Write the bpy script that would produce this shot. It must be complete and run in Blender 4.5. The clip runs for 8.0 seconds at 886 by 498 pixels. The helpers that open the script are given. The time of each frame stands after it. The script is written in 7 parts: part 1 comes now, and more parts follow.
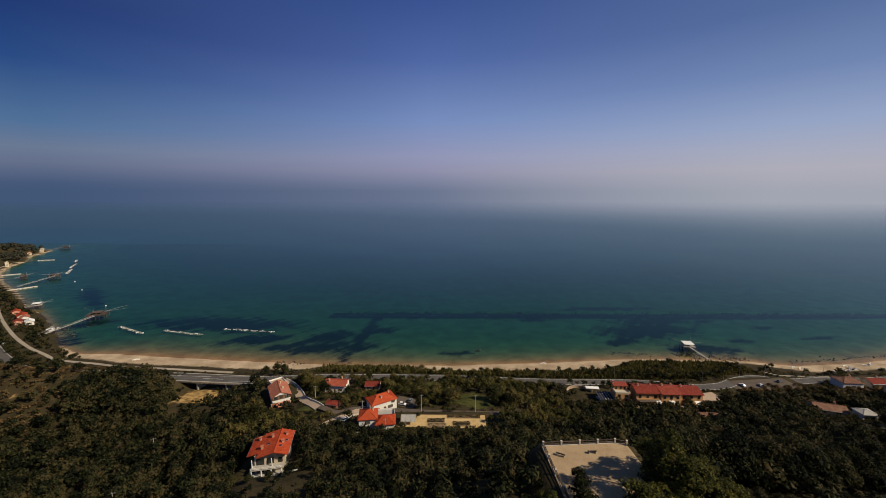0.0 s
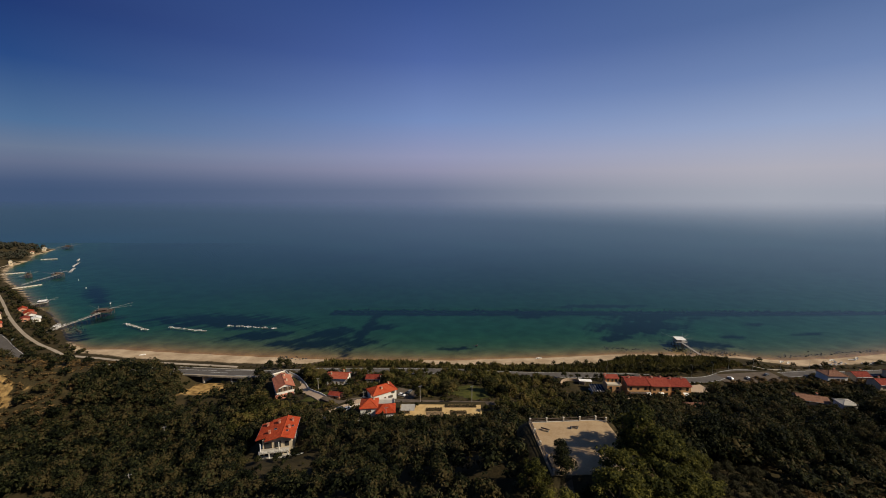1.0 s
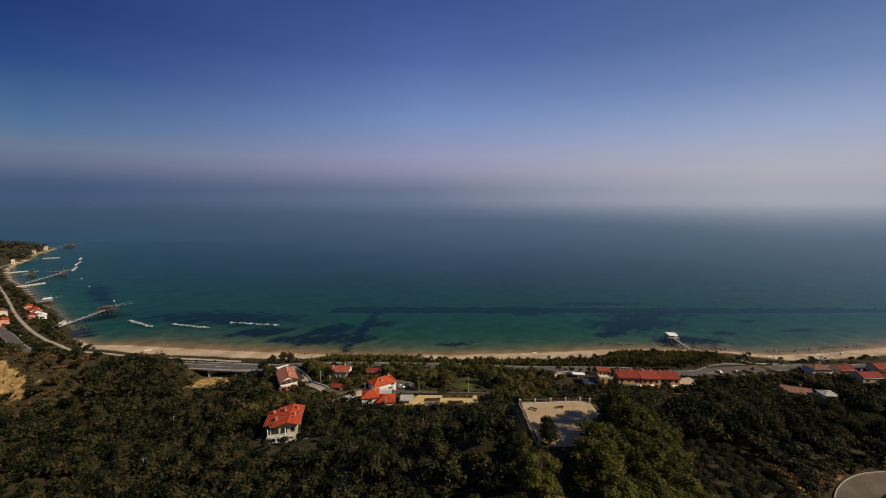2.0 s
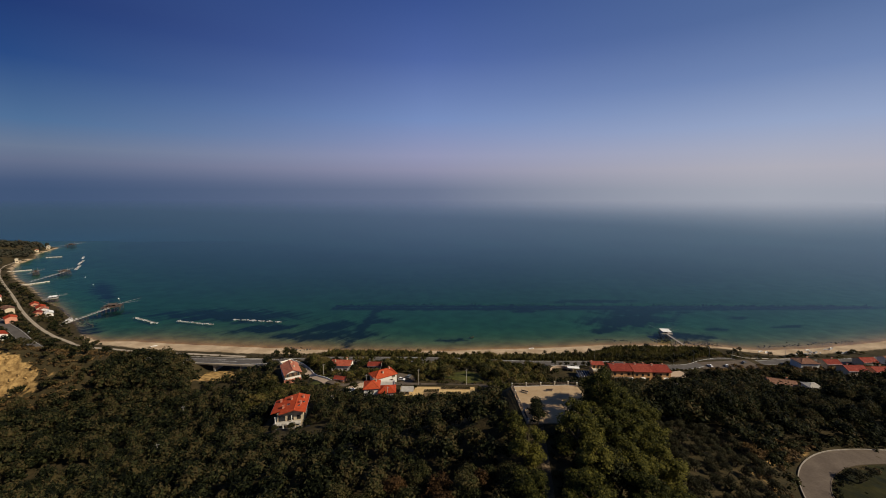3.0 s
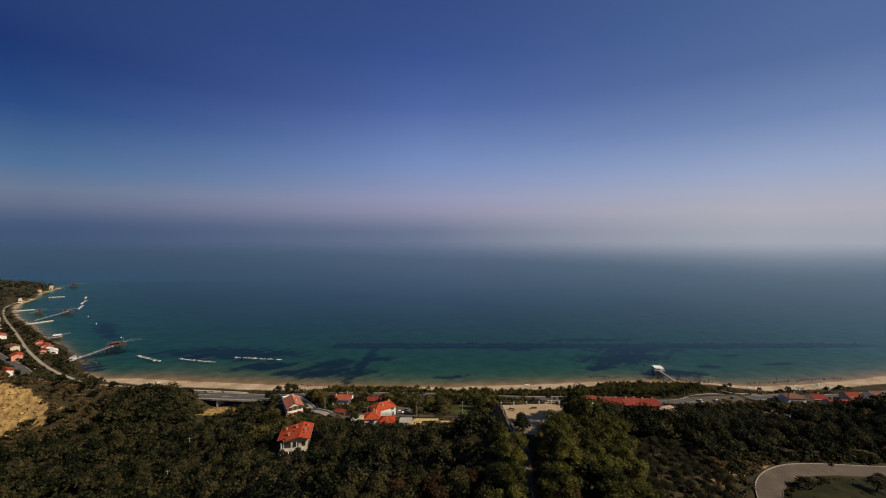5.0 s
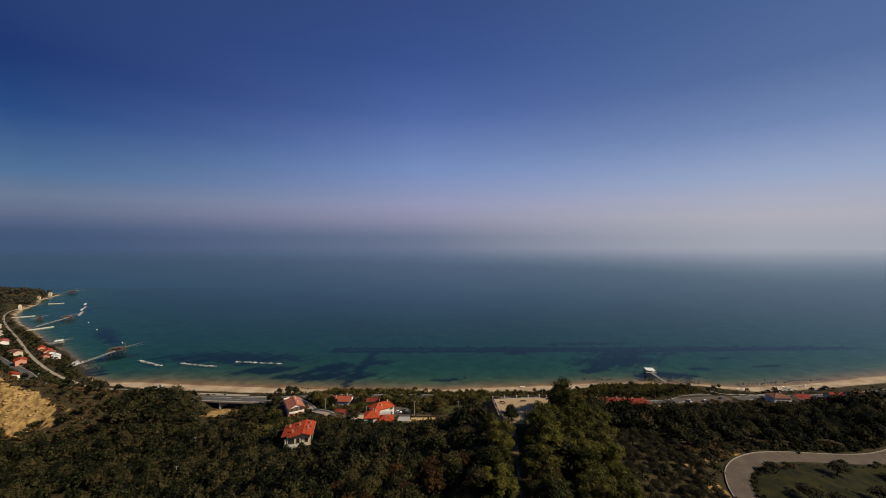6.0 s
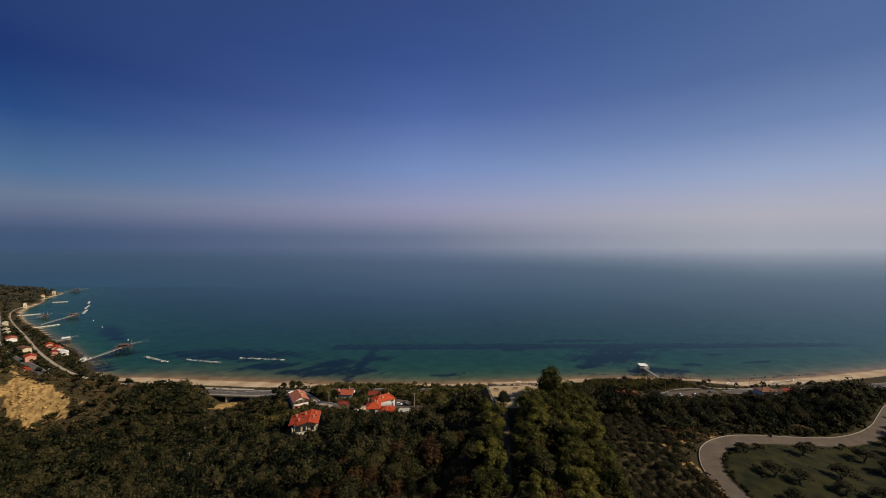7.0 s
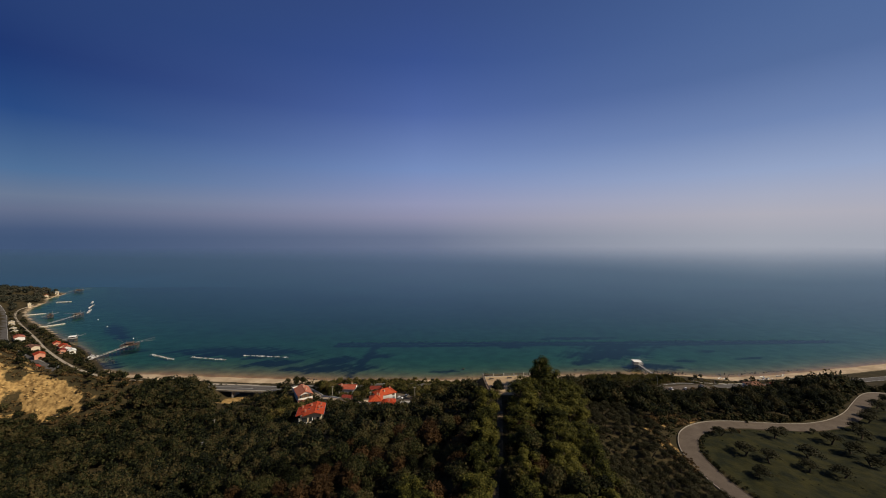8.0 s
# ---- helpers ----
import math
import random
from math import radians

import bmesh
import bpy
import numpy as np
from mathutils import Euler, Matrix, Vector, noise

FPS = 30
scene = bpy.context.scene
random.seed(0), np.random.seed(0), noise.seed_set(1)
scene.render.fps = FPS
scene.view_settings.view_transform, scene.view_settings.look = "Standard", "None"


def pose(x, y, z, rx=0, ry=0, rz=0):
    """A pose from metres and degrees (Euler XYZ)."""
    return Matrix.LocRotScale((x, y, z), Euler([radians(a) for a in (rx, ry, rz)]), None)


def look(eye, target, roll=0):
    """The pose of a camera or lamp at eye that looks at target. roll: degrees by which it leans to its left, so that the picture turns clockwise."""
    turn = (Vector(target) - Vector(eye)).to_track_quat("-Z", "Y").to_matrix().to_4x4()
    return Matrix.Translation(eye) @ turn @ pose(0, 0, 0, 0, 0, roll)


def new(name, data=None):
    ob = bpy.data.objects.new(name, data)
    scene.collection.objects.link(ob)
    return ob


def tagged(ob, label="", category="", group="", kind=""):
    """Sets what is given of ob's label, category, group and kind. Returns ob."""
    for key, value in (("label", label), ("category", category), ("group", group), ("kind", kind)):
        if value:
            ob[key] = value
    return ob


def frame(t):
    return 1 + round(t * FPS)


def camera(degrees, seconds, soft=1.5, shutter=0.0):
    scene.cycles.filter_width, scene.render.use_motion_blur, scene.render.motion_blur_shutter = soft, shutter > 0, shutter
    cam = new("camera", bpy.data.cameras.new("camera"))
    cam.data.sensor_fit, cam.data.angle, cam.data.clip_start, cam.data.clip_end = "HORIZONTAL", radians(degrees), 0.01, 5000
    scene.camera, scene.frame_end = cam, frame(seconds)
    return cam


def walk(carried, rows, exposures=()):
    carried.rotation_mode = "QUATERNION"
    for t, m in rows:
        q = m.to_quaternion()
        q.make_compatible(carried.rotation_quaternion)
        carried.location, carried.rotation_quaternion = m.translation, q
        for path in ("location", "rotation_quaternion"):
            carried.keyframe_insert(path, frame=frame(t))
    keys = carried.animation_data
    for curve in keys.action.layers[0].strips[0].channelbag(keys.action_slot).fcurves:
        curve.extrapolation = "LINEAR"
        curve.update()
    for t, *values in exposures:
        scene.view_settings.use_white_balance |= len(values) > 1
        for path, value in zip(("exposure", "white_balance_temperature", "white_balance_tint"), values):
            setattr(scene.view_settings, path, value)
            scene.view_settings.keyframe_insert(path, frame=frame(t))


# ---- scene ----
cam = camera(97.9, 8.0, soft=0.7)
PATH = [
    (0, (-0.546, 3.547, 132.804), (-0.469, 5.523, 132.507), 0.1),
    (0.5, (-0.258, -0.745, 132.796), (-0.18, 1.231, 132.497), 0.1),
    (1, (-0.019, -4.976, 132.782), (0.061, -3.001, 132.483), 0.1),
    (1.5, (0.139, -9.145, 132.761), (0.222, -7.169, 132.461), 0.1),
    (3, (0.315, -21.536, 132.635), (0.403, -19.561, 132.332), 0.1),
    (3.5, (0.19, -25.575, 132.591), (0.278, -23.599, 132.291), 0.0),
    (4, (0.124, -29.857, 132.56), (0.214, -27.878, 132.286), 0.0),
    (4.5, (0.17, -34.442, 132.549), (0.263, -32.453, 132.365), 0.0),
    (4.7, (0.215, -36.361, 132.546), (0.307, -34.368, 132.417), 0.1),
    (6, (0.656, -49.314, 132.493), (0.763, -47.317, 132.434), -0.0),
    (6.5, (0.727, -54.37, 132.482), (0.835, -52.374, 132.421), -0.0),
    (7, (0.689, -59.459, 132.474), (0.798, -57.463, 132.411), -0.0),
    (7.5, (0.578, -64.552, 132.47), (0.687, -62.556, 132.406), -0.1),
    (8, (0.436, -69.649, 132.469), (0.548, -67.654, 132.406), -0.1),
]
walk(cam, [(t, look(eye, target, roll)) for t, eye, target, roll in PATH])

# ---- sky, sun, exposure ----
SUN_HEIGHT, SUN_TURN = 38, 112
world = bpy.data.worlds.new("sky")
scene.world = world
world.use_nodes = True
wn, wl = world.node_tree.nodes, world.node_tree.links
wn.clear()
sky = wn.new("ShaderNodeTexSky")
sky.sky_type, sky.sun_disc = "NISHITA", False
sky.sun_elevation, sky.sun_rotation = radians(SUN_HEIGHT), radians(SUN_TURN)
sky.altitude, sky.air_density, sky.dust_density, sky.ozone_density = 0, 1.0, 0.35, 7.0
way = wn.new("ShaderNodeTexCoord")
keep_up = wn.new("ShaderNodeVectorMath")
keep_up.operation = "MAXIMUM"
keep_up.inputs[1].default_value = (-1, -1, 0.03)
wl.new(way.outputs["Generated"], keep_up.inputs[0])
wl.new(keep_up.outputs[0], sky.inputs[0])
back = wn.new("ShaderNodeBackground")
back.inputs[1].default_value = 0.06
# sea haze over the water: pale above, a darker band lying on the horizon, brighter towards the sun.
# height (sine) and colour, away from the sun, straight out to sea and towards the sun
HAZE = [
    [(0.0, (0.0908, 0.1551, 0.3019)), (0.015, (0.108, 0.1704, 0.3244)), (0.05, (0.2169, 0.27, 0.4303)), (0.075, (0.2402, 0.3187, 0.4863)), (0.12, (0.1337, 0.27, 0.5233)), (0.22, (0.0386, 0.1173, 0.3783)), (0.32, (0.0194, 0.0572, 0.2549)), (0.5, (0.0134, 0.042, 0.2124))],
    [(0.0, (0.2402, 0.2965, 0.4578)), (0.02, (0.3187, 0.3598, 0.5386)), (0.05, (0.4508, 0.4578, 0.67)), (0.085, (0.4791, 0.5083, 0.7796)), (0.17, (0.3019, 0.4439, 0.8481)), (0.3, (0.1337, 0.2307, 0.6187)), (0.41, (0.0705, 0.1406, 0.5009)), (0.55, (0.0512, 0.0963, 0.4169))],
    [(0.0, (0.6022, 0.6355, 0.742)), (0.02, (0.6526, 0.6613, 0.7701)), (0.045, (0.7054, 0.6965, 0.8086)), (0.08, (0.6355, 0.6787, 0.8683)), (0.13, (0.4936, 0.6187, 0.9306)), (0.22, (0.27, 0.3973, 0.742)), (0.32, (0.1514, 0.2549, 0.5541)), (0.5, (0.108, 0.1992, 0.5009))],
]
axes = wn.new("ShaderNodeSeparateXYZ")
wl.new(way.outputs["Generated"], axes.inputs[0])


def sky_share(source, low, high):
    node = wn.new("ShaderNodeMapRange")
    node.inputs[1].default_value, node.inputs[2].default_value = low, high
    wl.new(source, node.inputs[0])
    return node.outputs[0]


def sky_mix(share, first, second):
    node = wn.new("ShaderNodeMix")
    node.data_type = "RGBA"
    wl.new(share, node.inputs[0])
    wl.new(first, node.inputs[6])
    wl.new(second, node.inputs[7])
    return node.outputs[2]


climb = sky_share(axes.outputs["Z"], 0.0, 0.6)
bands = []
for stops in HAZE:
    ramp = wn.new("ShaderNodeValToRGB")
    while len(ramp.color_ramp.elements) < len(stops):
        ramp.color_ramp.elements.new(0.5)
    for e, (z, c) in zip(ramp.color_ramp.elements, stops):
        e.position, e.color = z / 0.6, (*c, 1)
    wl.new(climb, ramp.inputs[0])
    bands.append(ramp.outputs[0])
seaward = sky_mix(sky_share(axes.outputs["X"], -0.68, 0.0), bands[0], bands[1])
seaward = sky_mix(sky_share(axes.outputs["X"], 0.0, 0.68), seaward, bands[2])
haze = wn.new("ShaderNodeVectorMath")
haze.operation = "SCALE"
haze.inputs["Scale"].default_value = 10.0
wl.new(seaward, haze.inputs[0])
air = sky_mix(sky_share(axes.outputs["Z"], 0.3, 0.8), haze.outputs[0], sky.outputs[0])
wl.new(air, back.inputs[0])
wl.new(back.outputs[0], wn.new("ShaderNodeOutputWorld").inputs[0])
sun = new("sun", bpy.data.lights.new("sun", "SUN"))
sun.data.energy, sun.data.angle, sun.data.color = 4.8, radians(0.53), (1.0, 0.86, 0.65)
sun_way = Vector((math.sin(radians(SUN_TURN)) * math.cos(radians(SUN_HEIGHT)), math.cos(radians(SUN_TURN)) * math.cos(radians(SUN_HEIGHT)), math.sin(radians(SUN_HEIGHT))))
sun.matrix_world = look(sun_way * 400, (0, 0, 0))
scene.view_settings.exposure = 0.0


# ---- materials ----
def material(name, shades, size=1.0, rough=0.8, bump=0.0, bump_size=None, metal=0.0, per_object=0.0, detail=6.0, stretch=(1, 1, 1), per_island=0.0, per_plant=0.0):
    """A surface whose colour wanders between the given shades at two scales, in metres, with fine relief."""
    m = bpy.data.materials.new(name)
    m.use_nodes = True
    n, l = m.node_tree.nodes, m.node_tree.links
    shader = n["Principled BSDF"]
    shader.inputs["Roughness"].default_value, shader.inputs["Metallic"].default_value = rough, metal
    shader.inputs["Specular IOR Level"].default_value = 0.5 if rough < 0.5 else 0.1
    place = n.new("ShaderNodeNewGeometry")
    scale = n.new("ShaderNodeVectorMath")
    scale.operation = "MULTIPLY"
    scale.inputs[1].default_value = stretch
    l.new(place.outputs["Position"], scale.inputs[0])
    coarse, fine = n.new("ShaderNodeTexNoise"), n.new("ShaderNodeTexNoise")
    for tex, s in ((coarse, size), (fine, size / 9)):
        tex.inputs["Scale"].default_value, tex.inputs["Detail"].default_value = 1 / s, detail
        l.new(scale.outputs[0], tex.inputs["Vector"])
    both = n.new("ShaderNodeMath")
    both.operation = "MULTIPLY_ADD"
    both.inputs[1].default_value = 0.45
    l.new(fine.outputs[0], both.inputs[0])
    part_of = n.new("ShaderNodeMath")
    part_of.operation = "MULTIPLY"
    part_of.inputs[1].default_value = 0.55
    l.new(coarse.outputs[0], part_of.inputs[0])
    l.new(part_of.outputs[0], both.inputs[2])
    value = both.outputs[0]
    for amount, node, out in ((per_object, "ShaderNodeObjectInfo", "Random"), (per_island, "ShaderNodeNewGeometry", "Random Per Island"), (per_plant, "ShaderNodeAttribute", "Fac")):
        if amount:
            info, centre, add = n.new(node), n.new("ShaderNodeMath"), n.new("ShaderNodeMath")
            if node == "ShaderNodeAttribute":
                info.attribute_name = "plant"
            centre.operation = "SUBTRACT"
            centre.inputs[1].default_value = 0.5
            add.operation = "MULTIPLY_ADD"
            add.inputs[1].default_value = amount
            l.new(info.outputs[out], centre.inputs[0])
            l.new(centre.outputs[0], add.inputs[0])
            l.new(value, add.inputs[2])
            value = add.outputs[0]
    ramp = n.new("ShaderNodeValToRGB")
    while len(ramp.color_ramp.elements) < len(shades):
        ramp.color_ramp.elements.new(0.5)
    for i, c in enumerate(shades):
        e = ramp.color_ramp.elements[i]
        e.position, e.color = 0.3 + 0.4 * i / max(1, len(shades) - 1), (*c, 1)
    l.new(value, ramp.inputs[0])
    l.new(ramp.outputs[0], shader.inputs["Base Color"])
    if bump:
        relief, tex = n.new("ShaderNodeBump"), n.new("ShaderNodeTexNoise")
        tex.inputs["Scale"].default_value, tex.inputs["Detail"].default_value = 1 / (bump_size or size / 4), 5
        l.new(place.outputs["Position"], tex.inputs["Vector"])
        relief.inputs["Strength"].default_value, relief.inputs["Distance"].default_value = 0.8, bump
        l.new(tex.outputs[0], relief.inputs["Height"])
        l.new(relief.outputs[0], shader.inputs["Normal"])
    return m


def tile_material(name, shades, row=0.32):
    """Clay roof tiles: courses across the slope as relief, with tiles of mixed firing and lichen."""
    m = material(name, shades, 1.4, 0.75, 0, per_object=0.25)
    n, l = m.node_tree.nodes, m.node_tree.links
    tex, wave, relief = n.new("ShaderNodeTexCoord"), n.new("ShaderNodeTexWave"), n.new("ShaderNodeBump")
    wave.bands_direction = "X"
    wave.inputs["Scale"].default_value, wave.inputs["Distortion"].default_value = 0.314 / row, 0.6
    l.new(tex.outputs["Object"], wave.inputs["Vector"])
    relief.inputs["Distance"].default_value, relief.inputs["Strength"].default_value = 0.07, 0.9
    l.new(wave.outputs[0], relief.inputs["Height"])
    l.new(relief.outputs[0], n["Principled BSDF"].inputs["Normal"])
    return m


ORANGE_TILE = tile_material("orange_tiles", [(0.26, 0.036, 0.014), (0.38, 0.056, 0.02), (0.44, 0.085, 0.034)])
PINK_TILE = tile_material("pink_tiles", [(0.3, 0.1, 0.06), (0.42, 0.15, 0.09), (0.48, 0.21, 0.14)])
FADED_TILE = tile_material("faded_orange_tiles", [(0.24, 0.05, 0.028), (0.34, 0.08, 0.045), (0.4, 0.13, 0.08)])
RED_TILE = tile_material("red_tiles", [(0.14, 0.027, 0.018), (0.22, 0.04, 0.026), (0.28, 0.065, 0.04)])
BROWN_TILE = tile_material("brown_tiles", [(0.12, 0.06, 0.04), (0.2, 0.1, 0.065), (0.26, 0.15, 0.1)])
WHITE_PAINT = material("white_render", [(0.62, 0.6, 0.55), (0.78, 0.76, 0.71)], 2.5, 0.85, 0.01)
CREAM_PAINT = material("cream_render", [(0.5, 0.42, 0.3), (0.62, 0.53, 0.38)], 2.5, 0.85, 0.01)
OCHRE_PAINT = material("ochre_render", [(0.5, 0.27, 0.12), (0.62, 0.37, 0.18)], 2.5, 0.85, 0.01)
PINK_PAINT = material("pink_render", [(0.5, 0.22, 0.15), (0.6, 0.3, 0.2)], 2.5, 0.85, 0.01)
CONCRETE = material("concrete", [(0.3, 0.28, 0.25), (0.42, 0.4, 0.36)], 1.8, 0.85, 0.02)
KERB = material("worn_kerb_concrete", [(0.14, 0.12, 0.1), (0.26, 0.23, 0.19), (0.34, 0.3, 0.25)], 1.0, 0.9, 0.02)
PALE_STONE = material("pale_stone", [(0.42, 0.37, 0.29), (0.55, 0.49, 0.4)], 1.2, 0.85, 0.03)
PAVING = material("warm_paving", [(0.36, 0.27, 0.19), (0.46, 0.35, 0.25)], 1.5, 0.85, 0.02)
LANE_DUST = material("dusty_lane", [(0.22, 0.18, 0.135), (0.32, 0.27, 0.21), (0.4, 0.345, 0.27)], 6.0, 0.95, 0.03)
# path dirt with tree shade and pale sun spots put into its colour
SHADED_DIRT = material("shade_toned_dirt", [(0.05, 0.038, 0.024), (0.09, 0.066, 0.04), (0.3, 0.22, 0.13)], 4.0, 0.95, 0.05)
GRAVEL = material("sandy_gravel", [(0.28, 0.19, 0.105), (0.36, 0.26, 0.155), (0.43, 0.325, 0.2)], 3.0, 0.95, 0.05)
CLAY = material("yellow_clay", [(0.2, 0.12, 0.045), (0.36, 0.235, 0.09), (0.5, 0.34, 0.14)], 2.5, 0.95, 0.15, per_island=0.2)
DRY_EARTH = material("dry_yellow_earth", [(0.36, 0.24, 0.1), (0.5, 0.35, 0.16), (0.56, 0.41, 0.21)], 2.2, 0.95, 0.06)
ASPHALT = material("worn_asphalt", [(0.065, 0.059, 0.054), (0.095, 0.087, 0.08), (0.125, 0.116, 0.107)], 5.0, 0.85, 0.01)
PALE_ASPHALT = material("sun_bleached_asphalt", [(0.075, 0.058, 0.045), (0.105, 0.083, 0.064), (0.14, 0.112, 0.085)], 4.0, 0.9, 0.01)
LINE_PAINT = material("line_paint", [(0.6, 0.6, 0.58), (0.72, 0.72, 0.7)], 0.6, 0.7)
DARK_WOOD = material("weathered_wood", [(0.045, 0.032, 0.027), (0.09, 0.067, 0.055), (0.15, 0.115, 0.095)], 0.7, 0.85, 0.02, per_object=0.3)
GREY_WOOD = material("silvered_wood", [(0.3, 0.27, 0.24), (0.42, 0.39, 0.35)], 0.7, 0.85, 0.02)
METAL = material("galvanised_steel", [(0.35, 0.36, 0.37), (0.45, 0.46, 0.47)], 0.5, 0.4, metal=0.8)
DARK_GLASS = material("window_glass", [(0.015, 0.018, 0.02), (0.03, 0.035, 0.04)], 1.0, 0.08)
DARK_SHEET = material("dark_roof_sheet", [(0.02, 0.02, 0.024), (0.04, 0.04, 0.045)], 1.0, 0.7)
SHUTTER = material("shutter_wood", [(0.08, 0.04, 0.02), (0.13, 0.07, 0.035)], 0.5, 0.6)
CANVAS = material("white_canvas", [(0.68, 0.67, 0.64), (0.8, 0.79, 0.76)], 0.8, 0.8, 0.01)
ROCK = material("armour_rock", [(0.1, 0.095, 0.09), (0.34, 0.33, 0.32), (0.6, 0.59, 0.57)], 1.2, 0.9, 0.1, per_object=0.6)
SHORE_ROCK = material("dark_shore_rock", [(0.04, 0.04, 0.035), (0.09, 0.08, 0.07)], 1.2, 0.8, 0.1, per_object=0.4)
WET_ROCK = material("drowned_weedy_rock", [(0.008, 0.01, 0.011), (0.022, 0.02, 0.02)], 1.2, 0.9, 0.1)
BARK = material("bark", [(0.06, 0.045, 0.03), (0.12, 0.09, 0.065)], 0.4, 0.95, 0.03)
TYRE = material("tyre_rubber", [(0.012, 0.012, 0.012), (0.025, 0.025, 0.025)], 0.2, 0.8)
SOIL = material("tilled_soil", [(0.2, 0.14, 0.08), (0.3, 0.21, 0.12)], 1.2, 0.95, 0.06)
CARPAINT = {
    "white": material("white_car_paint", [(0.7, 0.7, 0.7), (0.76, 0.76, 0.76)], 1, 0.25),
    "grey": material("grey_car_paint", [(0.2, 0.21, 0.22), (0.25, 0.26, 0.27)], 1, 0.25, metal=0.4),
    "dark": material("dark_car_paint", [(0.02, 0.025, 0.035), (0.03, 0.035, 0.045)], 1, 0.25),
}


def leaf_material(name, shades, size, per_object=0.0, per_island=0.0, glow=0.25, per_plant=0.0):
    """Leaves: colour wanders by tree and by tuft, and some light passes through them."""
    m = material(name, shades, size, 0.6, 0, per_object=per_object, per_island=per_island, per_plant=per_plant)
    n, l = m.node_tree.nodes, m.node_tree.links
    shader, end = n["Principled BSDF"], n["Material Output"]
    shader.inputs["Specular IOR Level"].default_value = 0.05
    thin, mix = n.new("ShaderNodeBsdfTranslucent"), n.new("ShaderNodeMixShader")
    mix.inputs[0].default_value = glow
    l.new(shader.inputs["Base Color"].links[0].from_socket, thin.inputs[0])
    l.new(shader.outputs[0], mix.inputs[1])
    l.new(thin.outputs[0], mix.inputs[2])
    l.new(mix.outputs[0], end.inputs[0])
    return m


OAK_LEAF = leaf_material("oak_leaves", [(0.006, 0.007, 0.003), (0.018, 0.022, 0.008), (0.046, 0.05, 0.017), (0.068, 0.056, 0.022)], 4, 0.55, 0.5)
WOOD_LEAF = leaf_material("mixed_wood_leaves", [(0.006, 0.008, 0.004), (0.017, 0.021, 0.009), (0.042, 0.045, 0.017), (0.064, 0.05, 0.021)], 5, 0, 0.48, per_plant=0.5)
GARDEN_LEAF = leaf_material("garden_leaves", [(0.016, 0.018, 0.006), (0.045, 0.046, 0.013), (0.085, 0.08, 0.022), (0.12, 0.09, 0.03)], 6, 0, 0.32, per_plant=0.45)
# headland leaves: paler and greyer, distance haze put into the colour
HAZED_MAQUIS_LEAF = leaf_material("hazed_maquis_leaves", [(0.028, 0.032, 0.022), (0.048, 0.049, 0.033), (0.075, 0.066, 0.046)], 14, 0, 0.3, per_plant=0.3)
RUSSET_LEAF = leaf_material("russet_leaves", [(0.03, 0.018, 0.008), (0.055, 0.031, 0.013), (0.085, 0.046, 0.018)], 5, 0.25, 0.35)
PINE_LEAF = leaf_material("pine_needles", [(0.018, 0.022, 0.006), (0.058, 0.058, 0.013), (0.125, 0.112, 0.022)], 2, 0.3, 0.4)
OLIVE_LEAF = leaf_material("olive_leaves", [(0.018, 0.018, 0.009), (0.035, 0.033, 0.016), (0.056, 0.051, 0.026)], 4, 0.2, 0.3)
REED_LEAF = leaf_material("reed_leaves", [(0.05, 0.048, 0.014), (0.085, 0.078, 0.024), (0.125, 0.105, 0.038)], 8, 0, 0.35)
WILLOW_LEAF = leaf_material("yellowing_willow_leaves", [(0.06, 0.05, 0.016), (0.12, 0.094, 0.032), (0.19, 0.145, 0.055)], 3, 0.1, 0.4)
SCRUB_LEAF = leaf_material("dry_scrub_leaves", [(0.055, 0.036, 0.016), (0.11, 0.07, 0.03), (0.19, 0.125, 0.055)], 6, 0, 0.3, per_plant=0.4)
# ---- lie of the land ----
SHORE_X = [-2470, -1235, -878, -840, -804, -759, -742, -707, -664, -610, -559, -468, -408, -357, -320, -288, -257, -207, -140, -68, 18, 109, 156, 200, 247, 279, 327, 374, 593, 2756]
SHORE_Y = [919, 919, 904, 887, 798, 747, 703, 653, 611, 564, 528, 454, 412, 368, 333, 314, 313.5, 305, 295.5, 286, 282.5, 285.5, 289, 287.5, 283, 272.5, 275, 281.5, 318, 300]
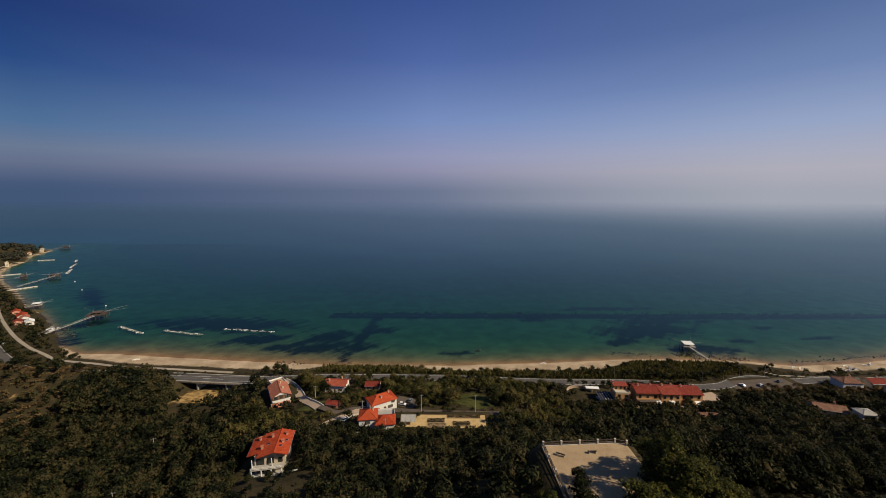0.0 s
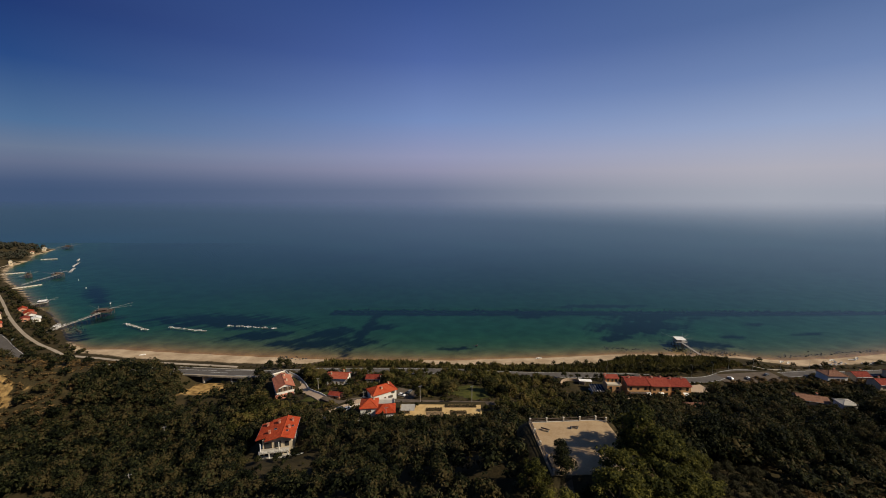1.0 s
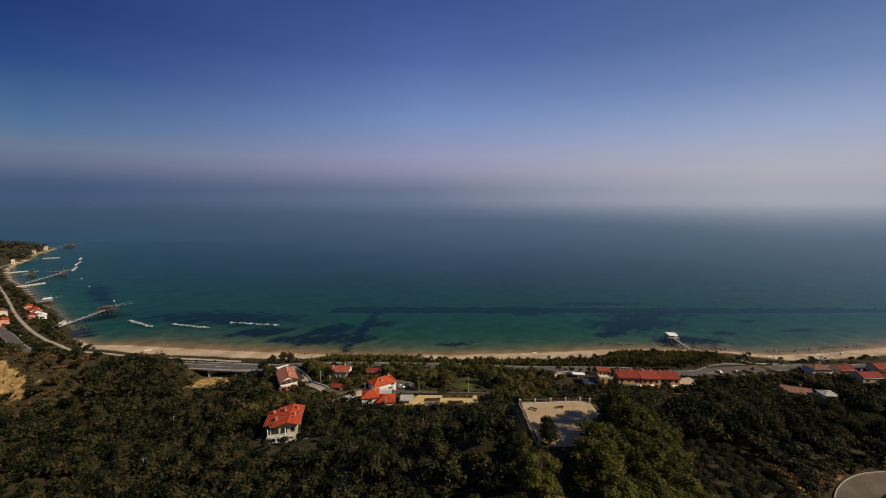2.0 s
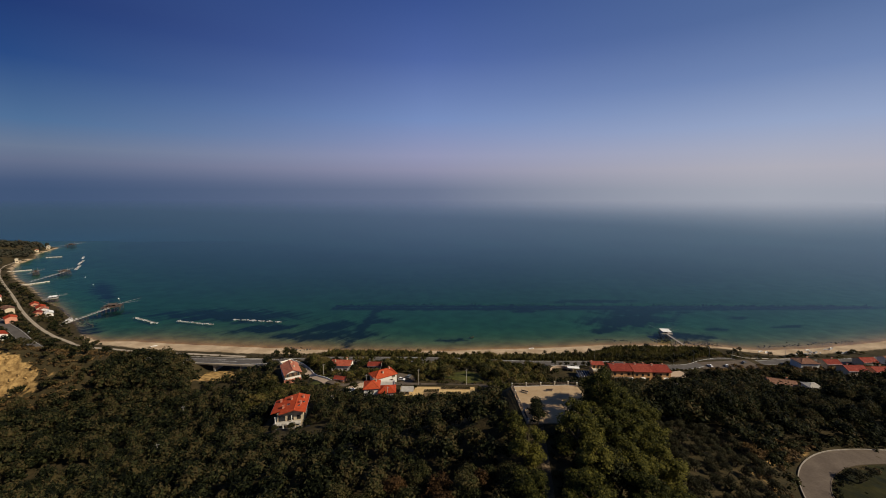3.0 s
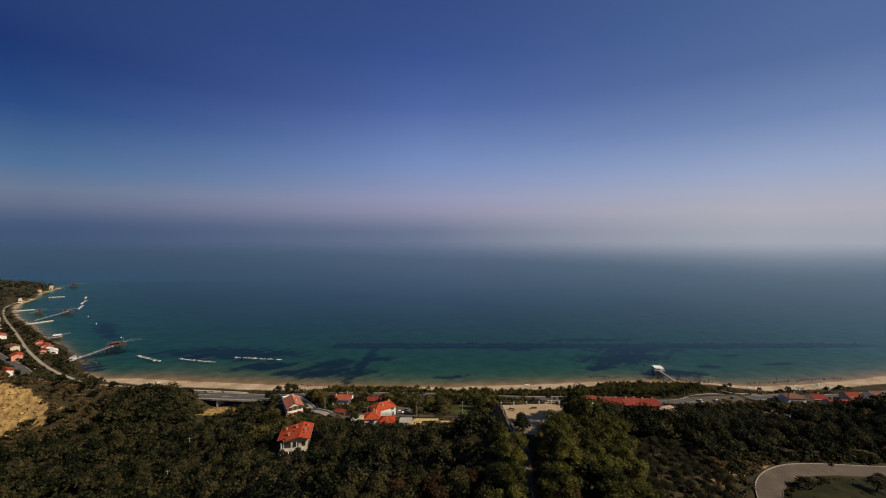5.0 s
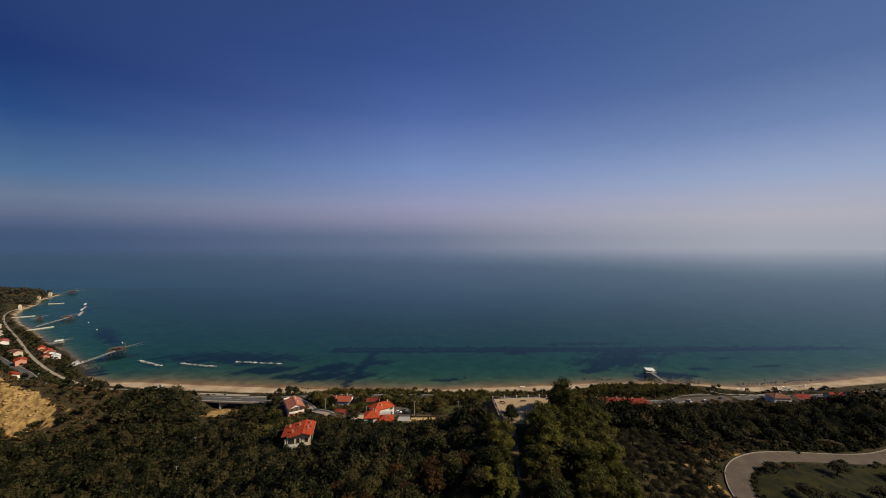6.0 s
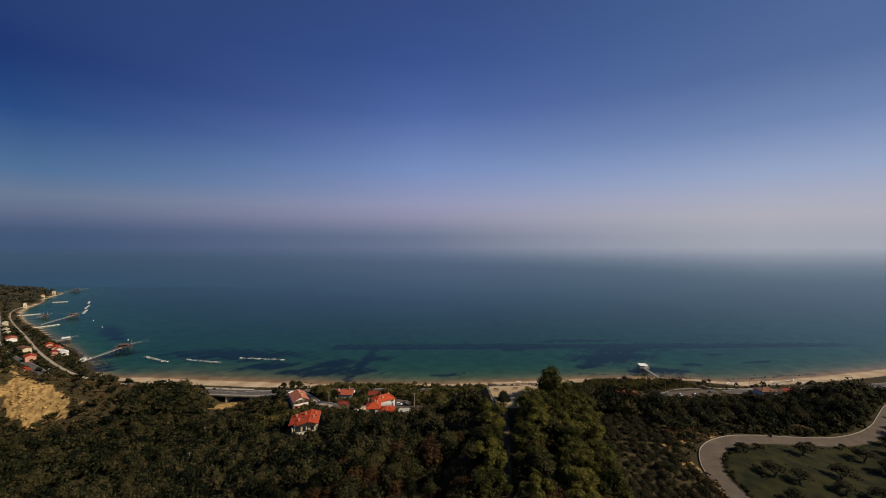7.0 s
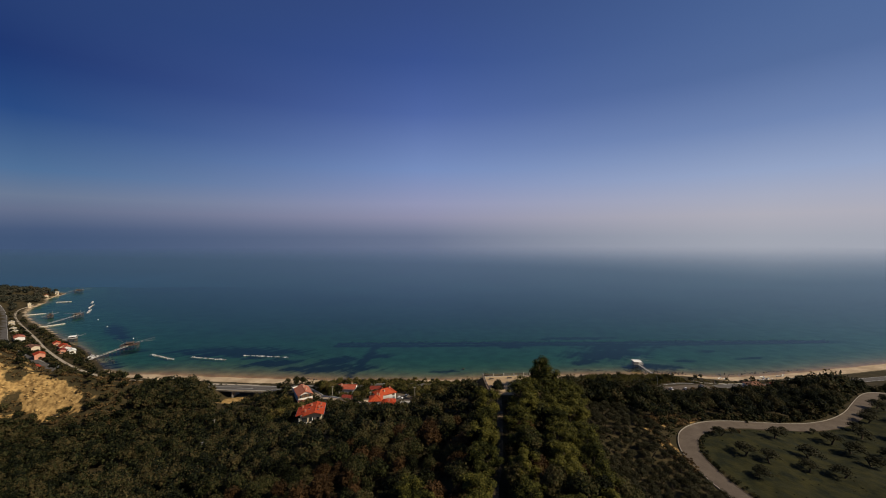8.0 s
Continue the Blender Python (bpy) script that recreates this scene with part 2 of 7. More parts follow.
# cross-sections of the coast: place along it, then distance from the water's edge and height
SECTIONS = [
    (-897, [(0, 0), (57, 14), (167, 32), (428, 55), (844, 70)]),
    (-662, [(0, 0), (9, 2.5), (32, 5), (78, 14), (222, 42), (624, 70)]),
    (-460, [(0, 0), (12, 2.5), (75, 6), (143, 10), (223, 34), (693, 70)]),
    (-325, [(0, 0), (14, 2.5), (44, 6), (64, 10), (74, 24), (87, 44), (104, 57), (130, 56), (144, 40), (156, 18), (170, 11), (283, 10.5), (433, 51.5)]),
    (-300, [(0, 0), (14, 2.5), (44, 6), (64, 10), (74, 26), (87, 44), (104, 52), (118, 50), (130, 34), (142, 16), (170, 9), (270, 10), (425, 50)]),
    (-275, [(0, 0), (18, 2.3), (44, 6), (62, 10), (74, 23), (85, 34), (97, 36), (106, 25), (115, 13), (170, 7.5), (265, 10), (420, 49)]),
    (-237, [(0, 0), (22, 2), (39, 6.3), (48, 10), (62, 19), (75, 24), (90, 29), (98, 25), (108, 14), (116, 9), (165, 6.4), (260, 9.9), (410, 47.9)]),
    (-205, [(0, 0), (20, 2), (36, 6.3), (46, 9), (60, 15), (74, 18), (90, 17), (104, 11.5), (125, 9.5), (170, 9.5), (250, 20), (350, 50)]),
    (-141, [(0, 0), (18, 2), (34, 5.9), (45, 8.6), (73, 10.6), (128, 10.1), (175, 13.9), (244, 31.4), (324, 53.4)]),
    (-93, [(0, 0), (16, 2.2), (32, 9.4), (59, 11.5), (93, 16.7), (147, 19.5), (181, 27), (246, 48.5), (326, 62.5)]),
    (-56, [(0, 0), (14, 2.2), (30, 9.4), (66, 16), (94, 23.1), (148, 35.5), (178, 45.2), (230, 55.6), (328, 65.6)]),
    (-15, [(0, 0), (14, 2.2), (30, 8.9), (66, 16.1), (95, 23.4), (122, 27.7), (150, 37.1), (180, 49.1), (205, 60), (232, 64.8), (330, 72.8)]),
    (32, [(0, 0), (14, 2.2), (30, 6.8), (60, 14.5), (90, 22.4), (119, 28), (152, 39.6), (184, 58), (202, 73.3), (208, 76.3), (248, 76.3), (333, 77.8)]),
    (65, [(0, 0), (16, 2.5), (36, 6.3), (76, 10.6), (102, 16.5), (142, 32.8), (183, 54.2), (209, 66.4), (229, 66.7), (249, 63.9), (334, 69.9)]),
    (95, [(0, 0), (19, 2.5), (36, 6.4), (77, 10.7), (97, 14.7), (121, 21.8), (154, 37.2), (195, 57.7), (210, 61.2), (227, 63), (256, 62.2), (336, 68.2)]),
    (159, [(0, 0), (19, 2.5), (42, 6), (65, 9), (84, 12.1), (100, 15.3), (136, 30.9), (177, 49.4), (198, 55.6), (218, 56.6), (249, 56.5), (339, 61)]),
    (235, [(0, 0), (19, 2.2), (48, 5.6), (80, 9.4), (107, 14.9), (149, 38.2), (173, 53.2), (211, 55), (341, 58.6)]),
    (350, [(0, 0), (15, 2), (43, 4), (64, 6.1), (97, 14.9), (151, 38.6), (193, 51.2), (343, 59.2)]),
    (1500, [(0, 0), (14, 2), (60, 6), (140, 30), (330, 60)]),
]
SECTION_X = [x for x, _ in SECTIONS]


def shore(x):
    return np.interp(x, SHORE_X, SHORE_Y)


def rolling(x, y, size, seed):
    """A gentle sum of waves between about -1 and 1."""
    a, b, s = x / size, y / size, seed * 1.7
    return (np.sin(a + s) * np.cos(b * 1.3 - s) + 0.6 * np.sin(2.1 * a - 1.7 * b + s) + 0.4 * np.cos(3.3 * a + 2.9 * b + 2 * s)) / 2


def raw_land(x, y):
    x, y = np.asarray(x, float), np.asarray(y, float)
    d = shore(x) - y
    heights = np.stack([np.interp(d, [p[0] for p in s], [p[1] for p in s]) for _, s in SECTIONS])
    f = np.interp(x, SECTION_X, np.arange(len(SECTIONS)))
    i = np.clip(f.astype(int), 0, len(SECTIONS) - 2)
    u = f - i
    u = u * u * (3 - 2 * u) * 0.5 + u * 0.5
    z = np.take_along_axis(heights, i[None], 0)[0] * (1 - u) + np.take_along_axis(heights, i[None] + 1, 0)[0] * u
    z = z + np.clip((d - 30) / 60, 0, 1) * (0.7 * rolling(x, y, 9, 1) + 0.5 * rolling(x, y, 23, 2))
    return np.where(d > 0, z, -np.minimum(9, 0.045 * -d))


def smooth_line(points, step=2.0):
    """A smooth line through the points, in steps of about that many metres."""
    p = [np.array(q, float) for q in points]
    p = [2 * p[0] - p[1], *p, 2 * p[-1] - p[-2]]
    out = []
    for a, b, c, d in zip(p, p[1:], p[2:], p[3:]):
        n = max(2, int(np.linalg.norm(c - b) / step))
        for u in np.arange(n) / n:
            out.append(0.5 * (2 * b + (c - a) * u + (2 * a - 5 * b + 4 * c - d) * u**2 + (3 * b - a - 3 * c + d) * u**3))
    return np.array(out + [p[-2]])


def levelled(line, pull=9):
    """Heights along a road: those of the land, evened out."""
    z = raw_land(line[:, 0], line[:, 1])
    k = np.ones(2 * pull + 1) / (2 * pull + 1)
    return np.convolve(np.pad(z, pull, mode="edge"), k, "valid")


HILL_ROAD = smooth_line([(89, -28.3), (87, 1.6), (84.6, 25.8), (84.4, 36), (86.1, 46.2), (91, 54.9), (96.8, 60.6), (104.2, 65.1), (112.5, 68.2), (124, 69.9), (137, 70.8), (150, 71.6), (162, 74), (174.5, 78.2), (187, 84.6), (201, 93.7), (216, 103.3), (229, 110), (246, 115), (275, 118)])
COAST_ROAD = smooth_line([(-815.7, 692.9), (-716.2, 626.8), (-576.3, 492.4), (-495.9, 415.2), (-439.2, 372.7), (-403.2, 348.4), (-367, 324.9), (-329.4, 298.3), (-293.5, 277.2), (-251.2, 262.6), (-208.6, 255.7), (-170, 251.2), (-111.9, 247.4), (-70.9, 246.5), (-33.4, 244.7), (21.2, 244.1), (79, 241.8), (134.7, 238.3), (168.2, 230.9), (190, 232.4), (209.9, 241.9), (227.7, 246), (245.5, 241.6), (277.2, 244.3), (338.9, 245.3), (593.2, 267.9), (1114, 296.2)], 3)
LANE = smooth_line([(-754, 721.8), (-717.9, 656.4), (-663.6, 596.2), (-598.7, 537.7), (-536, 485), (-487.4, 444), (-427.9, 392.6), (-371.7, 348.2), (-334.1, 322.7), (-306.8, 308), (-288.7, 298.4), (-254.7, 290.8), (-230.8, 284.4), (-192.3, 277.9), (-140.5, 269.1)], 3)
GARDEN_LANE = smooth_line([(-55.7, 186.5), (-45.5, 180.9), (-36.3, 184.1), (-19.9, 182.8), (-3.4, 180), (13.1, 178.7), (31.9, 178.5), (46.6, 181.7)])
DRIVE = smooth_line([(-95, 242.4), (-86.9, 234.9), (-78.4, 221.7), (-71.8, 208.3), (-65.9, 199.6), (-55.7, 186.5)])
RIDGE_PATH = smooth_line([(29, 75.2), (28, 67), (26.4, 56.1), (23.7, 43), (21.5, 32), (19.4, 23.9), (17, 15.9), (14.3, 0.9), (12.2, -29.1)])
YARD_LANE = smooth_line([(-33, 187), (-36.5, 181), (-40, 176.1), (-45.4, 168.5), (-49.5, 161.5)])
ROADS = [(HILL_ROAD, 2.9, levelled(HILL_ROAD)), (COAST_ROAD, 4.0, levelled(COAST_ROAD)), (LANE, 1.9, levelled(LANE)), (GARDEN_LANE, 1.7, levelled(GARDEN_LANE, 5)), (DRIVE, 2.0, levelled(DRIVE, 5)), (RIDGE_PATH, 1.6, levelled(RIDGE_PATH, 5)), (YARD_LANE, 2.2, levelled(YARD_LANE, 5))]
# levelled ground: middle, half sizes, turn in degrees, height, softness of the edge
PADS = [
    (34.1, 72.3, 10.5, 9.5, 0, 76.6, 3),
    (-57.4, 134.3, 9, 10, 0, 34.9, 5),
    (-87, 215.6, 7, 13, 33, 15.2, 5),
    (-55.7, 224.6, 8, 6, -5, 13.6, 4),
    (-34.3, 224.8, 5, 4.5, 0, 14.2, 3),
    (-49.6, 189.7, 4, 3, 0, 23.1, 3),
    (-24, 187, 9, 7, 0, 23.7, 3),
    (-25, 163.5, 8, 6.5, 0, 27.7, 3),
    (5.9, 170.3, 21, 6, -2, 26.7, 4),
    (133.5, 208.1, 27, 6.5, -5, 11.5, 4),
    (165.9, 211.4, 8, 5, 0, 11.6, 3),
    (98.2, 223.1, 13, 8, -12, 9.2, 4),
    (219.8, 234.9, 24, 7.5, 4, 6.3, 4),
    (138.7, 176, 5, 4, 0, 19.8, 4),
    (284.9, 232.9, 12, 7, -5, 4.6, 4),
    (221.1, 191.2, 9, 6, -15, 13, 4),
    (228.3, 181.7, 4, 4, 0, 16, 3),
    (299.2, 215.2, 11, 7, 0, 7.3, 4),
    (-13.8, 194.1, 8, 6, -25, 22, 3),
]


def inside(x, y, pad, grow=0.0):
    """How far outside a levelled place a point lies, in metres; 0 within."""
    px, py, hx, hy, turn, z, soft = pad
    c, s = math.cos(radians(turn)), math.sin(radians(turn))
    u, v = (x - px) * c + (y - py) * s, -(x - px) * s + (y - py) * c
    return np.hypot(np.maximum(np.abs(u) - hx - grow, 0), np.maximum(np.abs(v) - hy - grow, 0))


def ease(u):
    u = np.clip(u, 0, 1)
    return u * u * (3 - 2 * u)


def near_road(x, y, line):
    """The distance to a road and the nearest of its points."""
    flat = np.stack([x.ravel(), y.ravel()], 1)
    gap, at = np.full(len(flat), 1e9), np.zeros(len(flat), int)
    close = (flat[:, 0] > line[:, 0].min() - 30) & (flat[:, 0] < line[:, 0].max() + 30) & (flat[:, 1] > line[:, 1].min() - 30) & (flat[:, 1] < line[:, 1].max() + 30)
    rows = np.flatnonzero(close)
    for some in np.array_split(rows, max(1, len(rows) // 4000)):
        d = np.hypot(flat[some, 0, None] - line[:, 0], flat[some, 1, None] - line[:, 1])
        at[some], gap[some] = d.argmin(1), d.min(1)
    return gap.reshape(x.shape), at.reshape(x.shape)


def land(x, y):
    """The height of the ground, with its levelled places and roads."""
    x, y = np.atleast_1d(np.asarray(x, float)), np.atleast_1d(np.asarray(y, float))
    z = raw_land(x, y)
    # gullied face of the cut cliff
    z = z + np.clip(blob(x, y, -262, 206, 34, 14, -8), 0, 0.6) * (1.9 * rolling(x, y, 2.6, 5) + 1.4 * rolling(x, y, 6, 2))
    for line, half, heights in ROADS:
        gap, at = near_road(x, y, line)
        w = 1 - ease((gap - half - 0.8) / 5)
        z = z * (1 - w) + heights[at] * w
    for pad in PADS:
        w = 1 - ease((inside(x, y, pad) - 0.3) / pad[6])
        z = z * (1 - w) + pad[5] * w
    # dry gully under the road bridge
    w = 1 - ease((inside(x, y, (-142, 243, 15, 17, -7, 0, 0)) - 0.3) / 8)
    return z * (1 - w) + (2.6 + 0.05 * np.maximum(260 - y, 0)) * w


def ground_at(x, y):
    return float(land(x, y)[0])


def spaced(*stretches):
    """Grid lines: stretches of (from, to, step)."""
    return np.unique(np.concatenate([np.arange(a, b, s) for a, b, s in stretches] + [[stretches[-1][1]]]))


def sheet(name, xs, ys, height, mat, attributes=()):
    """One sheet over the grid lines xs and ys, with named values for its material."""
    gx, gy = np.meshgrid(xs, ys)
    z = height(gx, gy)
    points = np.stack([gx, gy, z], -1).reshape(-1, 3)
    i = np.arange(len(ys) - 1)[:, None] * len(xs) + np.arange(len(xs) - 1)
    faces = np.stack([i, i + 1, i + 1 + len(xs), i + len(xs)], -1).reshape(-1, 4)
    me = bpy.data.meshes.new(name)
    me.from_pydata(points.tolist(), [], faces.tolist())
    me.shade_smooth()
    for key, rule in attributes:
        me.attributes.new(key, "FLOAT", "POINT").data.foreach_set("value", np.asarray(rule(gx, gy, z), np.float32).ravel())
    me.materials.append(mat)
    return new(name, me)


# ---- ground ----
def blob(x, y, cx, cy, rx, ry, turn=0):
    c, s = math.cos(radians(turn)), math.sin(radians(turn))
    u, v = (x - cx) * c + (y - cy) * s, -(x - cx) * s + (y - cy) * c
    return 1.25 - np.hypot(u / rx, v / ry) + 0.3 * rolling(x, y, 6.0, 5)


def sand_share(x, y, z):
    d = shore(x) - y
    wide = np.interp(x, [-405, -325, -288, -240, -100, -75, -15, 5, 127, 160, 248, 282, 430], [-1, -1, 10, 18, 16, 1, 2, 15, 19, 6, 7, 14, 18]) + 1.2 * rolling(x, y, 11, 3)
    wide = np.where((x < -560) & (x > -760), 0, wide)
    return np.clip((wide - d) / 8 + 0.3, 0, 1)


def bare_share(x, y, z):
    """Bare yellow earth: the cut cliff, the plaza, tilled ground and worn clearings."""
    cliff = blob(x, y, -257, 208, 24, 9, -8) + 0.35 * rolling(x, y, 3.5, 8)
    high = blob(x, y, -300, 205, 42, 32, -5) - 0.55 + 0.7 * rolling(x, y, 5, 4)
    clear = blob(x, y, -143, 233, 16, 15, 0)
    small = 0.9 * rolling(x, y, 13, 9) + 0.4 * rolling(x, y, 4, 3) - 0.95
    verge = np.maximum(blob(x, y, 81.5, 48, 1.8, 12, 8), blob(x, y, 96, 68.5, 13, 3.2, 28)) - 0.15 + 0.55 * rolling(x, y, 2.5, 4)
    return np.clip(np.maximum.reduce([cliff, high, clear, verge, np.where((x < -70) & (y < 240) & (x > -330), small, -1)]) * 2, 0, 1)


def grass_share(x, y, z):
    meadow = np.where((x > 88) & (x < 300) & (y < np.interp(x, [88, 97, 104, 112, 137, 162, 187, 216, 260], [50, 57, 61, 64.5, 67.5, 70.5, 81, 100, 112])), 1.0, 0) + np.clip(1.6 * blob(x, y, -165, 127, 30, 5, 25), 0, 1)
    return np.clip(np.maximum(meadow, 2 * lawn_share(x, y, z)), 0, 1)


def lawn_share(x, y, z):
    lawn = np.maximum.reduce([blob(x, y, 22, 197, 13, 11, -30), blob(x, y, 3, 226, 7, 14, 0), blob(x, y, -59, 189, 9, 7, 0)])
    return np.clip(lawn, 0, 1)


def weed_share(x, y, z):
    y = y - 8
    beds = [
        np.where((x > -112) & (x < 525), 1.5 - np.abs(y - 412 + 0.045 * (x + 60)) / 5.5, -1),
        blob(x, y, -88, 317, 46, 15, 3), blob(x, y, -96, 344, 34, 17, 38), blob(x, y, -62, 350, 7.5, 76, -6), blob(x, y, -215, 388, 88, 27, -6), blob(x, y, -160, 340, 34, 14, 12), blob(x, y, -132, 319, 16, 9, 10),
        blob(x, y, -47, 362, 18, 9, 25), blob(x, y, 214, 352, 58, 24, 10), blob(x, y, 240, 384, 48, 16, 5), blob(x, y, 176, 322, 22, 8, 10), blob(x, y, 245, 303, 28, 8, -15), blob(x, y, 295, 383, 14, 5, 0), blob(x, y, 211, 436, 60, 9, 0), blob(x, y, 111, 393, 18, 6, 0),
        blob(x, y, 228, 301, 26, 10, -25), blob(x, y, -344, 386, 26, 10, 55), blob(x, y, -430, 492, 11, 78, 43), blob(x, y, -330, 330, 22, 20, 20), 
        blob(x, y, 341, 358, 16, 6, 0), blob(x, y, 285, 321, 14, 5, 0), blob(x, y, 21, 300, 16, 4, 0), blob(x, y, 363, 326, 20, 4, 5), blob(x, y, -462, 407, 16, 8, 40),
    ]
    ragged = 0.35 * rolling(x, y, 3.2, 6) + 0.3 * rolling(x, y, 11, 7)
    return np.clip((np.maximum.reduce(beds) + ragged - 0.1) * 1.8, 0, 1.0) * (shore(x) < y + 6)


def ground_material():
    m = material("ground", [(0.02, 0.017, 0.008), (0.042, 0.033, 0.015), (0.075, 0.054, 0.026)], 6, 0.95, 0.2, 1.0)
    n, l = m.node_tree.nodes, m.node_tree.links
    shader = n["Principled BSDF"]
    colour = shader.inputs["Base Color"].links[0].from_socket
    place = n.new("ShaderNodeNewGeometry")
    for key, pale, dark, size in (
        ("grass", (0.03, 0.028, 0.008), (0.009, 0.011, 0.004), 4.0),
        ("lawn", (0.085, 0.085, 0.02), (0.04, 0.045, 0.011), 3.0),
        ("bare", (0.46, 0.3, 0.115), (0.16, 0.095, 0.035), 3.0),
        ("sand", (0.52, 0.4, 0.265), (0.34, 0.25, 0.155), 14.0),
        ("weed", (0.012, 0.016, 0.014), (0.03, 0.034, 0.026), 7.0),
    ):
        tex, shades, mix, value, edge = n.new("ShaderNodeTexNoise"), n.new("ShaderNodeMix"), n.new("ShaderNodeMix"), n.new("ShaderNodeAttribute"), n.new("ShaderNodeMath")
        tex.inputs["Scale"].default_value, tex.inputs["Detail"].default_value = 1 / size, 8
        l.new(place.outputs["Position"], tex.inputs["Vector"])
        shades.data_type = mix.data_type = "RGBA"
        shades.inputs[6].default_value, shades.inputs[7].default_value = (*dark, 1), (*pale, 1)
        spread = n.new("ShaderNodeMapRange")
        spread.inputs[1].default_value, spread.inputs[2].default_value = 0.35, 0.65
        l.new(tex.outputs[0], spread.inputs[0])
        l.new(spread.outputs[0], shades.inputs[0])
        value.attribute_name = key
        ragged = n.new("ShaderNodeTexNoise")
        ragged.inputs["Scale"].default_value, ragged.inputs["Detail"].default_value = 0.45, 6
        l.new(place.outputs["Position"], ragged.inputs["Vector"])
        edge.operation = "ADD"
        l.new(value.outputs["Fac"], edge.inputs[0])
        l.new(ragged.outputs[0], edge.inputs[1])
        sharp = n.new("ShaderNodeMapRange")
        sharp.inputs[1].default_value, sharp.inputs[2].default_value = (0.5, 1.4) if key == "weed" else (0.85, 1.15)
        l.new(edge.outputs[0], sharp.inputs[0])
        l.new(sharp.outputs[0], mix.inputs[0])
        l.new(colour, mix.inputs[6])
        l.new(shades.outputs[2], mix.inputs[7])
        colour = mix.outputs[2]
    l.new(colour, shader.inputs["Base Color"])
    return m


ground = sheet(
    "ground",
    spaced((-4900, -1300, 300), (-1300, -420, 9), (-420, -270, 4), (-270, 240, 2.5), (240, 400, 6), (400, 1000, 40), (1000, 4900, 300)),
    spaced((-600, -40, 40), (-40, 0, 5), (0, 300, 2.5), (300, 480, 4), (480, 1060, 12)),
    land, ground_material(),
    (("sand", lambda x, y, z: sand_share(x, y, z)), ("bare", bare_share), ("grass", grass_share), ("lawn", lambda x, y, z: np.clip(2 * lawn_share(x, y, z), 0, 1)), ("weed", weed_share)),
)
tagged(ground, "wooded coastal hillside falling to a narrow sandy beach", "ground", kind="structure")


# ---- sea ----
def sea_material():
    m = bpy.data.materials.new("sea_water")
    m.use_nodes = True
    n, l = m.node_tree.nodes, m.node_tree.links
    n.clear()
    place, wind, swell, relief = n.new("ShaderNodeNewGeometry"), n.new("ShaderNodeTexNoise"), n.new("ShaderNodeTexNoise"), n.new("ShaderNodeBump")
    swell.inputs["Scale"].default_value, swell.inputs["Detail"].default_value = 0.35, 4
    l.new(place.outputs["Position"], swell.inputs["Vector"])
    relief.inputs["Distance"].default_value, relief.inputs["Strength"].default_value = 0.12, 0.5
    l.new(swell.outputs[0], relief.inputs["Height"])
    wind.inputs["Scale"].default_value, wind.inputs["Detail"].default_value = 0.006, 5
    l.new(place.outputs["Position"], wind.inputs["Vector"])
    body, gloss, clear, under, top, fresnel, end = (n.new("ShaderNode" + k) for k in ("BsdfDiffuse", "BsdfGlossy", "BsdfTransparent", "MixShader", "MixShader", "LayerWeight", "OutputMaterial"))
    ramp = n.new("ShaderNodeValToRGB")
    ramp.color_ramp.elements[0].position, ramp.color_ramp.elements[0].color = 0.35, (0.007, 0.032, 0.038, 1)
    ramp.color_ramp.elements[1].position, ramp.color_ramp.elements[1].color = 0.7, (0.01, 0.044, 0.048, 1)
    l.new(wind.outputs[0], ramp.inputs[0])
    l.new(ramp.outputs[0], body.inputs[0])
    gloss.inputs["Roughness"].default_value, gloss.inputs["Color"].default_value = 0.22, (0.84, 0.95, 0.95, 1)
    shallow, tint = n.new("ShaderNodeAttribute"), n.new("ShaderNodeMix")
    shallow.attribute_name, tint.data_type = "shallow", "RGBA"
    tint.inputs[6].default_value, tint.inputs[7].default_value = (0.15, 0.45, 0.34, 1), (0.85, 0.72, 0.58, 1)
    l.new(shallow.outputs["Fac"], tint.inputs[0])
    l.new(tint.outputs[2], clear.inputs[0])
    fresnel.inputs["Blend"].default_value = 0.5
    steep, share = n.new("ShaderNodeMath"), n.new("ShaderNodeMath")
    steep.operation, steep.inputs[1].default_value = "POWER", 5.2
    share.operation, share.inputs[1].default_value, share.inputs[2].default_value = "MULTIPLY_ADD", 0.6, 0.02
    l.new(fresnel.outputs["Facing"], steep.inputs[0])
    l.new(steep.outputs[0], share.inputs[0])
    for node in (gloss, fresnel):
        l.new(relief.outputs[0], node.inputs["Normal"])
    depth = n.new("ShaderNodeAttribute")
    depth.attribute_name = "clarity"
    l.new(depth.outputs["Fac"], under.inputs[0])
    l.new(body.outputs[0], under.inputs[1])
    l.new(clear.outputs[0], under.inputs[2])
    l.new(share.outputs[0], top.inputs[0])
    l.new(under.outputs[0], top.inputs[1])
    l.new(gloss.outputs[0], top.inputs[2])
    # sea haze imitated: the far water turns transparent and shows the sky colour
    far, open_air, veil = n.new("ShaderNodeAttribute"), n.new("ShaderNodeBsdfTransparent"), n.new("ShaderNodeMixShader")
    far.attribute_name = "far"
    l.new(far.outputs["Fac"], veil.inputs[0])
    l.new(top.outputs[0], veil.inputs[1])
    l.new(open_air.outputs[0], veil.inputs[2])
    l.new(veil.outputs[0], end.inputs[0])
    return m


